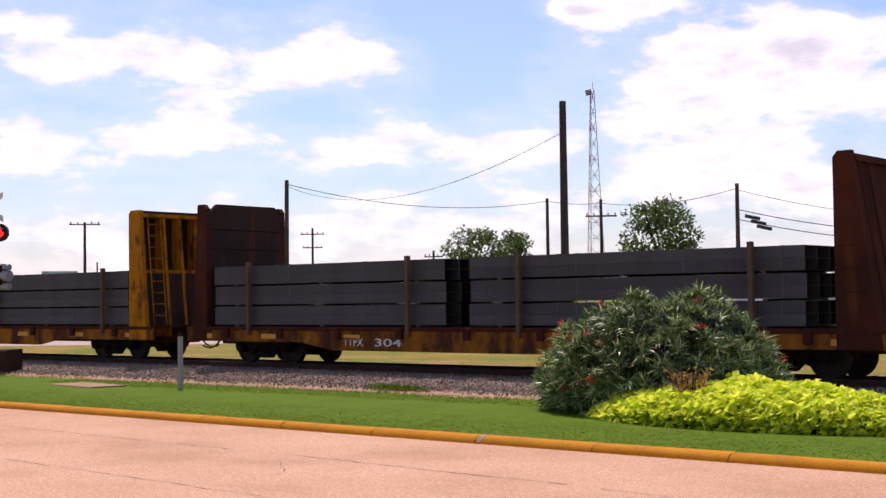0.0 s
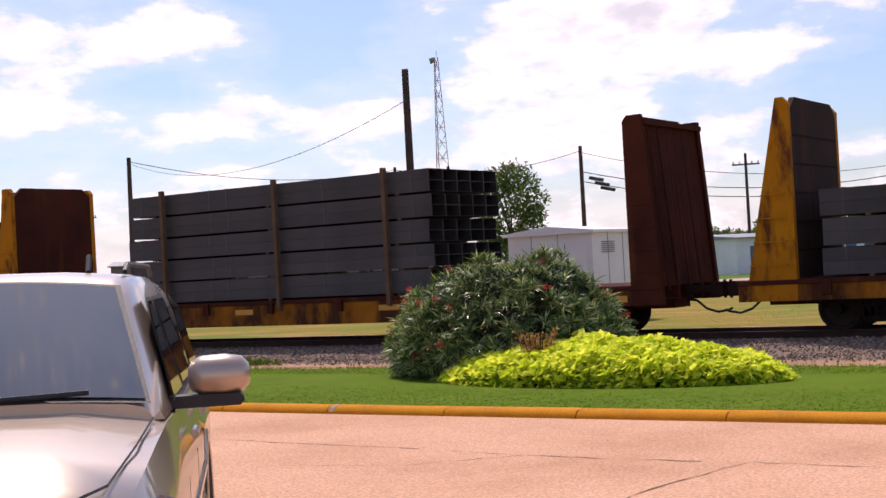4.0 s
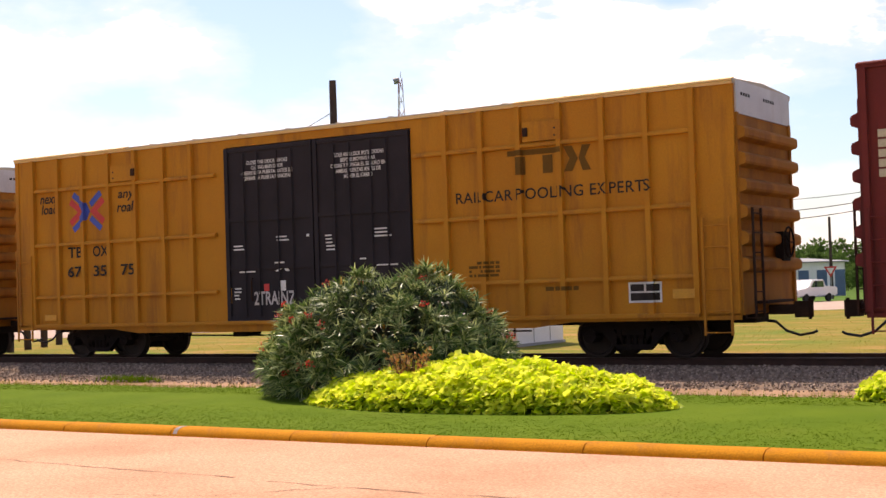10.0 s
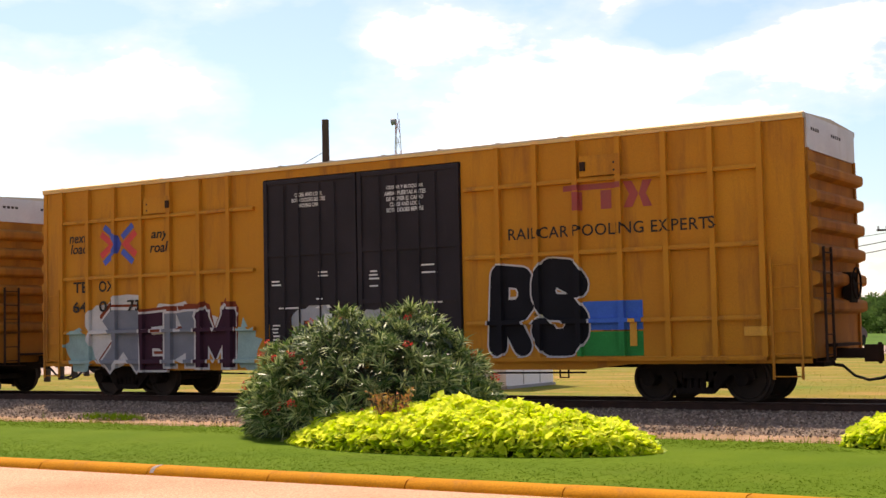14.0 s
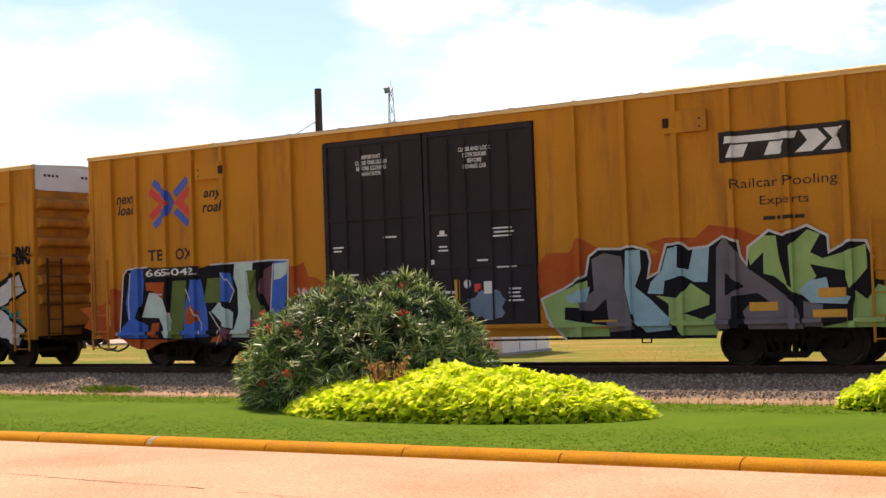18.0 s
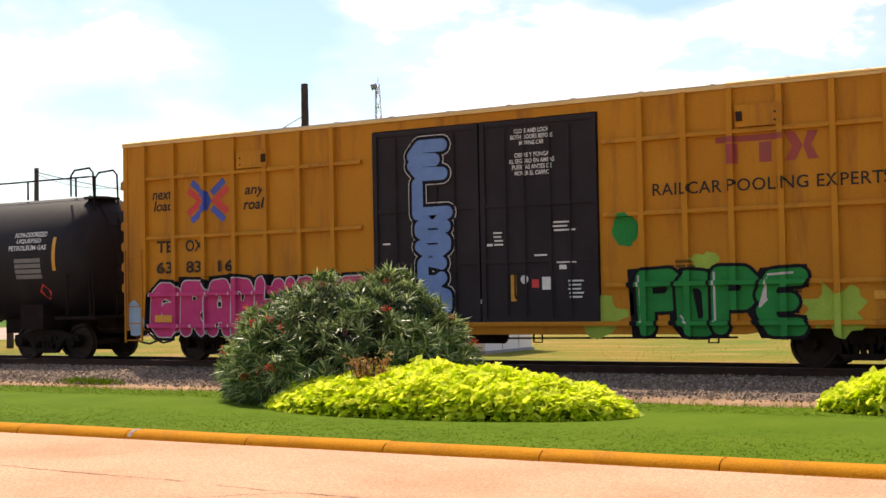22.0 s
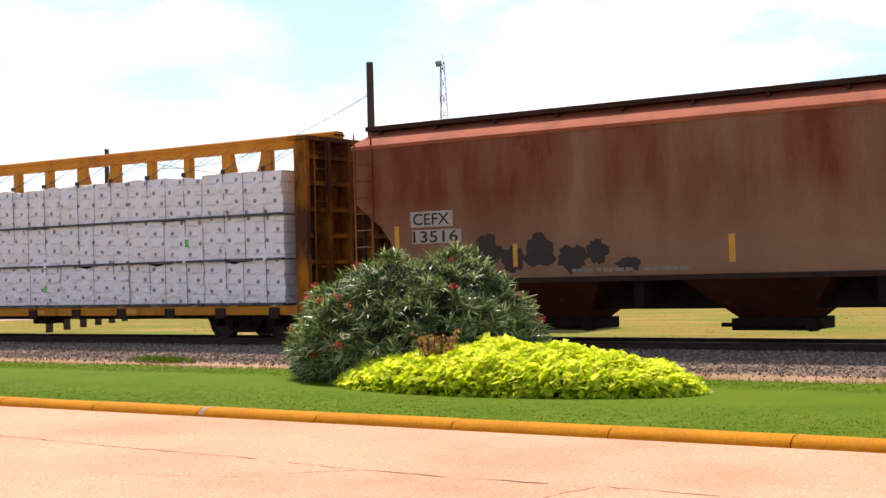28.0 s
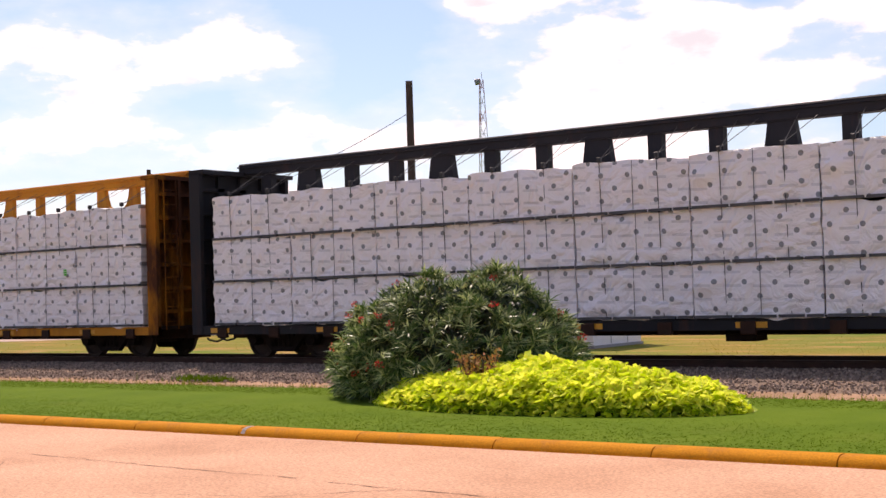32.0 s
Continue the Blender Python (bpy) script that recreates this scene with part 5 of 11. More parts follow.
graffito(b3, "RS", [(12.5, 13.5), (13.42, 14.62)], 0.88, 2.62, [S_BLACK], S_WHITE, RIBS_A, ROWS, 0.26, 0.035, wild=0.1, soft=True, seed=9, label="black bubble graffiti letters with a white edge")
paint("graffiti_patch", b3, [rect(14.5, 15.7, 1.35, 1.88)], S_BLUE, GY - 0.002, rib_spans(RIBS_A), ROWS)
paint("graffiti_patch", b3, [rect(14.4, 15.7, 0.87, 1.32)], S_GREEN, GY - 0.002, rib_spans(RIBS_A), ROWS)
paint("graffiti_cloud", b3, [blob(2.6, 1.55, 2.4, 1.5, 2), blob(4.4, 1.45, 2.6, 1.35, 6)], S_WHITE, GY - 0.0005, rib_spans(RIBS_A), list(ROWS) + [TRACK_ROW])
paint("graffiti_cloud", b3, [blob(1.3, 1.1, 1.2, 0.9, 4), blob(6.35, 1.1, 0.8, 1.1, 8)], spray("faded_teal", (0.28, 0.40, 0.38)), GY - 0.0002, rib_spans(RIBS_A), list(ROWS) + [TRACK_ROW])
graffito(b3, "XEHM", [(2.0, 3.3), (3.25, 4.1), (3.95, 4.95), (4.9, 6.05)], 0.64, 1.98, [S_GREY, spray("dark_plum", (0.055, 0.022, 0.035))], S_WHITE, RIBS_A, ROWS, 0.20, 0.05, shadow=S_BROWN, drop=(0.0, 0.08), wild=0.05, seed=3, label="dark graffiti letters edged in white")
paint("graffiti_cloud", b3, [blob(8.3, 1.5, 1.4, 1.0, 2), blob(9.9, 1.4, 1.3, 0.9, 6)], S_SILVER, DY - 0.004)
reflectors(b3, RIBS_A, ROWS, [(15.45, 1.05, 0.14, 0.5), (17.6, 1.2, 0.5, 0.16)])

b4 = lettered_boxcar(BOX_B, U1 - 3 * PITCH - 0.06, "yellow smooth-sided boxcar with slate grey graffiti")
usual_lettering(b4, RIBS_B, [], "662488", M["logo_red"], "Railcar Pooling Experts", shift=-0.90)
door_text(b4, ["CLOSE THIS DOOR", "BEFORE CLOSING", "MAIN DOOR"], ["CLOSE AND LOCK", "BOTH DOORS BEFORE", "MOVING CAR"], 4.22, 4.18, seed=41)
graffito(b4, "DINEO", [(1.95, 3.3), (3.15, 3.75), (3.6, 5.0), (4.9, 6.1), (6.1, 7.8)], 0.60, 2.20, [S_GREY, spray("grey_blue", (0.25, 0.255, 0.285))], S_BLACK, RIBS_B, [], 0.25, 0.035, shadow=S_BLACK, drop=(-0.05, -0.03), glow=S_CREAM, halo=0.05, shine=S_SILVER, wild=0.22, seed=12, label="slate grey graffiti letters")
paint("graffiti_cloud", b4, [blob(1.95, 1.75, 0.55, 0.75, 1, rough=0.06), blob(1.5, 0.95, 0.5, 0.55, 2, rough=0.06), blob(3.35, 2.1, 0.4, 0.4, 3, rough=0.06), blob(5.1, 2.0, 0.45, 0.4, 4, rough=0.06), blob(7.7, 1.1, 0.5, 0.6, 5, rough=0.06)], S_CREAM, GY - 0.0005, rib_spans(RIBS_B) + [DOOR_SPAN], [TRACK_ROW])
mural("graffiti_backing", b4, [poly((12.04, 1.87), (12.71, 2.02), (13.02, 2.14), (13.78, 2.08), (14.24, 2.19), (14.91, 2.09), (15.34, 2.18), (15.72, 2.17), (15.98, 2.02), (16.60, 2.05), (17.49, 1.71), (17.92, 1.42), (18.16, 1.27), (18.25, 1.04), (17.86, 0.70), (15.53, 0.62), (13.17, 0.76), (12.02, 0.78))], S_CREAM, 0.028, RIBS_B, [], "cream ground of slate grey graffiti letters")
lettered(b4, [(11.94, 1.96), (12.17, 2.14), (12.53, 2.10), (12.71, 1.86), (12.61, 1.48), (12.79, 1.16), (13.03, 0.82), (12.57, 0.82), (12.39, 1.11), (12.33, 0.82), (12.00, 0.82), (12.12, 1.49)], S_TIN, S_BLACK, RIBS_B)
lettered(b4, [(12.99, 1.78), (13.29, 2.08), (13.66, 2.04), (13.85, 1.68), (13.78, 1.15), (13.52, 0.86), (13.17, 0.86), (12.94, 1.27)], S_TIN, S_BLACK, RIBS_B)
lettered(b4, [(13.89, 1.92), (14.18, 2.13), (14.42, 2.05), (14.47, 1.46), (14.51, 0.74), (14.18, 0.74), (14.13, 1.13), (13.98, 0.74), (13.67, 0.77), (13.82, 1.36)], S_TIN, S_BLACK, RIBS_B)
lettered(b4, [(14.50, 1.98), (14.79, 2.04), (14.91, 1.68), (15.07, 2.03), (15.41, 1.97), (15.40, 0.72), (15.04, 0.72), (15.00, 1.23), (14.85, 0.72), (14.52, 0.72)], S_TIN, S_BLACK, RIBS_B)
lettered(b4, [(15.69, 1.95), (16.52, 2.03), (16.56, 1.76), (16.12, 1.72), (16.11, 1.54), (16.49, 1.50), (16.45, 1.27), (16.09, 1.22), (16.12, 0.99), (16.70, 0.94), (16.74, 0.68), (15.45, 0.59), (15.70, 1.25)], S_TIN, S_BLACK, RIBS_B)
lettered(b4, [(16.80, 1.97), (17.06, 2.13), (17.37, 1.98), (17.44, 1.62), (17.31, 1.33), (17.50, 1.04), (17.74, 0.73), (17.32, 0.73), (17.10, 1.12), (17.00, 0.73), (16.65, 0.73), (16.84, 1.33)], S_TIN, S_BLACK, RIBS_B)
mural("graffiti", b4, [poly((13.28, 1.66), (13.54, 1.68), (13.58, 1.24), (13.32, 1.20)), poly((12.30, 1.90), (12.47, 1.89), (12.46, 1.68), (12.32, 1.64)), poly((14.14, 1.72), (14.25, 1.72), (14.27, 1.46), (14.14, 1.44)), poly((17.02, 1.84), (17.20, 1.85), (17.21, 1.60), (17.03, 1.57))], S_BLACK, 0.040, RIBS_B, [])
paint("graffiti_cloud", b4, [blob(13.1, 1.8, 0.8, 1.0, 1, rough=0.08), blob(14.2, 1.95, 0.6, 0.7, 2, rough=0.08), blob(15.4, 2.0, 0.8, 0.5, 3, rough=0.06), blob(17.0, 1.6, 0.6, 1.0, 4, rough=0.08), blob(18.3, 1.15, 0.6, 0.8, 5, rough=0.08), blob(11.6, 1.1, 0.6, 0.7, 6, rough=0.08)], S_CREAM, GY - 0.0005, rib_spans(RIBS_B) + [DOOR_SPAN], [TRACK_ROW])
reflectors(b4, RIBS_B, [], [(12.2, 1.0, 0.14, 0.55), (15.7, 1.0, 0.14, 0.55), (17.6, 0.8, 0.6, 0.18), (2.9, 1.0, 0.14, 0.5), (6.6, 1.0, 0.14, 0.5)])
paint("graffiti_tag", b4, [words("ML", 0.15, 0.7, 3.3, 3.7), words("KFN", 0.8, 1.5, 3.05, 3.4)], S_FADED, GY - 0.003, rib_spans(RIBS_B))

b5 = lettered_boxcar(BOX_B, U1 - 4 * PITCH, "yellow smooth-sided boxcar with green and blue graffiti")
usual_lettering(b5, RIBS_B, [], None, None)
paint("mark_panel", b5, [rect(15.55, 17.85, 3.60, 4.14)], M["ink"], GY - 0.001, rib_spans(RIBS_B), label="black panel with white block mark")
paint("block_mark", b5, [poly((15.68, 4.05), (16.95, 4.05), (16.90, 3.93), (15.63, 3.93)), poly((15.80, 3.90), (16.08, 3.90), (15.98, 3.68), (15.70, 3.68)), poly((16.46, 3.90), (16.74, 3.90), (16.64, 3.68), (16.36, 3.68)), poly((17.0, 4.05), (17.3, 4.05), (17.45, 3.87), (17.2, 3.68), (16.9, 3.68), (17.12, 3.87)), poly((17.4, 4.05), (17.74, 4.05), (17.62, 3.90), (17.72, 3.68), (17.36, 3.68), (17.55, 3.87))], M["white"], GY - 0.004, rib_spans(RIBS_B))
paint("slogan", b5, [words("Railcar Pooling", 15.75, 17.6, 3.08, 3.30), words("Experts", 16.25, 17.1, 2.78, 2.98), *bars(16.3, 17.05, 2.54, 2.64, 1, 2, 1.0)], M["ink"], GY, rib_spans(RIBS_B), label="black slogan lettering")
door_text(b5, ["IMPORTANT", "CLOSE THIS DOOR", "BEFORE CLOSING", "MAIN DOOR"], ["CLOSE AND LOCK", "BOTH DOORS", "BEFORE", "MOVING CAR"], 4.38, 4.34, seed=51)
paint("red_wash", b5, [blob(1.5, 1.2, 3.2, 1.3, 3), blob(4.2, 1.4, 3.6, 1.5, 5), blob(6.2, 1.4, 1.4, 1.6, 6), blob(13.0, 1.7, 2.6, 1.2, 8), blob(15.6, 2.0, 3.4, 0.9, 9)], S_BRICK, GY - 0.0005, rib_spans(RIBS_B))
mural("graffiti_backing", b5, [poly((0.90, 0.70), (1.07, 2.17), (1.20, 2.29), (1.85, 2.32), (3.38, 2.24), (3.72, 2.30), (4.38, 2.31), (4.92, 2.31), (5.45, 2.33), (5.91, 2.31), (5.85, 1.10), (6.05, 1.05), (6.01, 0.75), (5.57, 0.56), (4.67, 0.50), (3.63, 0.54), (3.19, 0.65), (1.65, 0.69))], S_BLACK, 0.03, RIBS_B, [], "black ground of blue and olive graffiti letters")
mural("graffiti", b5, [poly((1.31, 2.28), (1.75, 2.28), (1.65, 1.52), (1.49, 1.17), (1.80, 0.99), (1.79, 0.71), (0.90, 0.72), (0.98, 0.96), (1.19, 1.12), (1.12, 1.54)), poly((3.12, 1.99), (3.44, 2.00), (3.60, 1.28), (3.63, 0.72), (2.88, 0.70), (2.93, 1.35)), poly((4.06, 2.14), (4.30, 2.10), (4.40, 1.72), (4.24, 1.48), (3.91, 1.49), (4.03, 1.78)), poly((5.52, 2.30), (5.91, 2.33), (5.78, 1.09), (6.03, 0.98), (5.96, 0.78), (5.56, 0.60), (5.41, 0.68), (5.39, 1.22))], S_BLUE, 0.034, RIBS_B, [], "blue graffiti strokes")
mural("graffiti", b5, [poly((1.86, 1.74), (2.32, 1.71), (2.57, 1.03), (2.51, 0.70), (2.37, 0.72), (2.16, 1.16), (1.62, 1.19)), poly((3.95, 1.48), (4.35, 1.24), (4.32, 0.88), (4.10, 0.95), (3.72, 1.28)), poly((4.42, 2.30), (4.94, 2.32), (4.79, 0.69), (4.29, 0.70), (4.50, 1.23), (4.49, 1.77), (4.39, 1.99))], S_MINT, 0.0355, RIBS_B, [], "pale mint graffiti strokes")
mural("graffiti", b5, [poly((2.60, 1.99), (3.01, 1.99), (2.94, 1.30), (2.85, 0.68), (2.51, 0.69), (2.50, 1.31)), poly((3.64, 2.01), (4.06, 2.02), (3.98, 1.47), (3.50, 1.47)), poly((4.73, 2.14), (5.12, 2.15), (5.00, 1.76), (5.45, 0.94), (5.44, 0.60), (5.06, 0.60), (5.02, 1.07), (4.77, 1.60))], S_OLIVE, 0.037, RIBS_B, [], "olive graffiti strokes")
mural("graffiti", b5, [poly((1.76, 1.98), (2.43, 1.97), (2.37, 1.52), (1.99, 1.77), (1.78, 1.80)), poly((2.99, 1.35), (3.23, 1.45), (3.40, 1.13), (3.20, 0.99), (2.94, 1.02)), poly((1.93, 1.04), (2.16, 1.06), (2.11, 0.72), (1.85, 0.73)), poly((3.74, 0.70), (4.08, 0.80), (4.01, 0.60), (3.67, 0.60))], S_BRICK, 0.0385, RIBS_B, [], "brick red graffiti fill")
mural("graffiti", b5, [poly((5.25, 2.14), (5.48, 2.24), (5.40, 1.29), (5.15, 1.71)), poly((3.98, 1.01), (4.33, 0.84), (4.26, 0.60), (3.97, 0.85)), poly((4.81, 1.26), (5.01, 1.09), (5.04, 0.66), (4.81, 0.66))], S_PLUM, 0.033, RIBS_B, [])
mural("graffiti", b5, [poly((5.53, 2.26), (5.90, 2.28), (5.86, 2.03), (5.69, 1.93), (5.51, 1.91))], S_MINT, 0.04, RIBS_B, [])
mural("graffiti_edge", b5, [strip([(0.90, 0.69), (1.07, 2.17), (1.20, 2.30), (1.84, 2.33)], 0.018), strip([(3.72, 2.31), (4.39, 2.32), (4.92, 2.32), (5.45, 2.34), (5.92, 2.32), (5.86, 1.10), (6.05, 1.05), (6.01, 0.75)], 0.020), strip([(1.28, 2.21), (1.21, 1.52), (1.23, 1.14)], 0.014), strip([(1.68, 1.23), (1.88, 1.71), (2.31, 1.69), (2.55, 1.04)], 0.014), strip([(2.98, 1.80), (3.14, 1.45), (3.43, 1.02), (3.42, 0.76)], 0.014), strip([(4.07, 2.14), (4.40, 1.72), (4.26, 1.46)], 0.014), strip([(3.67, 1.27), (3.98, 0.85), (3.86, 0.56)], 0.014), strip([(4.76, 2.11), (4.81, 1.58), (5.03, 1.08), (5.06, 0.62)], 0.014), strip([(5.50, 2.26), (5.40, 1.22)], 0.014)], S_WHITE, 0.042, RIBS_B, [], "thin white edges of the graffiti letters")
mural("graffiti_backing", b5, [poly((11.98, 1.32), (12.41, 1.47), (12.90, 1.73), (12.97, 2.07), (13.16, 2.20), (13.62, 2.18), (13.85, 2.22), (14.13, 2.13), (14.18, 1.94), (14.11, 1.63), (14.34, 1.73), (14.50, 2.21), (14.80, 2.22), (14.93, 2.12), (15.29, 2.15), (15.56, 2.31), (15.82, 2.22), (15.86, 1.97), (15.98, 1.79), (16.02, 2.11), (16.39, 2.37), (16.62, 2.28), (16.77, 2.32), (17.05, 2.42), (17.39, 2.24), (17.40, 1.95), (17.77, 2.13), (18.03, 2.11), (18.13, 1.82), (18.16, 1.48), (18.30, 1.46), (18.27, 0.70), (15.39, 0.72), (15.38, 0.54), (12.43, 0.55), (12.08, 0.94))], S_BLACK, 0.03, RIBS_B, [], "black ground of grey, aqua and mint graffiti letters")
mural("graffiti", b5, [poly((11.96, 1.32), (12.45, 1.48), (12.92, 1.64), (12.93, 1.31), (12.80, 1.14), (12.44, 1.15), (12.43, 0.92), (13.32, 0.80), (13.34, 0.60), (12.44, 0.60), (12.10, 0.93)), poly((14.27, 1.32), (14.69, 1.26), (14.94, 1.52), (15.28, 1.29), (15.27, 1.13), (14.79, 0.99), (15.14, 0.87), (15.43, 1.01), (15.41, 0.60), (14.78, 0.60), (14.50, 0.88), (14.51, 1.16))], S_LEAF, 0.034, RIBS_B, [], "mint green graffiti strokes")
mural("graffiti", b5, [poly((15.98, 2.07), (16.24, 2.30), (16.51, 2.28), (16.55, 1.89), (16.66, 1.47), (16.77, 1.37), (16.74, 2.09), (17.06, 2.36), (17.27, 2.27), (17.09, 1.97), (17.30, 1.86), (17.62, 1.94), (18.02, 2.07), (18.03, 1.67), (17.74, 1.34), (17.66, 1.64), (17.08, 1.77), (17.18, 1.56), (16.90, 1.25), (16.77, 1.32), (16.47, 1.58), (16.27, 1.64), (16.28, 2.01), (16.04, 1.79)), poly((17.82, 1.31), (18.01, 1.15), (18.20, 1.40), (18.33, 1.35), (18.30, 0.69), (17.21, 0.70), (17.79, 0.81))], S_LEAF, 0.034, RIBS_B, [], "mint green graffiti strokes")
mural("graffiti", b5, [poly((12.45, 1.36), (12.97, 1.52), (12.88, 1.24), (12.54, 1.22)), poly((13.75, 2.15), (13.99, 2.16), (14.00, 1.81), (13.87, 1.49), (14.16, 1.26), (14.55, 0.87), (14.55, 0.70), (14.07, 0.66), (13.83, 0.88), (13.71, 1.50)), poly((14.52, 2.15), (14.75, 2.19), (14.73, 1.81), (14.91, 1.76), (15.01, 2.13), (15.31, 2.14), (15.25, 1.53), (15.01, 1.54), (14.79, 1.66), (14.45, 1.58), (14.41, 1.34), (14.11, 1.36), (14.18, 1.56), (14.40, 1.77)), poly((17.04, 1.49), (17.35, 1.54), (17.40, 1.27), (17.77, 1.21), (17.70, 1.08), (17.07, 1.12), (16.86, 1.32))], S_AQUA, 0.038, RIBS_B, [], "aqua graffiti strokes")
mural("graffiti", b5, [poly((13.02, 2.02), (13.27, 2.13), (13.62, 2.05), (13.74, 1.28), (13.84, 0.72), (13.34, 0.67), (13.29, 1.29), (13.03, 1.07), (12.79, 1.09), (12.76, 1.24), (13.05, 1.45)), poly((15.44, 2.13), (15.58, 2.31), (15.77, 2.11), (16.01, 1.73), (16.38, 1.46), (16.79, 1.13), (16.93, 0.68), (15.97, 0.69), (15.87, 1.00), (16.03, 1.15), (16.37, 1.15), (16.15, 1.31), (15.71, 1.27), (15.62, 0.70), (15.37, 0.70)), poly((16.94, 1.15), (17.27, 1.08), (17.26, 0.71), (16.93, 0.72))], S_SLATE, 0.036, RIBS_B, [], "slate grey graffiti strokes")
mural("graffiti", b5, [poly((15.58, 1.68), (15.92, 1.43), (15.69, 1.33), (15.56, 1.28))], S_BLACK, 0.042, RIBS_B, [])
mural("graffiti_edge", b5, [strip([(12.46, 0.55), (12.08, 0.94), (11.96, 1.32), (12.41, 1.49), (12.90, 1.74), (12.97, 2.07), (13.16, 2.21), (13.62, 2.19), (13.85, 2.23), (14.14, 2.14), (14.19, 1.94), (14.13, 1.64), (14.34, 1.74), (14.50, 2.22), (14.80, 2.24), (14.93, 2.13), (15.29, 2.16), (15.56, 2.32), (15.83, 2.22), (15.87, 1.97), (15.98, 1.80), (16.01, 2.11), (16.39, 2.38), (16.62, 2.29), (16.77, 2.33), (17.05, 2.43), (17.40, 2.24), (17.41, 1.96), (17.77, 2.14), (18.03, 2.12), (18.14, 1.82)], 0.022)], S_WHITE, 0.044, RIBS_B, [TRACK_ROW], "thin white edges of the graffiti letters")
paint("graffiti_tag", b5, [words("YNG", 6.12, 6.72, 1.28, 1.72, 0.05, 1.0, 0.15)], S_WHITE, GY - 0.006, rib_spans(RIBS_B), label="white scrawled tag")
paint("number_panel", b5, [rect(1.7, 3.4, 2.08, 2.30)], M["ink"], GY - 0.0345, rib_spans(RIBS_B))
paint("lettering", b5, [words("665042", 1.78, 3.32, 2.11, 2.27, 0.01)], M["white"], GY - 0.036, rib_spans(RIBS_B))
paint("graffiti_cloud", b5, [blob(9.0, 1.2, 1.0, 0.6, 2), blob(10.8, 1.25, 0.8, 0.6, 3), blob(7.8, 1.0, 1.0, 0.4, 4)], S_STEEL, DY - 0.004)
reflectors(b5, RIBS_B, [], [(13.0, 0.75, 0.5, 0.15), (16.0, 1.0, 0.5, 0.15), (17.2, 1.2, 0.5, 0.16), (17.1, 0.8, 0.6, 0.2), (0.5, 1.0, 0.14, 0.5)])

b6 = lettered_boxcar(BOX_A, U1 - 5 * PITCH, "yellow ribbed boxcar with white and teal block graffiti")
usual_lettering(b6, RIBS_A, ROWS, "", M["red"])
door_text(b6, R3, ["LIFT WEIGHT HERE"], seed=61)
s6 = rib_spans(RIBS_A)
mural("graffiti_backing", b6, [poly((0.83, 0.73), (0.99, 1.08), (1.12, 1.56), (1.53, 2.14), (2.37, 2.32), (3.16, 2.35), (3.59, 2.38), (4.39, 2.48), (5.11, 2.54), (5.51, 2.60), (6.06, 2.72), (6.70, 2.69), (6.64, 2.28), (6.43, 1.67), (6.39, 1.24), (6.61, 0.75), (6.85, 0.70), (6.84, 0.52), (6.34, 0.59), (3.10, 0.61), (2.21, 0.72))], S_BLACK, 0.03, RIBS_A, ROWS, "black shadows of white slanted graffiti letters")
mural("graffiti", b6, [poly((1.53, 2.11), (2.40, 2.28), (2.24, 1.77), (2.53, 1.76), (2.56, 1.52), (2.39, 0.98), (1.92, 0.77), (0.89, 0.74), (1.08, 1.10), (1.12, 1.51), (1.31, 1.77)), poly((2.65, 2.23), (2.99, 2.33), (2.80, 1.47), (2.65, 1.26), (2.90, 1.23), (3.06, 1.98), (3.16, 2.30), (3.51, 2.33), (3.40, 1.45), (3.27, 0.84), (2.99, 0.64), (2.72, 0.74), (2.44, 0.79), (2.54, 1.32), (2.61, 1.73)), poly((3.86, 2.31), (4.39, 2.42), (4.63, 2.45), (4.47, 1.80), (4.00, 1.74), (3.82, 1.26), (4.30, 1.37), (4.59, 1.42), (4.58, 1.27), (4.39, 0.83), (3.91, 0.63), (3.21, 0.62), (3.33, 0.94), (3.57, 1.70), (3.72, 2.11))], S_WHITE, 0.034, RIBS_A, ROWS, "white slanted graffiti letters")
mural("graffiti", b6, [poly((4.70, 2.42), (5.16, 2.52), (5.01, 1.83), (5.36, 1.84), (5.34, 1.23), (4.99, 1.17), (5.00, 0.77), (4.87, 0.62), (4.46, 0.62), (4.47, 0.93), (4.64, 1.37), (4.52, 1.63)), poly((5.56, 2.50), (6.29, 2.65), (6.26, 2.44), (6.08, 1.87), (6.10, 1.24), (6.23, 0.90), (6.35, 0.61), (5.49, 0.62), (5.34, 1.23), (5.36, 1.82), (5.44, 1.83))], S_WHITE, 0.034, RIBS_A, ROWS, "white slanted graffiti letters")
mural("graffiti", b6, [poly((2.47, 2.26), (2.33, 2.26), (2.16, 1.83), (1.81, 1.69), (1.83, 1.60), (2.27, 1.74), (2.41, 2.05)), poly((1.12, 1.32), (1.86, 1.41), (1.82, 1.30), (1.47, 1.26)), poly((4.95, 1.57), (5.14, 1.57), (5.11, 1.44), (4.92, 1.46))], S_BLACK, 0.038, RIBS_A, ROWS)
mural("graffiti_patch", b6, [poly((5.45, 2.09), (6.02, 2.09), (5.99, 1.72), (5.43, 1.73))], S_ASH, 0.038, RIBS_A, ROWS, "dark grey painted-out patch")
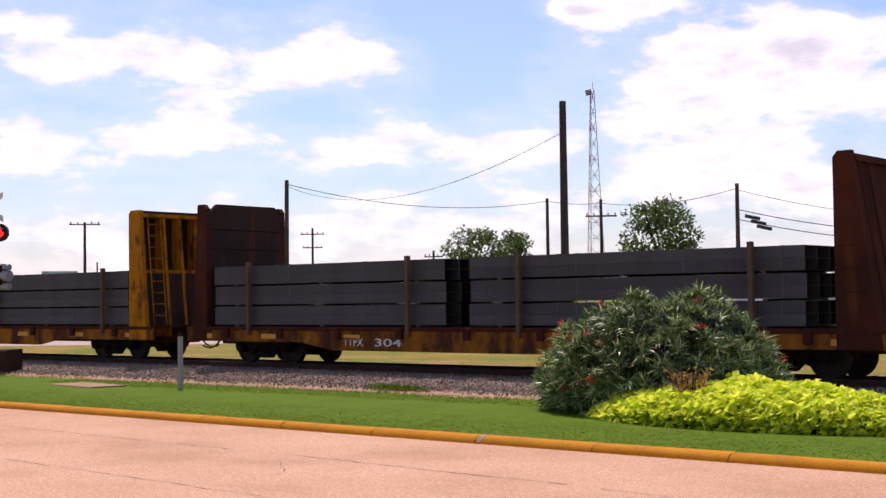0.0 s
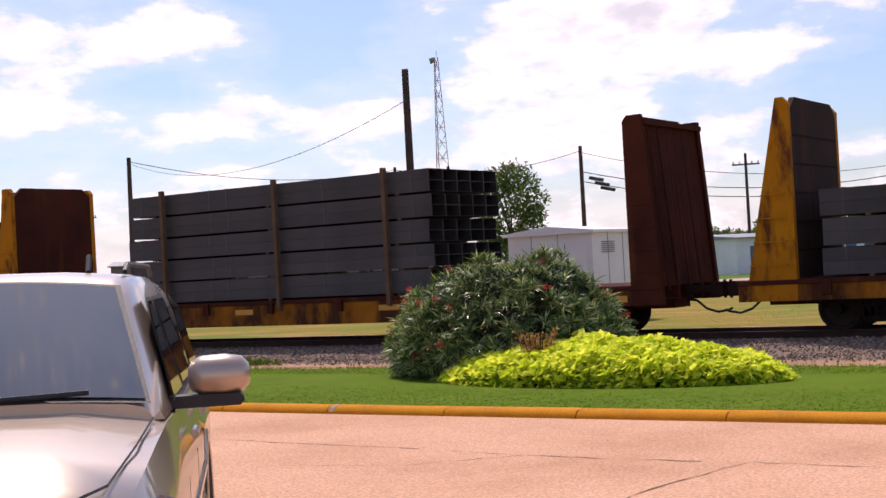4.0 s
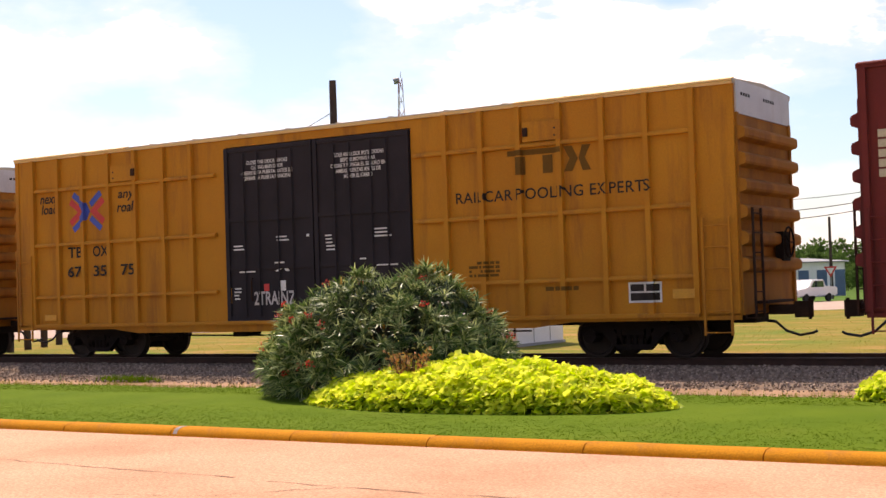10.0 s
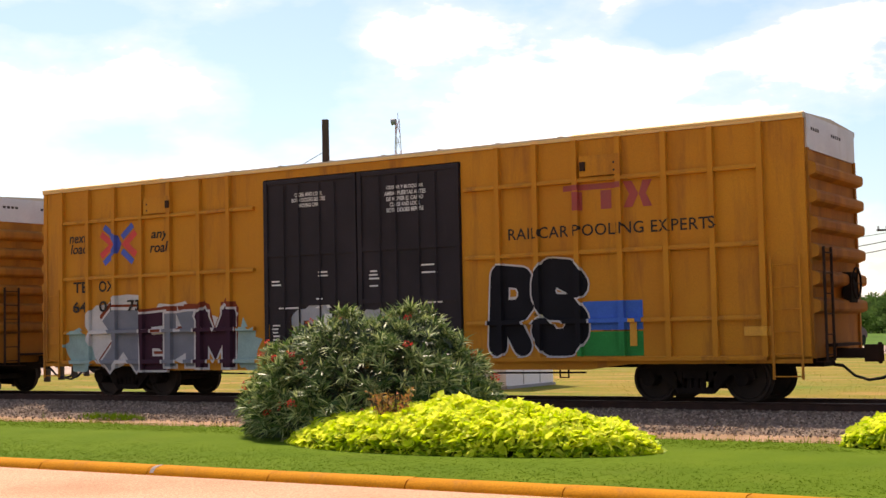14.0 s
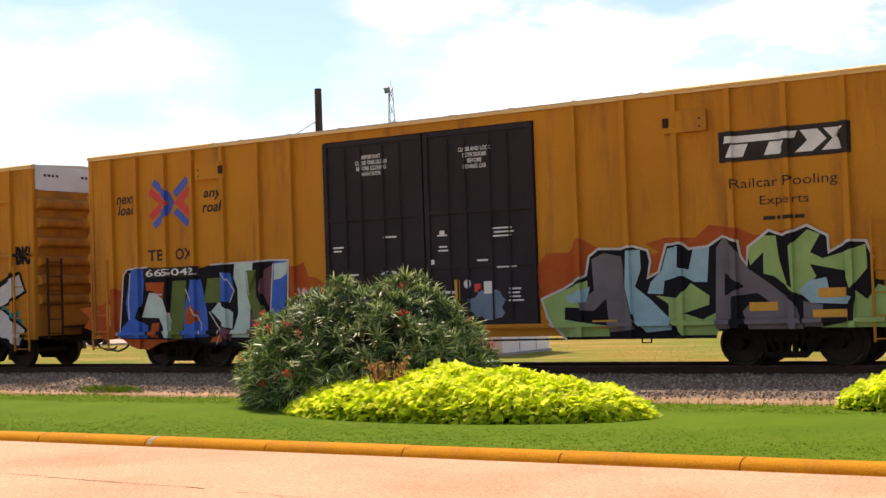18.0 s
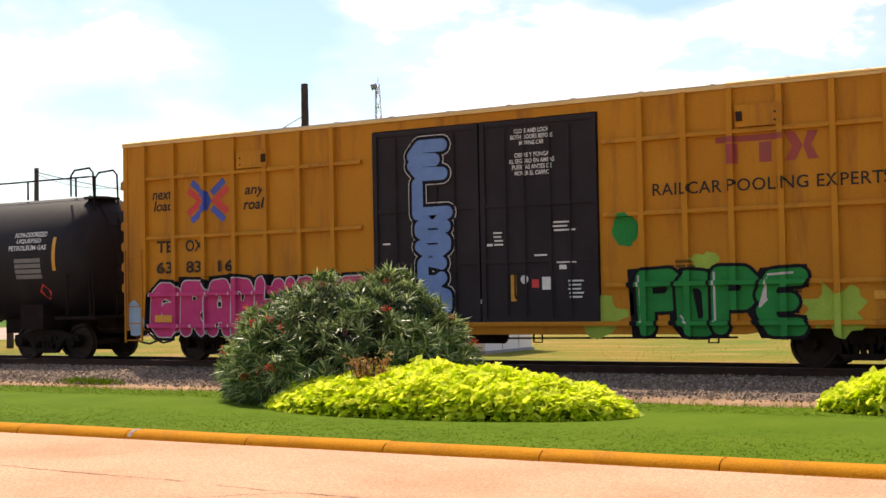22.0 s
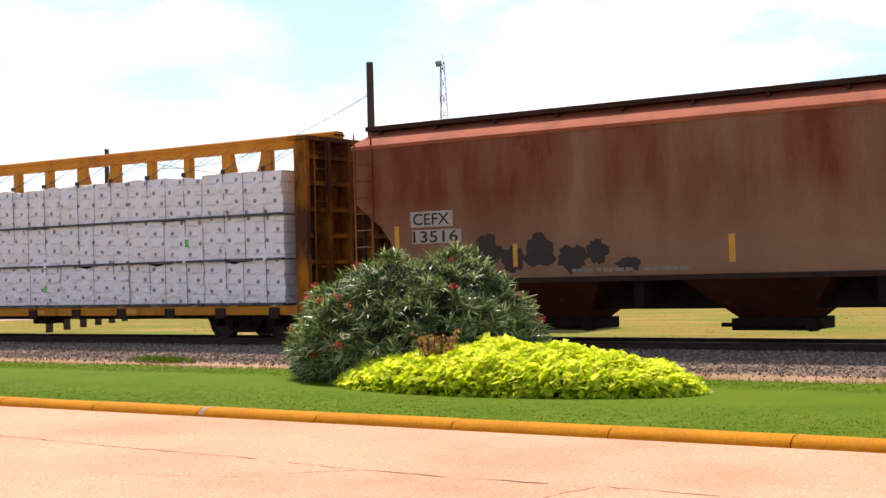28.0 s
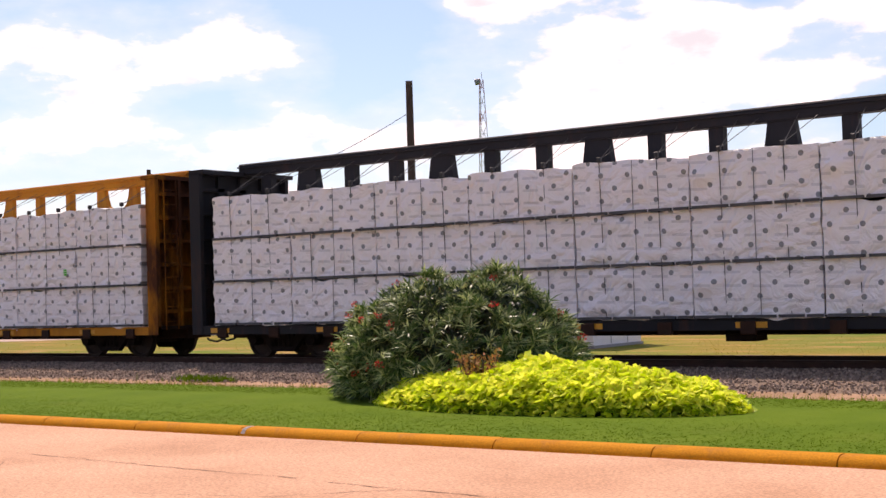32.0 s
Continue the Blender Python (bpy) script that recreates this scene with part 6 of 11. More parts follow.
mural("graffiti_cloud", b6, [poly((0.18, 0.76), (0.26, 1.09), (0.76, 1.35), (0.79, 1.57), (1.31, 1.77), (1.15, 1.51), (0.86, 0.73)), poly((3.18, 2.33), (3.38, 2.53), (3.63, 2.68), (3.67, 2.90), (3.88, 2.92), (3.90, 2.71), (4.03, 2.58), (4.34, 2.51), (4.39, 2.44), (3.59, 2.36)), poly((6.40, 1.69), (6.59, 1.52), (6.88, 1.42), (6.86, 0.85), (6.66, 0.85), (6.46, 1.19))], S_DEEP, 0.026, RIBS_A, ROWS, "teal bubble cloud behind the letters")
mural("graffiti_dot", b6, [blob(0.41, 0.98, 0.07, 0.07, 0), blob(0.63, 1.17, 0.07, 0.07, 1), blob(0.56, 0.87, 0.07, 0.07, 2), blob(0.94, 1.51, 0.07, 0.07, 3), blob(1.06, 1.35, 0.07, 0.07, 4), blob(0.81, 1.03, 0.07, 0.07, 5), blob(3.38, 2.43, 0.07, 0.07, 6), blob(3.55, 2.55, 0.07, 0.07, 7), blob(3.71, 2.67, 0.07, 0.07, 8), blob(3.73, 2.47, 0.07, 0.07, 9), blob(3.92, 2.56, 0.07, 0.07, 10), blob(4.10, 2.47, 0.07, 0.07, 11), blob(3.77, 2.85, 0.07, 0.07, 12), blob(6.53, 1.38, 0.07, 0.07, 13), blob(6.67, 1.28, 0.07, 0.07, 14), blob(6.78, 1.13, 0.07, 0.07, 15), blob(6.62, 1.06, 0.07, 0.07, 16), blob(6.81, 1.32, 0.07, 0.07, 17), blob(6.73, 0.94, 0.07, 0.07, 18)], S_SKY, 0.028, RIBS_A, ROWS)
mural("lettering", b6, [words("67", 1.93, 2.34, 2.02, 2.24, 0.01), words("18", 2.84, 3.25, 2.01, 2.26, 0.01), words("13", 3.74, 4.12, 2.01, 2.24, 0.01)], M["ink"], 0.046, RIBS_A, ROWS)
mural("graffiti_cloud", b6, [poly((13.90, 2.52), (14.31, 2.74), (14.37, 3.02), (14.46, 2.74), (14.64, 2.53), (15.33, 2.41), (14.99, 2.25), (14.81, 1.80), (14.84, 1.24), (14.53, 1.25), (14.40, 1.82), (14.11, 2.39)), poly((11.32, 0.58), (11.80, 1.16), (11.92, 1.32), (11.97, 0.57))], S_DEEP, 0.02, RIBS_A, ROWS, "teal bubble cloud behind the letters")
mural("graffiti_tag", b6, [words("BKS", 18.09, 18.74, 2.56, 3.02, 0.06)], S_BLACK, 0.004, RIBS_A, ROWS)
paint("graffiti_cloud", b6, [blob(16.0, 1.4, 0.8, 1.2, 8), blob(17.8, 1.1, 1.0, 0.8, 9)], S_DEEP, GY - 0.001, s6, ROWS)
graffito(b6, "EROK", [(12.25, 13.25), (13.42, 14.75), (15.0, 16.32), (16.55, 18.35)], 0.62, 2.32, [S_WHITE], S_BLACK, RIBS_A, ROWS, 0.27, 0.07, shadow=S_BLACK, drop=(-0.26, -0.02), wild=0.06, seed=33, label="white block graffiti letters with black shadows")
paint("graffiti_tag", b6, [words("BKS", 0.98, 1.66, 2.33, 2.68, 0.05), words("AKY", 12.0, 12.7, 2.35, 2.65, 0.03)], S_BLACK, GY - 0.006, s6, ROWS)
reflectors(b6, RIBS_A, ROWS, [(0.95, 1.1, 0.4, 0.15), (2.85, 1.05, 0.12, 0.4), (6.3, 1.1, 0.14, 0.5), (17.0, 1.3, 0.4, 0.15), (12.4, 1.0, 0.12, 0.4)])

b7 = lettered_boxcar(BOX_A, U1 - 6 * PITCH - 0.06, "yellow ribbed boxcar with pink, green and blue graffiti")
usual_lettering(b7, RIBS_A, ROWS, "638316", M["red"], shift=-0.83)
door_text(b7, None, R4, 4.45, 4.52, seed=71, xr=10.55)
graffito(b7, "GRAPHIKS", [(0.8, 1.75), (1.7, 2.5), (2.45, 3.2), (3.15, 3.8), (3.8, 4.6), (4.6, 5.0), (5.0, 5.9), (5.85, 6.95)], 0.58, 1.80, [S_PINK], S_WHITE, RIBS_A, ROWS, 0.20, 0.028, shadow=S_BLACK, drop=(0.13, 0.03), glow=S_BLACK, halo=0.09, wild=0.06, soft=True, seed=41, label="pink graffiti letters edged in white")
paint("graffiti_patch", b7, [blob(0.35, 1.0, 0.7, 0.7, 4)], S_SKY, GY - 0.001, s6, ROWS)
graffito(b7, "POPE", [(12.6, 13.55), (13.35, 14.15), (14.0, 14.9), (14.8, 15.7)], 0.60, 1.78, [S_GREEN], S_BLACK, RIBS_A, ROWS, 0.195, 0.06, shadow=S_BLACK, drop=(-0.10, 0.0), shine=S_WHITE, wild=0.05, soft=True, seed=44, label="green graffiti letters with white highlights")
paint("graffiti_cloud", b7, [blob(11.9, 0.95, 0.9, 0.7, 2), blob(16.2, 1.05, 1.0, 0.8, 3, rough=0.4), blob(13.9, 1.9, 0.5, 0.3, 5)], S_LIME, GY - 0.001, s6, ROWS)
paint("graffiti_patch", b7, [blob(12.4, 2.52, 0.5, 0.62, 6, rough=0.1)], S_GREEN, GY - 0.001, s6, ROWS)
cornflower = spray("cornflower", (0.16, 0.26, 0.50))
for ch, xa, xb, za, zb in (("E", 7.75, 8.75, 3.62, 4.5), ("L", 7.85, 8.85, 2.85, 3.75), ("S", 7.9, 8.8, 2.1, 3.0), ("C", 7.95, 8.7, 1.5, 2.25), ("O", 7.8, 8.8, 0.95, 1.6)):
    k = 0.16
    pts_ = [([(xa + k + int(c[0]) / 4 * (xb - xa - 2 * k), za + k + int(c[1]) / 6 * (zb - za - 2 * k)) for c in t.split()], k) for t in ROUND[ch].split("|")]
    for nm, grow, mt, yy in (("graffiti_glow", 0.085, S_WHITE, 0.036), ("graffiti_outline", 0.065, S_BLACK, 0.040), ("graffiti", 0.0, cornflower, 0.044)):
        stacked(nm, b7, [b for q, k_ in pts_ for b in drawn(q, k_ * 0.8 + grow, True, 0)], mt, DY - yy, [], [])
reflectors(b7, RIBS_A, ROWS, [(0.95, 0.9, 0.6, 0.16), (16.8, 1.2, 0.4, 0.14)])
paint("graffiti_tag", b7, bars(18.0, 18.65, 2.5, 3.5, 5, 8), S_WHITE, GY - 0.022)

bm = B()
bx(bm, LONG + 0.030, LONG + 0.032, 0, 0.09, 4.72, 4.78)
BAND_BAR = mesh_of(bm, M["ink"], "band_print")
for car in (bn, b1, b2, b3, b4, b5, b6, b7):
    for i in range(9):
        share("band_print", BAND_BAR, car, pose(0, -1.25 + i * 0.13 + (0.7 if i > 3 else 0), 0), "small unreadable print")

M["lining"] = mat("rusty_plank_lining", (0.052, 0.028, 0.022), (0.035, 0.022, 0.019), 1.0, 0.85, stain=(0.13, 0.045, 0.018), stain_amt=0.8, stretch=(2.2, 2.2, 0.2), stain_scale=1.1, cut=0.55)

# ---- bulkhead flatcars with steel tubes ----


def flatcar(u0, u1, label, left_kind, right_kind, mark, shapes=((0.05, 0.42, 0.76), (0.25, 0.58, 1.08)), gear=2.6, strips=(0.5, 3.1, 6.2)):
    """shapes: for each end the foot, the top and the inner face of the bulkhead, from the end."""
    n = u1 - u0
    car = car_root("flatcar", u0, label)
    y0 = SIDE
    bm = B()
    prism(bm, [(0.0, 0.62), (4.6, 0.62), (5.8, 0.42), (n - 5.8, 0.42), (n - 4.6, 0.62), (n, 0.62), (n, 0.98), (0.0, 0.98)], "y", y0 + 0.02, y0 + 0.10)
    part("side_sill", bm, M["yellow_dull"], car, "yellow side sill streaked with rust")
    bm = B()
    prism(bm, [(0.0, 0.62), (4.6, 0.62), (5.8, 0.42), (n - 5.8, 0.42), (n - 4.6, 0.62), (n, 0.62), (n, 0.98), (0.0, 0.98)], "y", 1.47, 1.55)
    part("side_sill", bm, M["yellow_dull"], car)
    bm = B()
    bx(bm, 0, n, y0 + 0.02, 1.55, 0.98, 1.03)
    bx(bm, 0.2, n - 0.2, -0.4, 0.4, 0.5, 0.98)
    part("deck", bm, M["rust"], car, "rusty steel deck")
    bm = B()
    cbox(bm, 0.0, n, y0 - 0.02, y0 + 0.02, 0.93, 1.02, 0.01)
    part("deck_edge", bm, M["rust"], car)
    for i in range(9):
        bm = B()
        x = 1.75 + i * (n - 3.5) / 8
        cbox(bm, x - 0.09, x + 0.09, y0 - 0.09, y0 - 0.02, 0.72, 1.0, 0.015)
        part("stake_pocket", bm, M["rust"], car)
    for k, kind in ((0, left_kind), (1, right_kind)):
        sx = (lambda x: x) if k == 0 else (lambda x: n - x)
        col = M["bulk_yellow"] if kind == "yellow" else M["rust"]
        out_, top, inner = shapes[k]
        bm = B()
        prism(bm, [(-1.43, 1.03), (1.32, 1.03), (1.32, 4.26), (1.05, 4.50), (-1.15, 4.50), (-1.43, 4.26)], "x", sx(inner - 0.10), sx(inner))
        bulk = part("bulkhead", bm, M["rust"] if u0 < 40 else M["lining"], car, "tall tapered bulkhead" + (" in worn yellow" if kind == "yellow" else " brown with rust"))
        for y in (y0, 1.32):
            bm = B()
            prism(bm, [(sx(out_), 0.62), (sx(inner), 0.62), (sx(inner), 4.36), (sx(inner - 0.1), 4.48), (sx(top), 4.48)], "y", y, y + 0.14)
            part("bulkhead_side", bm, col if y < 0 or kind == "yellow" else M["rust"], bulk)
        bm = B()
        for z in (1.55, 2.1, 2.65, 3.2, 3.75) if u0 > 40 else ():
            bx(bm, min(sx(inner), sx(inner + 0.012)), max(sx(inner), sx(inner + 0.012)), -1.38, 1.28, z, z + 0.035)
        if u0 > 40:
            part("plank_joint", bm, M["grime"], bulk)
        bm = B()
        for y in (-0.62, 0.0, 0.62):
            prism(bm, [(sx(out_ + 0.05), 0.7), (sx(inner - 0.1), 0.7), (sx(inner - 0.1), 4.3), (sx(top + 0.05), 4.3)], "y", y - 0.05, y + 0.05)
        for z in (2.6, 4.28):
            bx(bm, min(sx(top - 0.05), sx(inner - 0.1)), max(sx(top - 0.05), sx(inner - 0.1)), -1.45, 1.45, z, z + 0.1)
        part("bulkhead_frame", bm, col, bulk)
        # outer sheeting: whole height on the brown ends, lower half on the yellow ones
        lo, hi = 0.98, (4.38 if kind != "yellow" else 2.6)
        for j in range(7):
            ya = -1.41 + j * 0.39
            bm = B()
            xa, xb = (out_ + (top - out_) * (z - 0.62) / 3.78 + 0.06 for z in (lo, hi))
            prism(bm, [(sx(xa), lo), (sx(xa + 0.05), lo), (sx(xb + 0.05), hi), (sx(xb), hi)], "y", ya, ya + 0.375)
            part("plank", bm, M["rust"] if kind != "yellow" else M["lining"], bulk)
        bm = B()
        for yy in (-1.28, -0.82):
            tube(bm, [(sx(out_ - 0.02), yy, 0.9), (sx(top - 0.02), yy, 4.3)], 0.02)
        for i in range(10):
            z = 1.0 + i * 0.34
            xx = sx(out_ - 0.02 + (top - out_) * (z - 0.9) / 3.4)
            cy(bm, (xx, -1.28, z), (xx, -0.82, z), 0.014, 6)
        part("ladder", bm, col, bulk)
        bm = B()
        for i in range(4):
            z = 1.3 + i * 0.45
            xx0 = sx(out_ + (top - out_) * (z - 0.6) / 3.7)
            tube(bm, [(xx0, y0 - 0.01, z), (xx0, y0 - 0.08, z), (sx(inner - 0.15), y0 - 0.08, z), (sx(inner - 0.15), y0 - 0.01, z)], 0.014)
        part("grab_iron", bm, col, bulk)
    for x in (*strips, n - 7.0, n - 4.0, n - 1.3):
        paint("sill_reflector", car, [rect(x, x + 0.58, 0.70, 0.83)], M["reflect"], y0 + 0.012, label="yellow reflector strip")
    if mark:
        paint("sill_lettering", car, [words(s, a, b, 0.54, 0.74, 0.01) if u0 > 40 else words(s, a, b, 0.60, 0.78, 0.02) for s, a, b in mark], M["white"], y0 + 0.012, label="white stencilled car lettering")
    running_gear(car, n, gear, n - 2.6)
    return car


F1, F2, F3 = (82.65, 103.3), (60.30, 81.05), (38.25, 58.65)
flatcar(*F1, "rusty brown bulkhead flatcar loaded with steel tubes", "rust", "rust", [("TTPX", 6.2, 6.9), ("304", 7.3, 8.2)], ((0.23, 0.50, 0.86), (0.25, 0.80, 1.18)))
flatcar(*F2, "worn yellow bulkhead flatcar loaded with steel tubes", "yellow", "yellow", [("TTPX", 5.35, 6.1), ("304415", 6.3, 7.2)], ((0.15, 0.94, 1.18), (0.25, 0.58, 1.08)))
flatcar(*F3, "rust-stained bulkhead flatcar carrying one stack of tubes", "yellow", "rust", [("TTPX", 4.50, 5.28), ("2161", 6.2, 6.95)], ((-0.06, 0.42, 0.76), (-0.08, 0.22, 0.62)), 3.0, (3.25, 5.48, 9.0))
LOADS = []


def tube_mesh(length, a=0.232):
    bm = B()
    t = 0.007
    o, i = [(0, 0), (a, 0), (a, a), (0, a)], [(t, t), (a - t, t), (a - t, a - t), (t, a - t)]
    rings = [[bm.verts.new((x, p[0], p[1])) for p in prof] for x, prof in ((0, o), (0, i), (length, o), (length, i))]
    for k in range(4):
        j = (k + 1) % 4
        bm.faces.new((rings[0][k], rings[0][j], rings[2][j], rings[2][k]))
        bm.faces.new((rings[1][j], rings[1][k], rings[3][k], rings[3][j]))
        bm.faces.new((rings[0][j], rings[0][k], rings[1][k], rings[1][j]))
        bm.faces.new((rings[2][k], rings[2][j], rings[3][j], rings[3][k]))
    return mesh_of(bm, M["steel"], "tube")


TUBES = {}


def tube_stack(u0, u1, z, layers, height):
    length = u1 - u0
    for i in range(layers):
        dx = random.Random(i * 7 + int(u0)).uniform(-0.12, 0.12) if layers > 3 else random.Random(i + int(u0)).uniform(-0.04, 0.04)
        z0 = z + i * height
        th = (height - 0.05) / 2
        ob = root("steel_tube_bundle", pose(u0 + dx - 10 * SPEED, MIDDLE, z0), "strapped bundle of dark grey square steel tubes on a flatcar", "steel tubes", "tube bundles on the flatcars")
        LOADS.append((ob, u0 + dx, z0))
        key = (round(length, 2), round(th, 3))
        if key not in TUBES:
            TUBES[key] = tube_mesh(length, th)
        ny = 5
        for j in range(ny):
            for k in range(2):
                y = -1.45 + j * (2.9 / ny)
                share("tube", TUBES[key], ob, Matrix.Translation((0, y, 0.045 + k * th)) @ Matrix.Diagonal((1, (2.9 / ny - 0.006) / th, 0.985, 1)))
        for x in (0.9, length / 2, length - 0.9):
            bm = B()
            bx(bm, x - 0.05, x + 0.05, -1.46, 1.46, 0.0, 0.043)
            part("dunnage", bm, M["wood"], ob, "wooden spacer")
        for x in (0.45, length * 0.3, length * 0.36, length * 0.68, length - 0.5):
            bm = B()
            bx(bm, x - 0.022, x + 0.022, -1.456, -1.451, 0.06, height)
            bx(bm, x - 0.022, x + 0.022, -1.456, 1.45, height - 0.006, height)
            part("strap", bm, M["tarp"], ob, "black steel strap")
    for x in (1.55, length - 1.1) if layers == 3 else (1.3, length / 2 + 0.3, length - 1.2):
        bm = B()
        cbox(bm, -0.05, 0.05, -0.06, 0.06, 0.0, layers * height + 0.32, 0.01)
        zb = 0.9
        ob = whole("stake", bm, M["wood"], "weathered wooden stake beside the steel tubes", "stake", "stakes of the flatcars", m=pose(u0 + x - 10 * SPEED, MIDDLE + SIDE - 0.06 + 0.0, zb - 0.1))
        LOADS.append((ob, u0 + x, zb - 0.1, MIDDLE + SIDE - 0.02))


tube_stack(83.75, 92.2, 1.03, 3, 0.555)
tube_stack(92.95, 101.45, 1.03, 3, 0.555)
tube_stack(61.95, 70.4, 1.03, 3, 0.555)
tube_stack(71.2, 79.8, 1.03, 3, 0.555)
tube_stack(43.65, 53.2, 1.03, 5, 0.565)

S_PALE = spray("pale_blue", (0.23, 0.26, 0.30))

# ---- covered coil car ----


def coil_car(u0, n):
    car = car_root("coil_car", u0 - 0.35, "covered steel coil car with two cream hoods streaked by rust")
    n = n + 0.7
    bm = B()
    belly = [(0.85, 0.70), (0.50, 0.73), (0.30, 0.79), (0.16, 0.88), (0.07, 1.0), (0.02, 1.15), (0.0, 1.32), (0.02, 1.46), (0.08, 1.58), (0.2, 1.66)]
    prism(bm, [(SIDE + d, z) for d, z in belly] + [(1.57 - d, z) for d, z in belly[::-1]], "x", 0.35, n - 0.35)
    part("trough", bm, M["trough"], car, "grey trough body with small drain pockets", 30)
    bm = B()
    prism(bm, [(-0.14, 1.15), (0.14, 1.15), (0.07, 1.02), (-0.07, 1.02)], "y", SIDE - 0.06, SIDE + 0.12)
    pocket = mesh_of(bm, M["grime"], "drain_pocket")
    for i in range(17):
        share("drain_pocket", pocket, car, pose(0.9 + i * (n - 1.8) / 16, 0, 0))
    bm = B()
    bx(bm, 0.0, n, -0.4, 0.4, 0.6, 1.0)
    bx(bm, 0.0, 0.6, -1.4, 1.4, 0.85, 1.0)
    bx(bm, n - 0.6, n, -1.4, 1.4, 0.85, 1.0)
    part("end_platform", bm, M["iron"], car)
    for k, (a, b) in enumerate(((0.35, n / 2 - 0.06), (n / 2 + 0.06, n - 0.35))):
        prof = [(SIDE + 0.03, 1.66), (SIDE + 0.03, 2.50)]
        for i in range(1, 16):
            t = math.pi * (1 - i / 16)
            prof.append(((1.54 if t > 1.6 else 1.28) * math.cos(t), 2.50 + 1.05 * math.sin(t)))
        prof += [(1.28, 2.50), (1.28, 1.66)]
        bm = B()
        prism(bm, prof, "x", a, b)
        hood = part("hood", bm, M["cream"], car, "rounded cream hood with rust stains", 28)
        bm = B()
        bx(bm, a, b, SIDE - 0.012, SIDE + 0.03, 2.49, 2.53)
        part("hood_flange", bm, M["cream"], hood)
        bm = B()
        bx(bm, a, b, SIDE - 0.012, SIDE + 0.04, 1.59, 1.70)
        part("hood_flange", bm, M["rust"], hood, "dark rusty lower flange")
        # darker slab paints shade onto the hood's upright side, with rust on it
        bm = B()
        bx(bm, a + 0.06, b - 0.06, SIDE + 0.008, SIDE + 0.03, 1.70, 2.46)
        part("side_panel", bm, M["hood_side"], hood, "rust-washed side panel, coloured darker for the shade it stands in")
        for e, w in ((a + 0.05, 0.07), (b - 0.05, 0.07)) if k else ((a + 0.05, 0.07), (b - 0.12, 0.15)):
            bm = B()
            prism(bm, [(y * 1.014, 1.66 + (z - 1.66) * 1.016) for y, z in prof], "x", e - w, e + w)
            part("hood_rim", bm, M["hood_side"], hood, "rusty rim band", 28)
        for x in (a + 1.25, a + 6.05):
            bm = B()
            # flat post on the near side, leaning back, with a brace and a bar across to the far post
            prism(bm, [(x - 0.05, 2.20), (x + 0.07, 2.20), (x - 0.07, 3.74), (x - 0.18, 3.74)], "y", SIDE + 0.0, SIDE + 0.10)
            tube(bm, [(x + 0.10, SIDE + 0.08, 2.45), (x + 0.08, SIDE + 0.20, 2.95), (x - 0.02, SIDE + 0.30, 3.42)], 0.035, 6)
            part("hood_guide", bm, M["iron"], hood, "slanted stacking guide")
            bm = B()
            tube(bm, [(x - 0.10, SIDE + 0.1, 3.50), (x + 0.1, -0.9, 3.55), (x + 0.2, 0.4, 3.62), (x + 0.1, 1.4, 3.5)], 0.03, 6)
            part("guide_bar", bm, M["iron"], hood)
            bm = B()
            prism(bm, [(x - 0.05, 2.20), (x + 0.07, 2.20), (x - 0.0, 3.8), (x - 0.10, 3.8)], "y", 1.45, 1.55)
            part("hood_guide", bm, M["iron"], hood)
        bm = B()
        xm = a + 3.6
        cbox(bm, xm - 1.28, xm + 1.28, -0.35, 0.35, 3.54, 3.61, 0.01)
        part("lift_plate", bm, M["iron"], hood)
        for x in (xm - 0.48, xm + 0.42):
            bm = B()
            arch = [(-0.34, 3.60)] + [(0.34 * math.cos(t), 3.92 + 0.24 * math.sin(t)) for t in [math.pi * (1 - i / 8) for i in range(9)]] + [(0.34, 3.60)]
            tube(bm, [(x, y, z) for y, z in arch], 0.04, 6)
            part("bracket_end", bm, M["iron"], hood)
        bm = B()
        cy(bm, (xm - 0.46, 0.0, 4.04), (xm + 0.40, 0.0, 4.04), 0.125, 16)
        part("lifting_roller", bm, M["cream"], hood, "rust-peeled lifting roller between two brackets", 40)
        yy = SIDE + 0.0
        paint("hood_lettering", hood, [words("PROTECT II", a + 4.2, a + 6.55, 1.97, 2.16, 0.01)], S_PALE, yy, label="pale blue hood lettering")
        paint("hood_frame", hood, [rect(a + 4.05, a + 6.8, 2.29, 2.32), rect(a + 4.05, a + 4.08, 1.78, 2.32), rect(a + 6.77, a + 6.8, 1.78, 2.32), rect(a + 3.0, a + 4.05, 1.78, 1.81)], M["rust"], yy)
        paint("owner_mark", hood, [rect(a + 0.45, a + 1.35, 1.97 + 0.05 * i, 2.0 + 0.05 * i) for i in range(5)] + [poly((a + 1.38, 1.97), (a + 1.5, 1.97), (a + 1.6, 2.12), (a + 1.64, 1.97), (a + 1.78, 1.97), (a + 1.84, 2.2), (a + 1.70, 2.2), (a + 1.66, 2.06), (a + 1.6, 2.2), (a + 1.46, 2.2)), rect(a + 1.84, a + 2.15, 1.97, 2.03), rect(a + 1.9, a + 2.2, 2.06, 2.11), rect(a + 1.92, a + 2.25, 2.14, 2.2)], M["ink"], yy, label="dark stripes and blocks of the owner's mark")
    for x, z in ((0.6, 1.33), (3.1, 0.87), (6.0, 0.87), (9.15, 0.86), (12.6, 0.95), (14.1, 1.33)):
        bm = B()
        bx(bm, x, x + 0.5, SIDE - 0.004, SIDE + 0.17, z, z + 0.16)
        part("side_reflector", bm, M["reflect"], car)
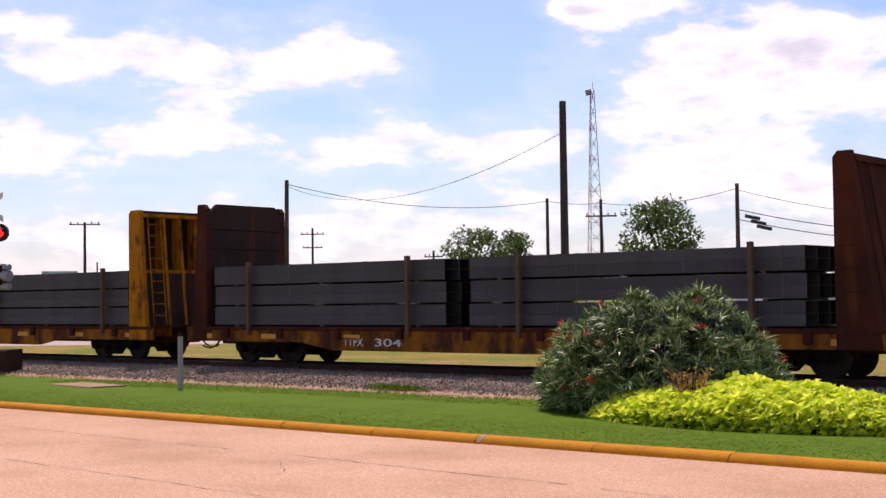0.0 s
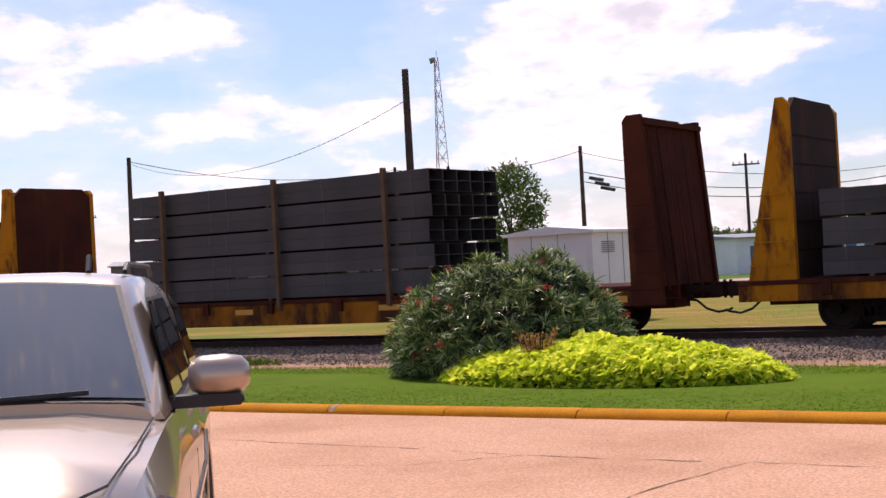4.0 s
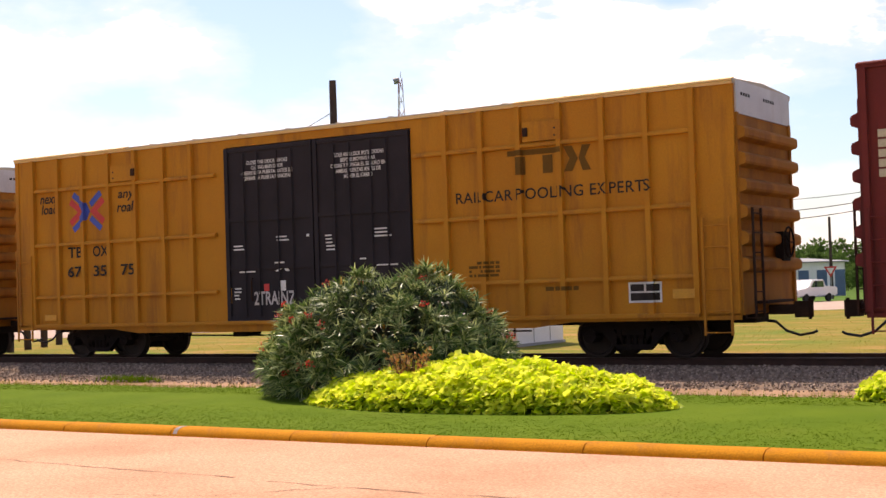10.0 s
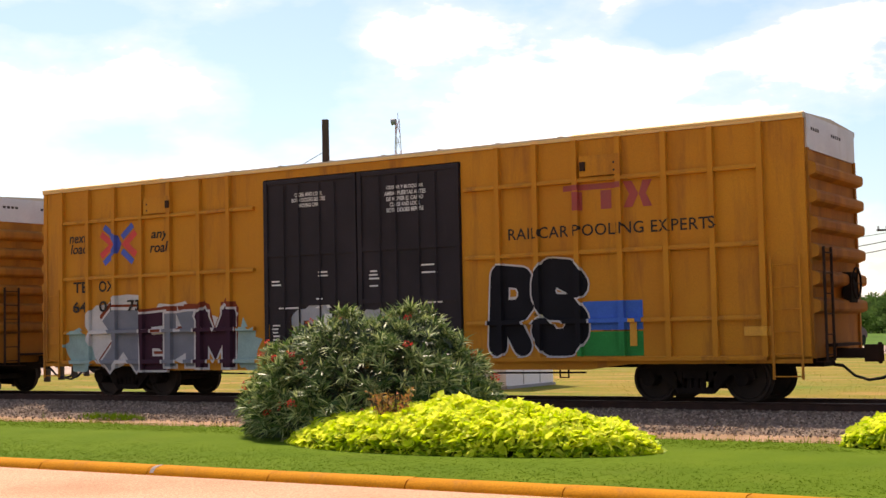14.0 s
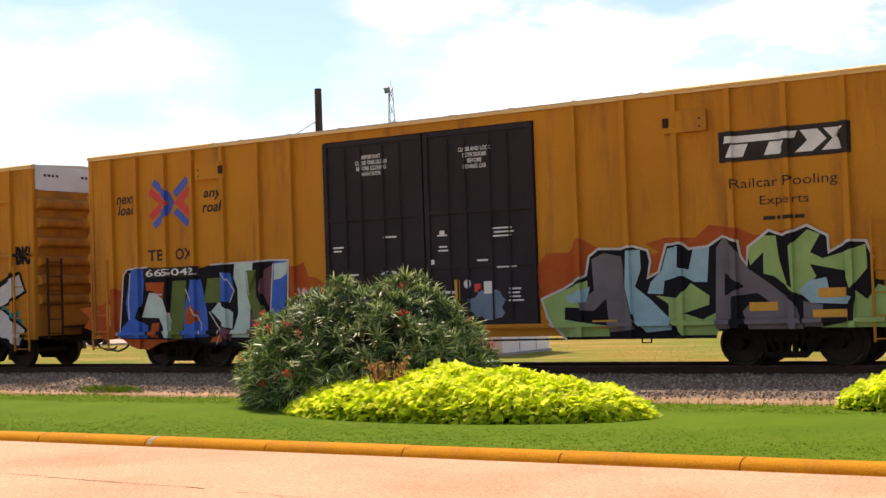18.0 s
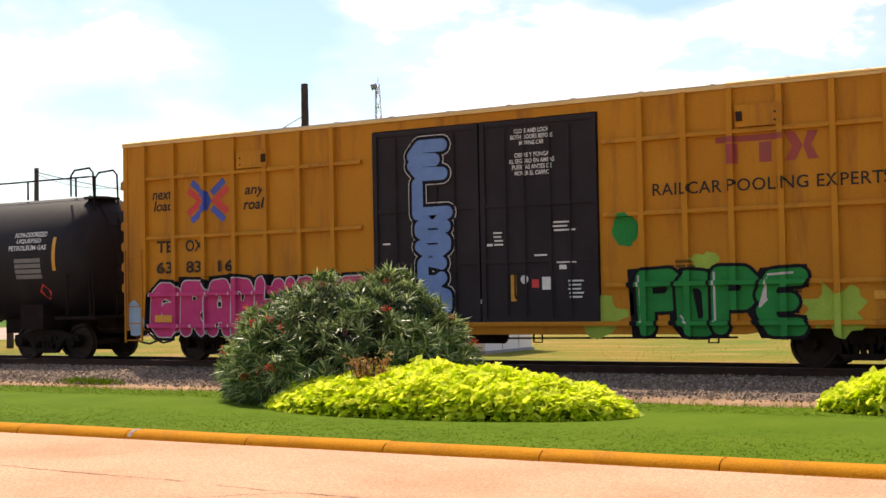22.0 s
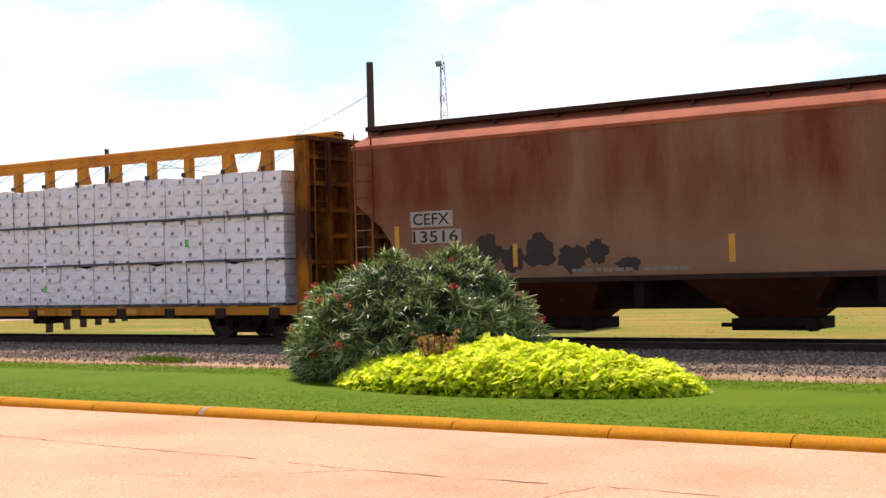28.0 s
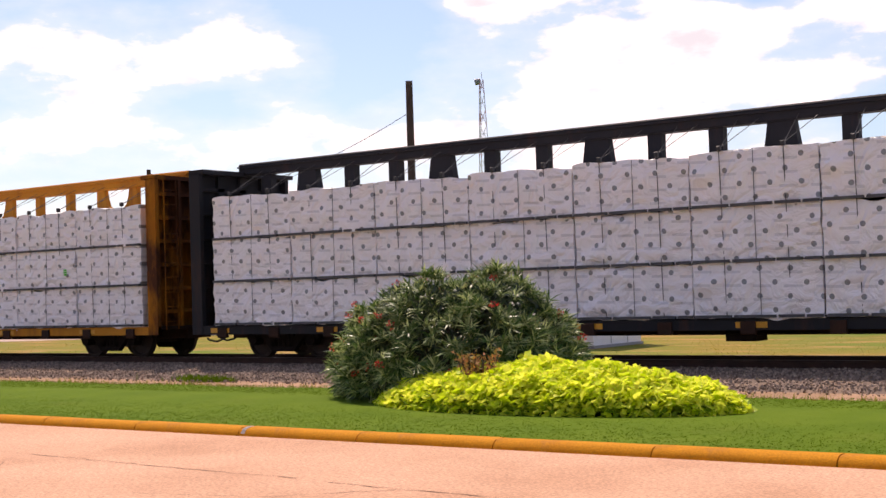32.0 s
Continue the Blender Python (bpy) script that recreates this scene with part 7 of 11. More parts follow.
    paint("car_lettering", car, [words("168371", 2.2, 3.6, 1.42, 1.62, 0.01)], M["ink"], SIDE - 0.004)
    bm = B()
    for i in range(14):
        a0, a1 = 2 * math.pi * i / 14, 2 * math.pi * (i + 1) / 14
        cy(bm, (n - 0.1, 0.4 + 0.28 * math.cos(a0), 2.0 + 0.28 * math.sin(a0)), (n - 0.1, 0.4 + 0.28 * math.cos(a1), 2.0 + 0.28 * math.sin(a1)), 0.022, 6)
    for i in range(4):
        a0 = math.pi * i / 4
        cy(bm, (n - 0.1, 0.4 - 0.28 * math.cos(a0), 2.0 - 0.28 * math.sin(a0)), (n - 0.1, 0.4 + 0.28 * math.cos(a0), 2.0 + 0.28 * math.sin(a0)), 0.014, 6)
    bx(bm, n - 0.35, n - 0.12, 0.2, 0.6, 1.0, 2.0)
    part("brake_wheel", bm, M["grime"], car)
    bm = B()
    tube(bm, [(3.6, -1.25, 0.60), (8.6, -1.25, 0.58), (12.4, -1.25, 0.60), (n - 2.6, -1.25, 0.62)], 0.022)
    for x in (6.2, 13.3):
        bx(bm, x, x + 0.06, -1.3, -1.2, 0.52, 0.72)
    part("brake_rod", bm, M["grime"], car)
    bm = B()
    cy(bm, (9.3, -0.9, 0.58), (10.1, -0.9, 0.58), 0.17, 14)
    cy(bm, (11.5, -0.95, 0.60), (12.0, -0.95, 0.60), 0.15, 14)
    bx(bm, 10.15, 10.4, -1.1, -0.7, 0.48, 0.74)
    bx(bm, 11.0, 11.3, -1.1, -0.8, 0.46, 0.74)
    tube(bm, [(8.6, -1.2, 0.57), (9.0, -1.1, 0.47), (9.5, -1.1, 0.55), (10.9, -1.1, 0.50), (11.3, -1.1, 0.56)], 0.03, 6)
    part("brake_gear", bm, M["grime"], car, "grimy brake cylinders and rods")
    running_gear(car, n, 1.45, n - 1.6)


coil_car(21.17, 14.85)

# ---- tank cars ----


def tank_car(name, u0, u1, label, kind):
    n = u1 - u0
    car = car_root(name, u0, label, "tank car")
    R, zc = 1.53, 2.47
    bm = B()
    prof = [(0.72 * (1 - math.cos(math.asin(min(1, r / R)))), r) for r in (0.03, 0.4, 0.75, 1.05, 1.28, 1.44, R)]
    mid = [(n * i / 8, R) for i in range(1, 8)]
    end = [(n - a, r) for a, r in prof[::-1]]
    lathe(bm, [(a, r) for a, r in prof + mid + end], 48, pose(0, 0, zc) @ pose(0, 0, 0, 0, 0, -90))
    tank = part("tank", bm, M["tank"] if kind == 1 else M["tank_gloss"], car, "black cylindrical tank with domed heads", 40)
    for x in (n * 0.26, n * 0.5, n * 0.74):
        bm = B()
        lathe(bm, [(-0.012, R + 0.001), (-0.010, R + 0.004), (0.010, R + 0.004), (0.012, R + 0.001)], 48, pose(x, 0, zc) @ pose(0, 0, 0, 0, 0, -90))
        part("weld_band", bm, M["tank"] if kind == 1 else M["tank_gloss"], tank)
    for s in (0, 1):
        x0, x1 = (0.3, 3.6) if s == 0 else (n - 3.6, n - 0.3)
        bm = B()
        bx(bm, x0 - 0.3, x1 + 0.3, -0.4, 0.4, 0.62, 1.05)
        bx(bm, (x0 + x1) / 2 - 0.4, (x0 + x1) / 2 + 0.4, -1.3, 1.3, 0.75, 1.35)
        xe = -0.35 if s == 0 else n - 1.0
        bx(bm, xe, xe + 1.35, -1.45, 1.45, 0.98, 1.05)
        part("stub_sill", bm, M["grime"], car, "short end sill with walkway")
        bm = B()
        xx = 0.15 if s == 0 else n - 0.15
        d = -1 if s == 0 else 1
        tube(bm, [(xx - 0.4 * d, SIDE + 0.1, 1.05), (xx - 0.4 * d, SIDE + 0.1, 2.05), (xx + 0.35 * d, SIDE + 0.1, 2.05), (xx + 0.35 * d, SIDE + 0.1, 1.05)], 0.022)
        tube(bm, [(xx + 0.42 * d, SIDE + 0.15, 1.05), (xx + 0.42 * d, SIDE + 0.15, 2.0), (xx + 0.42 * d, -0.4, 2.0), (xx + 0.42 * d, -0.4, 1.05)], 0.022)
        part("end_railing", bm, M["grime"], car)
    # fittings on top
    xm = n * 0.5 + (0.0 if kind == 1 else 0.57)
    bm = B()
    cy(bm, (xm, 0, zc + R - 0.06), (xm, 0, zc + R + (0.40 if kind == 1 else 0.50)), 0.36 if kind == 1 else 0.62, 24, 0.47 if kind == 1 else 0.64)
    cy(bm, (xm, 0, zc + R + (0.40 if kind == 1 else 0.50)), (xm, 0, zc + R + (0.46 if kind == 1 else 0.57)), 0.53 if kind == 1 else 0.70, 24)
    part("valve_bonnet", bm, M["tank"], tank, "black valve housing on top", 40)
    bm = B()
    zt = zc + R + 0.05
    span = (xm - 1.45, xm + 0.85) if kind == 1 else (xm - 0.8, xm + 4.85)
    for y in (-0.85, 0.85):
        # open grating: thin bars on brackets
        for k in range(5):
            bx(bm, span[0], span[1], y - 0.20 + 0.09 * k, y - 0.17 + 0.09 * k, zt - 0.14, zt - 0.09)
        for x in (span[0] + 0.1, xm - 0.4, xm + 0.5, span[1] - 0.1):
            bx(bm, x - 0.03, x + 0.03, y - 0.20, y + 0.20, zt - 0.16, zt - 0.14)
            tube(bm, [(x, y, zt - 0.15), (x, y * 1.15, zt - 0.46)], 0.03)
    part("platform", bm, M["grime"], tank, "dark grated platform round the valves")
    bm = B()
    h = zt + 0.60
    y = -1.1
    if kind == 1:
        tube(bm, [(span[0] + 0.02, y, zt - 0.2), (span[0] + 0.02, y, h), (span[0] + 0.55, y, h), (span[0] + 0.75, y, h - 0.12), (span[0] + 0.75, y, zt - 0.2)], 0.022)
        tube(bm, [(xm - 0.2, y, h - 0.1), (xm, y, h + 0.05), (xm + 0.75, y, h + 0.05), (xm + 0.95, y, h - 0.08), (xm + 0.95, y, zt - 0.2)], 0.022)
        tube(bm, [(xm + 0.5, y, h + 0.05), (xm + 0.5, y, zt - 0.2)], 0.03)
        tube(bm, [(xm - 0.55, y, zt - 0.2), (xm - 0.55, y, h - 0.2), (xm - 0.2, y, h - 0.1)], 0.02)
        tube(bm, [(span[0] + 0.02, y, h - 0.3), (span[0] + 0.75, y, h - 0.3)], 0.018)
        tube(bm, [(0.75, -0.35, zt - 0.1), (0.75, -0.35, zt + 0.32), (1.0, -0.35, zt + 0.42), (xm - 1.6, -0.35, zt + 0.42)], 0.022)
        tube(bm, [(xm + 1.3, -0.35, zt + 0.42), (n - 1.0, -0.35, zt + 0.42), (n - 0.75, -0.35, zt + 0.42), (n - 0.75, -0.35, zt - 0.1)], 0.022)
        for i in range(11):
            x = 1.4 + i * (n - 2.8) / 10
            if abs(x - xm) > 1.4:
                tube(bm, [(x, -0.35, zt - 0.05), (x, -0.35, zt + 0.42)], 0.025)
    else:
        lo, top = zt - 0.1, zt + 0.54
        tube(bm, [(span[0] + 0.05, y, lo), (span[0] + 0.05, y, top), (span[0] + 0.55, y, top - 0.06)], 0.028)
        tube(bm, [(xm + 0.45, y, top - 0.02), (xm + 0.7, y, top), (xm + 3.75, y, top), (xm + 3.9, y, top - 0.1), (xm + 3.9, y, lo)], 0.026)
        tube(bm, [(xm + 1.75, y, lo), (xm + 1.75, y, zt + 0.25), (xm + 1.95, y, zt + 0.31), (xm + 4.75, y, zt + 0.31), (xm + 4.85, y, zt + 0.2), (xm + 4.85, y, lo)], 0.022)
        tube(bm, [(xm + 4.3, y, lo), (xm + 4.3, y, top), (xm + 4.5, y, top + 0.02), (xm + 5.7, y, top - 0.17), (xm + 5.7, y, lo - 0.1)], 0.024)
        for x in (xm + 2.2, xm + 3.3):
            tube(bm, [(x, y, lo), (x, y, top)], 0.034)
    part("handrail", bm, M["grime"], tank, "thin black handrail")
    # ladder
    bm = B()
    if kind == 1:
        xl = n - 0.10
        for y in (-0.55, -0.15):
            tube(bm, [(xl + 0.25, y, 1.0), (xl + 0.22, y, 2.5), (xl + 0.02, y, 3.3), (xl - 0.40, y, 3.85), (xl - 0.62, y, 3.98)], 0.02)
        for y in (-0.75, 0.05):
            tube(bm, [(xl - 1.05, y, zt - 0.08), (xl - 1.05, y, zt + 0.42), (xl - 0.92, y, zt + 0.55), (xl - 0.42, y, zt + 0.58), (xl - 0.30, y, zt + 0.46), (xl - 0.26, y, zt - 0.45)], 0.024)
        cbox(bm, xl - 0.62, xl - 0.20, -0.75, 0.05, zt - 0.16, zt - 0.11, 0.01)
        for i in range(8):
            z = 1.3 + i * 0.32
            xx = xl + 0.24 - max(0, z - 2.5) * 0.27
            cy(bm, (xx, -0.55, z), (xx, -0.15, z), 0.014, 6)
    else:
        xl = n * 0.5 + 4.4
        for x in (xl, xl + 0.62):
            tube(bm, [(x, -1.62, 1.9), (x, -1.62, 2.6), (x, -1.42, 3.2), (x, -1.05, 3.75), (x, -0.8, 3.98)], 0.03)
        for i in range(6):
            z = 2.0 + i * 0.34
            yy = -1.62 if z < 2.6 else -1.62 + (z - 2.6) ** 1.5 * 0.42
            cy(bm, (xl, yy, z), (xl + 0.62, yy, z), 0.018, 6)
    part("ladder", bm, M["grime"], tank)
    # low pipes between the bogies
    bm = B()
    for z in (0.72, 0.58):
        tube(bm, [(3.6, -1.3, z), (n - 3.6, -1.3, z)], 0.02)
    for i in range(6):
        x = 4.2 + i * (n - 8.4) / 5
        for dx in (0, 0.14):
            tube(bm, [(x + dx, -1.3, 1.15), (x + dx, -1.3, 0.56)], 0.022)
    bx(bm, n * 0.62, n * 0.62 + 0.3, -1.2, -0.8, 0.6, 1.0)
    cy(bm, (n * 0.68, -0.9, 0.72), (n * 0.68 + 1.1, -0.9, 0.72), 0.18, 12)
    part("brake_gear", bm, M["grime"], car)

    def wrap(shapes, material, name_, label_=""):
        """Paint bent round the tank: x along, z read as height on the near side."""
        if name_ == "reflector" and len(shapes) > 6:
            # every strip is six short pieces high
            for i in range(0, len(shapes), 6):
                wrap(shapes[i:i + 6], material, name_, label_)
            return
        if name_ == "tank_lettering" and len(shapes) > 1:
            for s in shapes:
                wrap([s], material, name_, label_)
            return
        bm = B()
        for pts, faces in shapes:
            vs = []
            for px, pz in pts:
                dz = max(-R + 0.01, min(R - 0.01, pz - zc))
                vs.append(bm.verts.new((px, -math.sqrt((R + 0.006) ** 2 - dz * dz), pz)))
            for f in faces:
                try:
                    bm.faces.new([vs[i] for i in f])
                except ValueError:
                    pass
        part(name_, bm, material, tank, label_)

    def tall(x, z0, z1, w):
        k = 6
        return [rect(x, x + w, z0 + (z1 - z0) * i / k, z0 + (z1 - z0) * (i + 1) / k) for i in range(k)]

    def at(u):
        return u - u0

    if kind == 1:
        wrap([words("PLMX 135366", at(-165.25), at(-163.2), 1.86, 2.06, 0.02)], M["white"], "tank_lettering", "white car lettering")
        wrap(bars(at(-165.1), at(-163.2), 1.60, 1.78, 2, 4), S_BROWN, "small_print")
        wrap([s for u in (-162.76, -160.1, -157.15, -154.0, -151.1) for s in tall(at(u), 2.25, 2.58, 0.1)] + tall(at(-166.35), 2.0, 2.6, 0.1) + tall(at(-148.0), 2.15, 2.95, 0.11), M["reflect"], "reflector", "yellow reflector strips")
        wrap([rect(at(-154.65), at(-153.85), 1.78, 2.02)], M["reflect"], "placard")
        wrap([words("NON-ODORIZED", at(-149.35), at(-148.25), 2.98, 3.10, 0.02), words("LIQUEFIED", at(-149.25), at(-148.4), 2.82, 2.94, 0.02), words("PETROLEUM GAS", at(-149.5), at(-148.2), 2.66, 2.78, 0.02)], M["white"], "tank_lettering", "white contents lettering")
        wrap([rect(at(-149.30), at(-148.40), 2.36 - 0.13 * i, 2.46 - 0.13 * i) for i in range(4)], spray("panel_grey", (0.22, 0.21, 0.20)), "data_panel", "grey data panel")
        wrap([rect(at(-150.75), at(-150.3), 1.80, 2.02)], spray("frame_grey", (0.26, 0.25, 0.25)), "placard_frame")
        wrap([poly((at(-148.45), 1.45), (at(-148.25), 1.65), (at(-148.45), 1.85), (at(-148.65), 1.65))], M["logo_red"], "hazard_diamond", "red hazard diamond")
        a, b = at(-163.22), at(-162.95)
        wrap([rect(a, b, 2.09, 2.11), rect(a, b, 2.31, 2.33), rect(a, a + 0.025, 2.09, 2.33), rect(b - 0.025, b, 2.09, 2.33), rect(a + 0.08, b - 0.08, 2.25, 2.27), rect(a + 0.12, a + 0.145, 2.14, 2.26)], M["offwhite"], "class_box")
    else:
        wrap([words("GBRX 704015", at(-185.95), at(-183.25), 2.02, 2.24, 0.02)], M["white"], "tank_lettering", "white car lettering")
        wrap(bars(at(-185.2), at(-183.4), 1.72, 1.92, 2, 9), S_BROWN, "small_print")
        wrap([s for u in (-183.2, -180.6, -177.9, -174.9, -172.4) for s in tall(at(u), 2.15, 2.55, 0.1)] + tall(at(-186.6), 1.9, 2.55, 0.1) + tall(at(-169.1), 2.0, 2.75, 0.12), M["reflect"], "reflector", "yellow reflector strips")
        wrap([rect(at(-176.65), at(-175.95), 2.20, 2.46)], spray("sign_yellow", (0.65, 0.48, 0.03)), "placard")
        wrap([words("LIQUEFIED PETROLEUM GAS", at(-173.9), at(-171.5), 2.10, 2.22, 0.02), words("NON-ODORIZED", at(-173.4), at(-172.0), 1.90, 2.0, 0.02)], M["white"], "tank_lettering", "white contents lettering")
        wrap([rect(at(-170.65), at(-169.7), 2.72 - 0.15 * i, 2.83 - 0.15 * i) for i in range(4)], spray("panel_pale", (0.30, 0.29, 0.28)), "data_panel", "white data panel")
        wrap([rect(at(-170.9), at(-170.3), 1.82, 2.12)], spray("frame_pale", (0.30, 0.29, 0.29)), "placard_frame")
        wrap([poly((at(-169.95), 1.58), (at(-169.75), 1.78), (at(-169.95), 1.98), (at(-170.15), 1.78))], M["logo_red"], "hazard_diamond", "red hazard diamond")
        ring = [(at(-175.3) + 0.42 * math.cos(a), 2.12 + 0.42 * math.sin(a)) for a in [2 * math.pi * i / 20 for i in range(20)]]
        ring2 = [(at(-175.3) + 0.37 * math.cos(a), 2.12 + 0.37 * math.sin(a)) for a in [2 * math.pi * i / 20 for i in range(20)]]
        wrap([(ring + ring2, [(i, (i + 1) % 20, 20 + (i + 1) % 20, 20 + i) for i in range(20)])] + bars(at(-175.5), at(-175.05), 1.95, 2.3, 3, 2) + bars(at(-180.1), at(-179.5), 2.15, 2.4, 3, 6), spray("chalk", (0.34, 0.34, 0.34)), "graffiti_tag", "pale scrawled tags")
        wrap(bars(at(-182.2), at(-180.4), 1.55, 1.85, 2, 12), spray("dim_chalk", (0.12, 0.115, 0.12)), "graffiti_tag")
    running_gear(car, n, 1.75, n - 1.75, -0.35)


tank_car("tank_car", -166.9, -147.0, "matt black pressure tank car with a long top handrail", 1)
tank_car("tank_car", -188.15, -168.2, "black tank car with a railed top platform and side ladder", 2)

# ---- covered hopper ----


SOOT = spray("soot", (0.060, 0.046, 0.038))


def hopper_car(u0, u1):
    n = u1 - u0
    car = car_root("hopper_car", u0, "grey covered hopper car heavily stained with rust", "hopper car")
    side = [(0.0, 4.12), (0.0, 2.95), (0.25, 2.75), (0.7, 2.4), (1.0, 2.0), (1.35, 1.27), (n - 1.35, 1.27), (n - 1.0, 2.0), (n - 0.7, 2.4), (n - 0.25, 2.75), (n, 2.95), (n, 4.12)]
    bm = B()
    prism(bm, side, "y", SIDE, SIDE + 0.05)
    part("side_sheet", bm, M["hopper"], car, "grey side sheet washed with rust")
    bm = B()
    prism(bm, side, "y", 1.52, 1.57)
    part("side_sheet", bm, M["hopper"], car)
    bm = B()
    prism(bm, [(SIDE - 0.02, 4.05), (SIDE - 0.04, 4.12), (SIDE + 0.10, 4.20), (SIDE + 0.55, 4.38), (-0.8, 4.51), (0.8, 4.51), (1.02, 4.38), (1.60, 4.12), (1.58, 4.05)], "x", -0.03, n + 0.03)
    part("roof", bm, M["hopper_top"], car, "rust-red sloping roof edge")
    bm = B()
    cbox(bm, -0.05, n + 0.05, -1.05, -0.7, 4.50, 4.60, 0.01)
    cbox(bm, -0.05, n + 0.05, 0.7, 1.05, 4.50, 4.56, 0.01)
    for i in range(13):
        x = 0.3 + i * (n - 0.6) / 12
        bx(bm, x - 0.03, x + 0.03, -1.0, 1.0, 4.36, 4.50)
    part("roof_walk", bm, M["iron"], car, "dark running board along the roof")
    bm = B()
    cbox(bm, 0.4, n - 0.4, -0.45, 0.45, 4.38, 4.5, 0.03)
    part("hatch_cover", bm, M["hopper_top"], car)
    bm = B()
    bx(bm, 1.2, n - 1.2, SIDE - 0.06, SIDE + 0.06, 1.18, 1.28)
    bx(bm, 1.2, n - 1.2, 1.50, 1.62, 1.18, 1.28)
    part("side_sill", bm, M["iron"], car)
    bm = B()
    bx(bm, 2.6, n - 2.6, -0.5, 0.5, 0.62, 1.2)
    for x in (6.5, 11.0):
        bx(bm, x - 0.1, x + 0.1, -1.4, 1.4, 0.72, 1.2)
    part("centre_sill", bm, M["grime"], car, "dark sooty underframe")
    # sloped ends and frames
    for s in (0, 1):
        sx = (lambda x: x) if s == 0 else (lambda x: n - x)
        bm = B()
        prism(bm, [(sx(0.02), 4.1), (sx(0.02), 3.0), (sx(2.9), 1.0), (sx(3.0), 1.1), (sx(0.1), 3.1), (sx(0.1), 4.1)], "y", -1.5, 1.5)
        part("slope_sheet", bm, M["hopper"], car)
        bm = B()
        for y in (-1.35, -0.5, 0.5, 1.35):
            tube(bm, [(sx(0.1), y, 1.0), (sx(0.1), y, 3.05)], 0.05)
            tube(bm, [(sx(0.15), y, 1.1), (sx(1.6), y, 1.95)], 0.035)
        bx(bm, min(sx(-0.1), sx(2.6)), max(sx(-0.1), sx(2.6)), SIDE + 0.05, SIDE + 0.20, 0.98, 1.18)
        bx(bm, min(sx(-0.1), sx(2.8)), max(sx(-0.1), sx(2.8)), -0.35, 0.35, 0.65, 1.05)
        bx(bm, min(sx(-0.12), sx(0.25)), max(sx(-0.12), sx(0.25)), -1.5, 1.5, 0.98, 1.1)
        part("end_frame", bm, M["iron"], car)
        bm = B()
        for x in (0.05, 0.5):
            tube(bm, [(sx(x), SIDE - 0.02, 0.5), (sx(x), SIDE - 0.02, 4.4)], 0.02)
        for i in range(11):
            cy(bm, (sx(0.05), SIDE - 0.02, 0.6 + i * 0.35), (sx(0.5), SIDE - 0.02, 0.6 + i * 0.35), 0.014, 6)
        part("corner_ladder", bm, M["hopper"], car)
    for k, xc in enumerate((4.3, 8.75, 13.2)):
        bm = B()
        for (a0, a1, b0, b1) in ((xc - 1.45, xc + 1.45, xc - 0.62, xc + 0.62),):
            lo, hi = 0.42, 1.25
            v = [bm.verts.new(p) for p in ((a0, -1.5, hi), (a1, -1.5, hi), (a1, 1.5, hi), (a0, 1.5, hi), (b0, -0.5, lo), (b1, -0.5, lo), (b1, 0.5, lo), (b0, 0.5, lo))]
            for f in ((0, 1, 5, 4), (1, 2, 6, 5), (2, 3, 7, 6), (3, 0, 4, 7), (4, 5, 6, 7), (3, 2, 1, 0)):
                bm.faces.new([v[i] for i in f])
        bay = part("hopper_bay", bm, M["rust"], car, "rusty discharge chute")
        bm = B()
        cbox(bm, xc - 0.75, xc + 0.75, -0.65, 0.65, 0.22, 0.44, 0.02)
        cy(bm, (xc - 0.9, -0.75, 0.33), (xc + 0.9, -0.75, 0.33), 0.04, 8)
        cy(bm, (xc + 0.82, -0.9, 0.33), (xc + 0.82, -0.6, 0.33), 0.12, 10)
        part("outlet_gate", bm, M["grime"], bay)
    paint("reflector", car, [rect(1.05, 1.16, 1.8, 2.4), rect(3.9, 4.0, 1.5, 1.95), rect(8.36, 8.48, 1.48, 1.98), rect(13.0, 13.1, 1.46, 1.9), rect(15.58, 15.69, 1.5, 2.36)], M["reflect"], SIDE - 0.004, label="yellow reflector strips")
    paint("mark_patch", car, [rect(1.46, 2.5, 2.36, 2.68), rect(1.5, 2.7, 2.02, 2.30)], spray("patch_grey", (0.42, 0.36, 0.31)), SIDE - 0.003)
    paint("car_lettering", car, [words("CEFX", 1.52, 2.42, 2.40, 2.64, 0.01), words("13516", 1.52, 2.62, 2.04, 2.28, 0.01)], M["ink"], SIDE - 0.006, label="black car lettering on pale patches")
    clouds = [(3.3, 1.80, 0.7, 0.7), (3.9, 1.65, 0.6, 0.5), (4.5, 1.80, 0.8, 0.62), (5.2, 1.62, 0.7, 0.5), (5.75, 1.75, 0.5, 0.45), (6.4, 1.5, 0.6, 0.28), (12.2, 1.7, 0.6, 0.5), (12.7, 1.85, 0.8, 0.6), (13.4, 1.72, 0.9, 0.75), (14.1, 1.85, 0.8, 0.55), (14.6, 1.6, 0.6, 0.5)]
    for i, (gx, gz, gw, gh) in enumerate(clouds):
        paint("graffiti_cloud", car, [blob(gx, gz, gw * 0.9, gh, i + 2, 26, 0.22)], SOOT, SIDE - 0.003 - 0.0006 * i, label="dark faded graffiti")
    paint("graffiti_tag", car, bars(5.2, 8.0, 1.34, 1.45, 1, 3), spray("dusty_chalk", (0.26, 0.22, 0.18)), SIDE - 0.012)
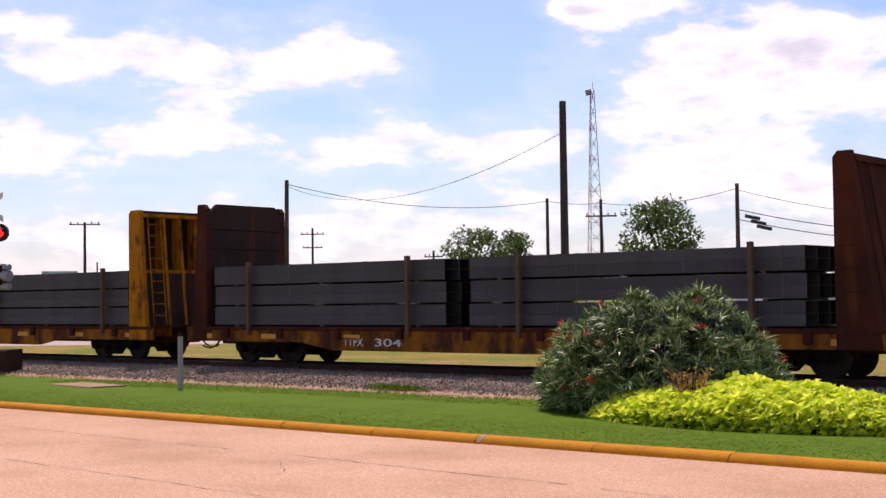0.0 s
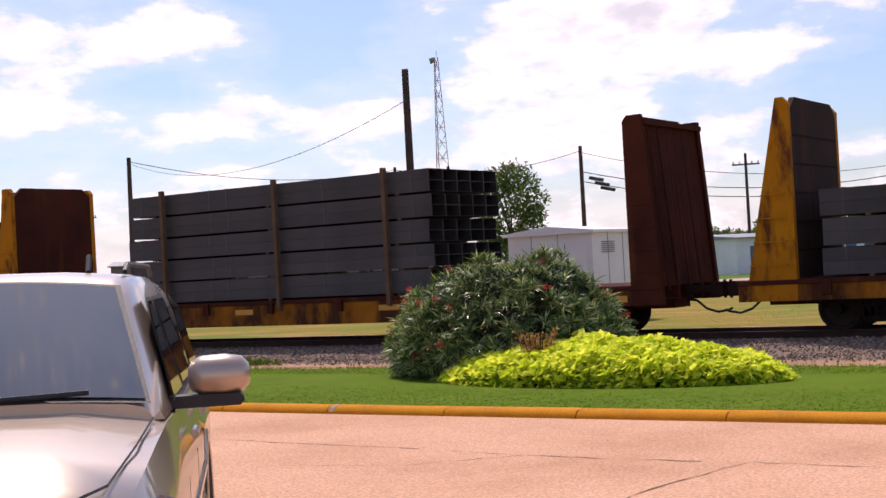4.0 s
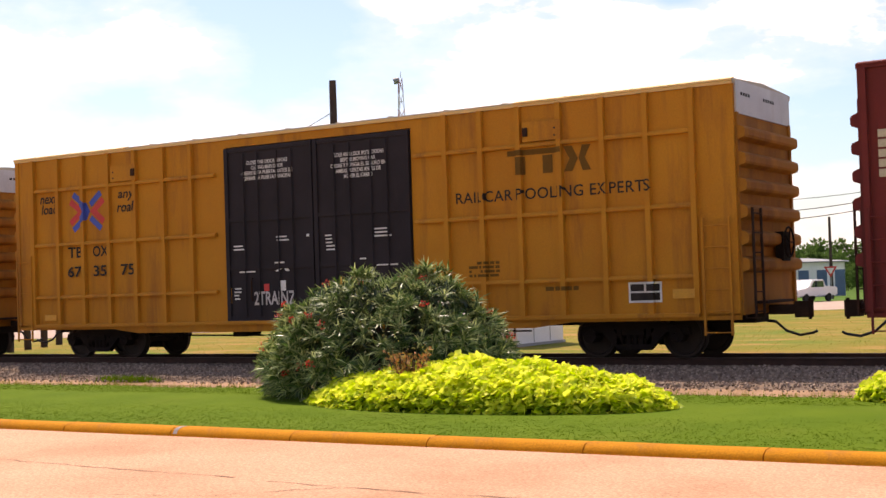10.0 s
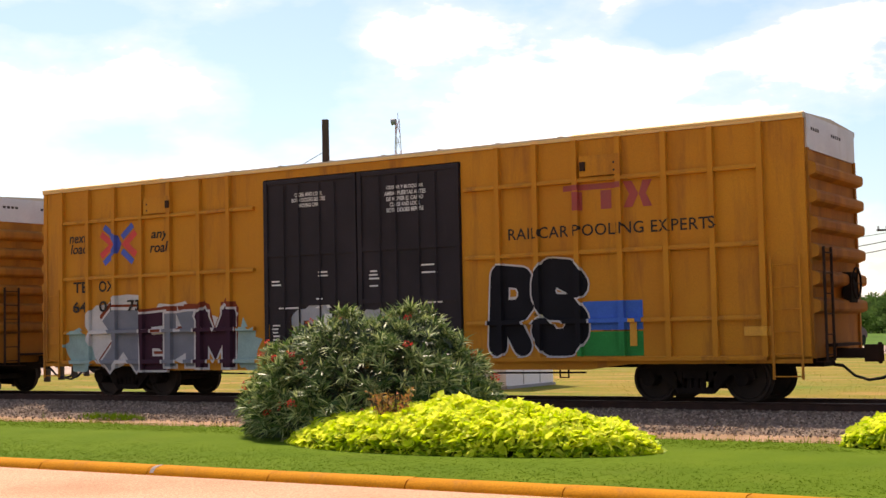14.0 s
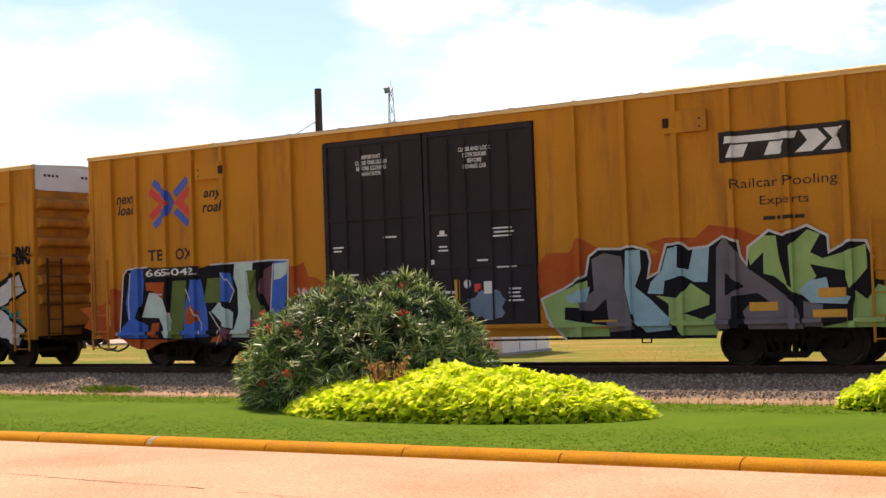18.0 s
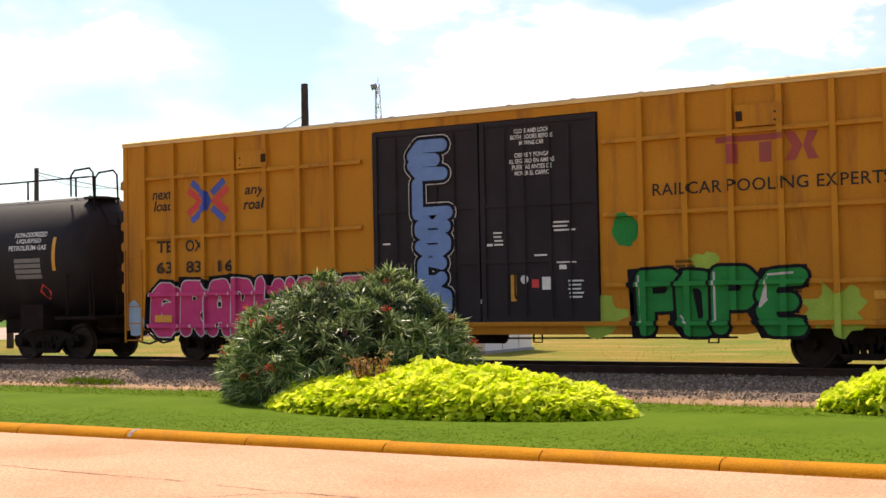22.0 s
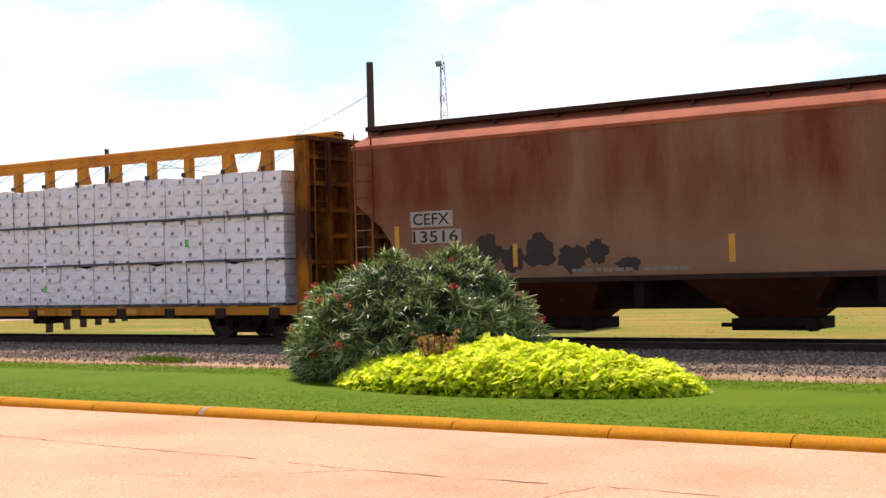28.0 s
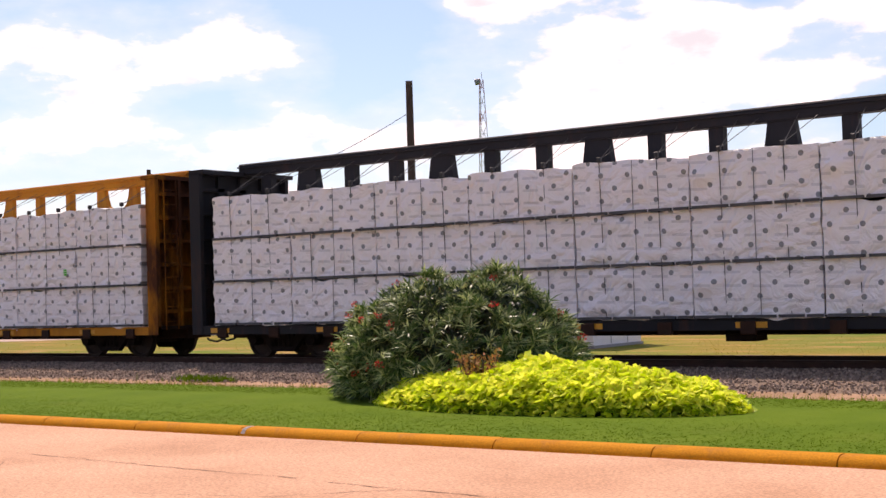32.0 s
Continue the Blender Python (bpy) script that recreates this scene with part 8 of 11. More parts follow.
    pb = [rect(13.6 + 0.0, 13.62, 1.55, 1.85), rect(14.1, 14.12, 1.55, 1.85), rect(13.6, 14.12, 1.55, 1.57), rect(13.6, 14.12, 1.83, 1.85), rect(13.6, 14.12, 1.69, 1.71), rect(13.85, 13.87, 1.55, 1.85)]
    paint("class_box", car, pb, M["white"], SIDE - 0.012)
    mk = n - 2.0
    paint("owner_mark", car, [rect(mk - 0.72, mk + 0.98, 3.28, 3.92)], spray("mark_base", (0.20, 0.15, 0.12)), SIDE - 0.003)
    paint("owner_blocks", car, [rect(mk - 0.64 + 0.4 * i, mk - 0.34 + 0.4 * i, 3.34, 3.86) for i in range(4)], S_BLACK, SIDE - 0.005, label="dark blocks of a faded owner's mark")
    running_gear(car, n, 1.85, n - 2.15, -0.3)


hopper_car(-205.5, -187.6)

# ---- centre-beam flatcars with wrapped lumber ----


PACK_W, PACK_H = 2.455, 0.985


def centerbeam(u0, u1, paint_mat, label, load0, name="centerbeam_car", stiff=0.05, rib=0.04, plate=0.26):
    n = u1 - u0
    car = car_root(name, u0, label, "lumber car")
    bm = B()
    for y in (SIDE + 0.02, 1.45):
        prism(bm, [(0.0, 0.58), (n, 0.58), (n, 0.78), (0.0, 0.78)], "y", y, y + 0.1)
    part("side_sill", bm, paint_mat, car)
    bm = B()
    bx(bm, 0, n, SIDE + 0.12, 1.45, 0.70, 0.78)
    bx(bm, 0.2, n - 0.2, -0.4, 0.4, 0.45, 0.74)
    part("deck", bm, M["iron"], car)
    for i in range(14):
        x = 1.0 + i * (n - 2.0) / 13
        bm = B()
        cbox(bm, x - 0.14, x + 0.14, SIDE - 0.03, SIDE + 0.06, 0.50, 0.74, 0.02)
        part("winch", bm, M["iron"], car)
    # end walls with ribs
    end_mat = M["yellow_dull"] if paint_mat == M["yellow"] else paint_mat
    for s in (0, 1):
        sx = (lambda x: x) if s == 0 else (lambda x: n - x)
        bm = B()
        bx(bm, min(sx(plate), sx(plate + 0.06)), max(sx(plate), sx(plate + 0.06)), -1.45, 1.45, 0.78, 4.40)
        bulk = part("end_bulkhead", bm, end_mat, car, "ribbed end bulkhead")
        for y in (SIDE, 1.45):
            bm = B()
            bx(bm, min(sx(0.0), sx(0.34)), max(sx(0.0), sx(0.34)), y, y + 0.12, 0.58, 4.42)
            part("bulkhead_post", bm, end_mat, bulk)
        for i in range(6):
            bm = B()
            z = 1.1 + i * 0.58
            bx(bm, min(sx(rib), sx(0.26)), max(sx(rib), sx(0.26)), -1.45, 1.45, z, z + 0.09)
            part("bulkhead_rib", bm, end_mat, bulk)
        for y in (-0.75, 0.0, 0.75):
            bm = B()
            bx(bm, min(sx(0.0 if plate > 0.2 else 0.06), sx(0.26)), max(sx(0.0 if plate > 0.2 else 0.06), sx(0.26)), y - stiff, y + stiff, 0.78, 4.40)
            part("bulkhead_stiffener", bm, end_mat, bulk)
        bm = B()
        bx(bm, min(sx(0.0), sx(0.5)), max(sx(0.0), sx(0.5)), -1.57, 1.57, 4.40, 4.50)
        part("bulkhead_cap", bm, end_mat, bulk)
        bm = B()
        for y in (-1.3, -0.9):
            tube(bm, [(sx(-0.02), y, 0.7), (sx(-0.02), y, 4.4)], 0.018)
        for i in range(10):
            cy(bm, (sx(-0.02), -1.3, 0.9 + i * 0.36), (sx(-0.02), -0.9, 0.9 + i * 0.36), 0.013, 6)
        part("ladder", bm, end_mat, bulk)
    bm = B()
    cbox(bm, 0.3, n - 0.3, -0.17, 0.17, 4.42, 4.71, 0.03)
    bx(bm, 0.3, n - 0.3, -0.23, 0.23, 4.60, 4.64)
    part("top_beam", bm, paint_mat, car, "long top beam of the centre wall")
    count = 17
    for i in range(count):
        x = 0.5 + (i + 0.5) * (n - 1.0) / count
        bm = B()
        if paint_mat == M["navy"]:
            f = 0.34 if i % 3 == 1 else 0.15
            prism(bm, [(x - f, 0.78), (x + f, 0.78), (x + f, 3.9), (x + (0.26 if f > 0.2 else 0.15), 4.44), (x - (0.26 if f > 0.2 else 0.15), 4.44), (x - f, 3.9)], "y", -0.10, 0.10)
        elif i % 4 == 2:
            prism(bm, [(x - 0.14, 0.78), (x + 0.48, 0.78), (x + 0.46, 3.86), (x + 0.28, 4.00), (x + 0.20, 4.20), (x + 0.16, 4.44), (x - 0.14, 4.44)], "y", -0.07, 0.07)
        elif i % 4 == 3:
            prism(bm, [(x + 0.14, 0.78), (x + 0.14, 4.44), (x - 0.16, 4.44), (x - 0.20, 4.20), (x - 0.28, 4.00), (x - 0.46, 3.86), (x - 0.48, 0.78)], "y", -0.07, 0.07)
        else:
            bx(bm, x - 0.09, x + 0.09, -0.10, 0.10, 0.78, 4.44)
        part("beam_post", bm, paint_mat, car)
    for i in range(9):
        for dx in (0.68, 1.89):
            x = load0 - u0 + i * PACK_W + dx
            bm = B()
            tube(bm, [(x + 0.04, SIDE + 0.02, 0.80), (x, SIDE + 0.0, 3.80), (x, SIDE + 0.06, 3.87), (x + 0.22, -0.18, 4.50)], 0.0075, 4)
            tube(bm, [(x, SIDE + 0.06, 3.87), (x - 0.22, -0.18, 4.50)], 0.008, 4)
            cbox(bm, x - 0.035, x + 0.035, SIDE - 0.03, SIDE + 0.05, 3.80, 3.90, 0.012)
            part("tie_cable", bm, M["cable"], car, "tie-down cable with a black corner guard")
    for i in range(int(n / 3.3)):
        paint("sill_reflector", car, [rect(0.6 + i * 3.3, 1.2 + i * 3.3, 0.62, 0.73)], M["reflect"], SIDE + 0.012)
    paint("sill_lettering", car, bars(5.0, 6.2, 0.62, 0.74, 1, int(-u0)) + bars(8.0, 9.0, 0.62, 0.74, 1, 5), M["white"], SIDE + 0.012)
    bm = B()
    tube(bm, [(4.0, -1.2, 0.5), (n - 4.0, -1.2, 0.5)], 0.02)
    for x in (6.0, 9.2, 13.4):
        bx(bm, x, x + 0.6, -1.1, -0.6, 0.36, 0.66)
    part("brake_gear", bm, M["grime"], car)
    running_gear(car, n, 2.4, n - 2.4)
    return car


def wrap_mat(name, dot, print_col):
    """White plastic sheeting printed with dots, slightly creased."""
    m = bpy.data.materials.new(name)
    m.use_nodes = True
    nt = m.node_tree
    bs = nt.nodes["Principled BSDF"]
    co = nt.nodes.new("ShaderNodeTexCoord")
    sep = nt.nodes.new("ShaderNodeSeparateXYZ")
    link(nt, co.outputs["Object"], sep.inputs[0])
    x, y, z = sep.outputs
    # the print starts elsewhere on every pack
    oi = nt.nodes.new("ShaderNodeObjectInfo")
    x = math_node(nt, "ADD", x, math_node(nt, "MULTIPLY", oi.outputs["Random"], 3.7))
    z = math_node(nt, "ADD", z, math_node(nt, "ADD", math_node(nt, "MULTIPLY", oi.outputs["Random"], 9.1), math_node(nt, "MULTIPLY", x, 0.03)))

    def dots(px, pz, ox, oz, r):
        fx = math_node(nt, "SUBTRACT", math_node(nt, "FRACT", math_node(nt, "DIVIDE", math_node(nt, "ADD", x, ox), px)), 0.5)
        fz = math_node(nt, "SUBTRACT", math_node(nt, "FRACT", math_node(nt, "DIVIDE", math_node(nt, "ADD", z, oz), pz)), 0.5)
        dx, dz = math_node(nt, "MULTIPLY", fx, px), math_node(nt, "MULTIPLY", fz, pz)
        d = math_node(nt, "ADD", math_node(nt, "MULTIPLY", dx, dx), math_node(nt, "MULTIPLY", dz, dz))
        return math_node(nt, "LESS_THAN", d, r * r)
    spot = math_node(nt, "MAXIMUM", dots(0.57, 0.49, 0.05, 0.1, 0.05), dots(0.57, 0.49, 0.335, 0.345, 0.05))
    # faint lines of print between the dots
    pz = math_node(nt, "FRACT", math_node(nt, "DIVIDE", z, 0.245))
    px = math_node(nt, "FRACT", math_node(nt, "DIVIDE", x, 0.57))
    bar = math_node(nt, "MULTIPLY", math_node(nt, "LESS_THAN", math_node(nt, "ABSOLUTE", math_node(nt, "SUBTRACT", pz, 0.3)), 0.10), math_node(nt, "LESS_THAN", math_node(nt, "ABSOLUTE", math_node(nt, "SUBTRACT", px, 0.5)), 0.30))
    n1 = nt.nodes.new("ShaderNodeTexNoise")
    n1.inputs["Scale"].default_value, n1.inputs["Detail"].default_value = 3.0, 4
    link(nt, co.outputs["Object"], n1.inputs["Vector"])
    base = nt.nodes.new("ShaderNodeMix")
    base.data_type = "RGBA"
    base.inputs[6].default_value, base.inputs[7].default_value = (0.84, 0.81, 0.83, 1), (0.74, 0.71, 0.73, 1)
    link(nt, n1.outputs["Fac"], base.inputs[0])
    m1 = nt.nodes.new("ShaderNodeMix")
    m1.data_type = "RGBA"
    m1.inputs[7].default_value = (*print_col, 1)
    link(nt, math_node(nt, "MULTIPLY", bar, 0.35), m1.inputs[0])
    link(nt, base.outputs[2], m1.inputs[6])
    m2 = nt.nodes.new("ShaderNodeMix")
    m2.data_type = "RGBA"
    m2.inputs[7].default_value = (*dot, 1)
    link(nt, math_node(nt, "MULTIPLY", spot, 0.85), m2.inputs[0])
    link(nt, m1.outputs[2], m2.inputs[6])
    link(nt, m2.outputs[2], bs.inputs["Base Color"])
    bs.inputs["Roughness"].default_value = 0.34
    wv = nt.nodes.new("ShaderNodeTexNoise")
    wv.inputs["Scale"].default_value, wv.inputs["Detail"].default_value, wv.inputs["Distortion"].default_value = 2.2, 3, 2.5
    link(nt, co.outputs["Object"], wv.inputs["Vector"])
    bp = nt.nodes.new("ShaderNodeBump")
    bp.inputs["Strength"].default_value, bp.inputs["Distance"].default_value = 0.9, 0.10
    link(nt, wv.outputs["Fac"], bp.inputs["Height"])
    link(nt, bp.outputs[0], bs.inputs["Normal"])
    return m


M["wrap"] = wrap_mat("printed_lumber_wrap", (0.13, 0.14, 0.15), (0.30, 0.31, 0.36))


def pack_mesh(w, h, seed):
    """A lumber pack in loose sheeting: bulging face, sagging lower hem."""
    bm = B()
    nx, nz = 24, 12
    off = Vector((seed * 9.1, seed * 3.7, 0))
    front = []
    for j in range(nz + 1):
        row = []
        for i in range(nx + 1):
            x, z = w * i / nx, h * j / nz
            edge = min(1.0, 5 * min(i / nx, 1 - i / nx)) * min(1.0, 4 * min(j / nz + 0.1, 1 - j / nz))
            crease = 0.085 * noise.noise(Vector((x * 2.1, z * 2.6, 0)) + off) + 0.05 * max(0.0, 1 - 9 * abs(noise.noise(Vector((x * 0.8 + z * 1.1, z * 0.7 - x * 0.5, 9)) + off))) + 0.028 * noise.noise(Vector((x * 5 + z * 3, z * 5, 4)) + off)
            zz = z + (0.085 * noise.noise(Vector((x * 1.6, 7, 1)) + off) + 0.02 * noise.noise(Vector((x * 5.0, 7, 1)) + off) if j >= nz - 1 else 0)
            if j == 0:
                zz -= 0.012 + 0.11 * abs(noise.noise(Vector((x * 1.7, 5, 2)) + off)) + 0.03 * noise.noise(Vector((x * 6.0, 3, 2)) + off)
            row.append(bm.verts.new((x, -0.03 * edge - abs(crease), zz)))
        front.append(row)
    for j in range(nz):
        for i in range(nx):
            bm.faces.new((front[j][i], front[j][i + 1], front[j + 1][i + 1], front[j + 1][i]))
    back = [bm.verts.new(p) for p in ((0, 1.22, 0), (w, 1.22, 0), (w, 1.22, h), (0, 1.22, h))]
    bm.faces.new((*front[nz], back[2], back[3]))
    bm.faces.new((*front[0][::-1], back[0], back[1]))
    bm.faces.new((*[front[j][nx] for j in range(nz + 1)][::-1], back[1], back[2]))
    bm.faces.new((*[front[j][0] for j in range(nz + 1)], back[3], back[0]))
    bm.faces.new(back[::-1])
    return mesh_of(bm, M["wrap"], "wrapping", 60)


PACKS = [pack_mesh(PACK_W - 0.03, PACK_H - 0.03, i) for i in range(6)]


def strap_mesh():
    bm = B()
    bx(bm, -0.005, 0.005, -0.075, -0.068, 0.0, PACK_H - 0.02)
    return mesh_of(bm, M["tarp"], "strap")


def batten_mesh():
    bm = B()
    bx(bm, 0.0, PACK_W, -0.02, 1.2, -0.03, 0.0)
    for x0, x1 in ((0.04, 0.74), (0.80, 1.58), (1.63, 2.08), (2.14, 2.42)):
        bx(bm, x0, x1, -0.105, 0.0, -0.032, 0.022)
    return mesh_of(bm, M["tarp"], "batten")


STRAP, BATTEN = strap_mesh(), batten_mesh()


def lumber(load0, count, mark):
    rnd = random.Random(int(-load0))
    bm = B()
    for k in range(3):
        bx(bm, 0, 0.12, -0.066, -0.063, 0.06 * k, 0.06 * k + 0.045)
    spot = mesh_of(bm, mark or M["tarp"], "pack_mark")
    for i in range(count):
        for j in range(3):
            for side in (-1, 1):
                u, z = load0 + i * PACK_W, 0.80 + 0.03 + j * (PACK_H + 0.012)
                y = MIDDLE + (SIDE + 0.06 + rnd.uniform(-0.02, 0.02) if side < 0 else -SIDE - 0.06)
                m = pose(u - 10 * SPEED, y, z) if side < 0 else pose(u + PACK_W - 10 * SPEED, y, z, 0, 0, 180)
                ob = root("lumber_pack", m, "lumber pack in white printed plastic wrap on a railcar", "lumber pack", "wrapped lumber packs")
                LOADS.append((ob, u if side < 0 else u + PACK_W, z, y, 0 if side < 0 else 180))
                share("wrapping", PACKS[rnd.randrange(6)], ob, pose(0, 0, 0))
                for x in (1.28,) if side < 0 else ():
                    share("strap", STRAP, ob, pose(x + rnd.uniform(-0.05, 0.05), 0, 0), "black strap")
                share("batten", BATTEN, ob, pose(0, 0, 0), "dark batten under the pack")
                if side < 0 and mark and (2 * i + j) % 5 == 0:
                    share("pack_mark", spot, ob, pose(rnd.uniform(1.5, 2.1), 0, rnd.uniform(0.3, 0.6)), "small coloured mark")


cb1 = centerbeam(-229.9, -206.8, M["yellow"], "yellow centre-beam railcar stacked with wrapped lumber", -229.58)
centerbeam(-254.75, -231.55, M["navy"], "dark centre-beam railcar stacked with wrapped lumber", -254.1, stiff=0.10, rib=0.05, plate=0.10)
centerbeam(-279.3, -255.95, M["yellow"], "yellow centre-beam railcar following with wrapped lumber", -278.7)
lumber(-229.58, 9, spray("mark_green", (0.10, 0.55, 0.10)))
lumber(-254.02, 9, None)
lumber(-278.6, 9, spray("mark_green", (0.10, 0.55, 0.10)))
paint("wrap_corner", cb1, [poly((0.35, 3.27), (0.34, 2.87), (0.82, 2.98))], spray("corner_red", (0.55, 0.04, 0.03)), SIDE - 0.075, label="red corner of a torn wrap")

# ---- utility poles, wires, tower ----


def utility_pole(x, y, top, r, label, arms=(), lean=(0, 0), box=False):
    p = root("utility_pole", pose(x, y, -0.3), label, "utility pole", "utility poles")
    bm = B()
    cy(bm, (0, 0, 0), (lean[0], lean[1], top + 0.3), r, 12, r * 0.72)
    part("pole", bm, M["wood_pole"], p, "", 50)
    for z, w, turn in arms:
        bm = B()
        c, s = math.cos(turn), math.sin(turn)
        k = (z + 0.3) / (top + 0.3)
        ox, oy = lean[0] * k, lean[1] * k
        cy(bm, (ox - w * c, oy - w * s, z + 0.3), (ox + w * c, oy + w * s, z + 0.3), 0.07, 6)
        a = part("crossarm", bm, M["wood_pole"], p)
        for t in (-0.9, -0.45, 0.45, 0.9):
            bm = B()
            cy(bm, (ox + w * c * t, oy + w * s * t, z + 0.36), (ox + w * c * t, oy + w * s * t, z + 0.55), 0.06, 6)
            part("insulator", bm, M["roof_grey"], a)
    if box:
        bm = B()
        cy(bm, (0.45, 0, top - 2.6), (0.45, 0, top - 1.6), 0.32, 12)
        bx(bm, 0.1, 0.4, -0.05, 0.05, top - 2.2, top - 2.0)
        part("transformer", bm, M["roof_grey"], p, "grey transformer can", 50)
    return p


def from_eye(az, dist, eye=(5.3, -24.83)):
    return eye[0] - math.sin(radians(az)) * dist, eye[1] + math.cos(radians(az)) * dist


PW, PM, P4, PE = from_eye(46.57, 80), from_eye(35.43, 98), from_eye(33.16, 104), from_eye(27.5, 84)
PC, PF = from_eye(45.44, 150), from_eye(54.83, 130)
utility_pole(-20.95, 13.06, 8.45, 0.16, "thick weathered wooden utility pole near the track")
utility_pole(*PW, 8.9, 0.17, "slim dark utility pole leaning a little", lean=(0.12, 0))
utility_pole(*PM, 9.0, 0.15, "slim dark utility pole with wires")
utility_pole(*P4, 9.3, 0.15, "utility pole with one crossarm", [(8.0, 1.2, 0.6)])
utility_pole(*PE, 8.6, 0.16, "dark utility pole with hanging cables")
utility_pole(*PC, 9.9, 0.16, "distant utility pole with two crossarms", [(9.2, 1.3, 0.75), (7.7, 1.1, 0.75)])
utility_pole(*PF, 9.4, 0.16, "distant utility pole with a crossarm", [(9.2, 1.4, 0.9)])
utility_pole(*from_eye(48.45, 150), 9.6, 0.16, "distant utility pole with one wide crossarm", [(8.9, 1.3, 0.75)])
utility_pole(*from_eye(54.34, 190), 7.5, 0.14, "small far utility pole")
utility_pole(-14.6, 63.5, 7.8, 0.16, "utility pole with crossarm and transformer", [(7.0, 1.1, 0.25)], box=True)
utility_pole(-22.1, 73.6, 5.6, 0.13, "short dark pole behind the road sign")
utility_pole(*from_eye(40.3, 130), 6.5, 0.15, "distant utility pole by the trees", [(5.9, 0.9, 0.7)])
PR = (-16.0, 88.5)
utility_pole(*PR, 9.2, 0.18, "utility pole with a wide crossarm beside the white building", [(8.6, 1.0, 0.2)])
utility_pole(-17.9, 104.5, 9.0, 0.15, "utility pole with two crossarms behind the road", [(8.0, 1.0, 0.2), (6.4, 0.5, 0.2)])
utility_pole(*from_eye(7.4, 150), 9.6, 0.15, "far utility pole rising behind a white building", [(8.8, 1.0, 0.2)])
utility_pole(*from_eye(20.7, 112), 9.4, 0.15, "utility pole with one crossarm in the green lot", [(8.5, 1.1, 0.4)])


def wire(a, b, sag, r=0.016, name="wire"):
    bm = B()
    a, b = Vector(a), Vector(b)
    pts = []
    for i in range(19):
        t = i / 18
        p = a.lerp(b, t)
        p.z -= sag * 4 * t * (1 - t)
        pts.append(p)
    tube(bm, pts, r, 5)
    return whole(name, bm, M["cable"], "thin overhead wire slung between poles", "wire", "overhead wires")


wire((-20.62, 12.53, 7.3), (PW[0], PW[1], 8.6), 1.5, 0.012)
wire((PW[0], PW[1], 8.7), (PM[0], PM[1], 8.8), 0.9, 0.022)
wire((PM[0], PM[1], 8.8), (P4[0], P4[1], 9.0), 0.15, 0.022)
wire((P4[0], P4[1], 9.0), (PE[0], PE[1], 8.3), 0.5, 0.022)
for i, z in enumerate((8.2, 7.6, 7.0)):
    wire((PE[0], PE[1], z - 0.6 * (i > 0)), (-14.6, 63.5, 6.9 - 0.5 * i), 1.3, 0.020 + 0.008 * (i > 0), "cable")
    wire((-14.6, 63.5, 6.9 - 0.5 * i), (*PR, 8.5 - 0.9 * i), 0.8, 0.018)
for k in range(3):
    bm = B()
    d = (Vector((-14.6, 63.5, 0)) - Vector((PE[0], PE[1], 0))).normalized()
    c = Vector((PE[0], PE[1], 6.6 - 0.32 * k)) + d * (0.9 + 0.35 * k)
    cy(bm, c - d * 0.45, c + d * 0.45 + Vector((0, 0, -0.2)), 0.11, 8)
    whole("splice_case", bm, M["cable"], "black cable splice case on the overhead cables", "splice case", "splice cases")


def lattice_tower(x, y, top, base_w, top_w):
    t = root("radio_tower", pose(x, y, -0.3), "tall red and white lattice radio tower with a dish", "radio tower")
    n = 14
    h = top + 0.3

    def corner(k, z):
        w = base_w + (top_w - base_w) * z / h
        a = 2 * math.pi * k / 3 + 0.4
        return (w * math.cos(a), w * math.sin(a), z)
    for i in range(n):
        z0, z1 = h * i / n, h * (i + 1) / n
        zm = (z0 + z1) / 2
        for k in range(3):
            for nm, a, b, r in (("leg", corner(k, z0), corner(k, z1), 0.075), ("brace", corner(k, z0), corner(k + 1, z1), 0.035), ("brace", corner(k + 1, z0), corner(k, z1), 0.035), ("rung", corner(k, zm), corner(k + 1, zm), 0.035)):
                bm = B()
                cy(bm, a, b, r, 5)
                part(nm, bm, M["tower_red"] if i % 2 else M["tower_white"], t)
    bm = B()
    cy(bm, (-1.0, -0.5, h - 0.6), (-0.2, -0.1, h - 0.4), 0.62, 16, 0.55)
    part("dish", bm, M["roof_grey"], t, "grey microwave drum at the top", 40)
    bm = B()
    cy(bm, (0.2, 0, h), (0.2, 0, h + 1.2), 0.05, 6)
    part("mast_tip", bm, M["roof_grey"], t)


lattice_tower(-133.0, 184.4, 40.6, 2.3, 0.42)

# ---- trees ----


def leaf_quad(verts, faces, p, d, up, size, asp=0.6):
    s = d.cross(up)
    if s.length < 1e-4:
        s = Vector((1, 0, 0))
    s.normalize()
    b = len(verts)
    verts += [p - s * size * asp * 0.5, p + d * size * 0.5 - s * size * asp * 0.3, p + d * size, p + d * size * 0.5 + s * size * asp * 0.5]
    faces.append((b, b + 1, b + 2, b + 3))


def rand_dir(rnd):
    z, a = rnd.uniform(-1, 1), rnd.uniform(0, 2 * math.pi)
    r = math.sqrt(1 - z * z)
    return Vector((r * math.cos(a), r * math.sin(a), z))


def raw_mesh(name, verts, faces, material):
    me = bpy.data.meshes.new(name)
    me.from_pydata([tuple(v) for v in verts], [], faces)
    me.materials.append(material)
    return me


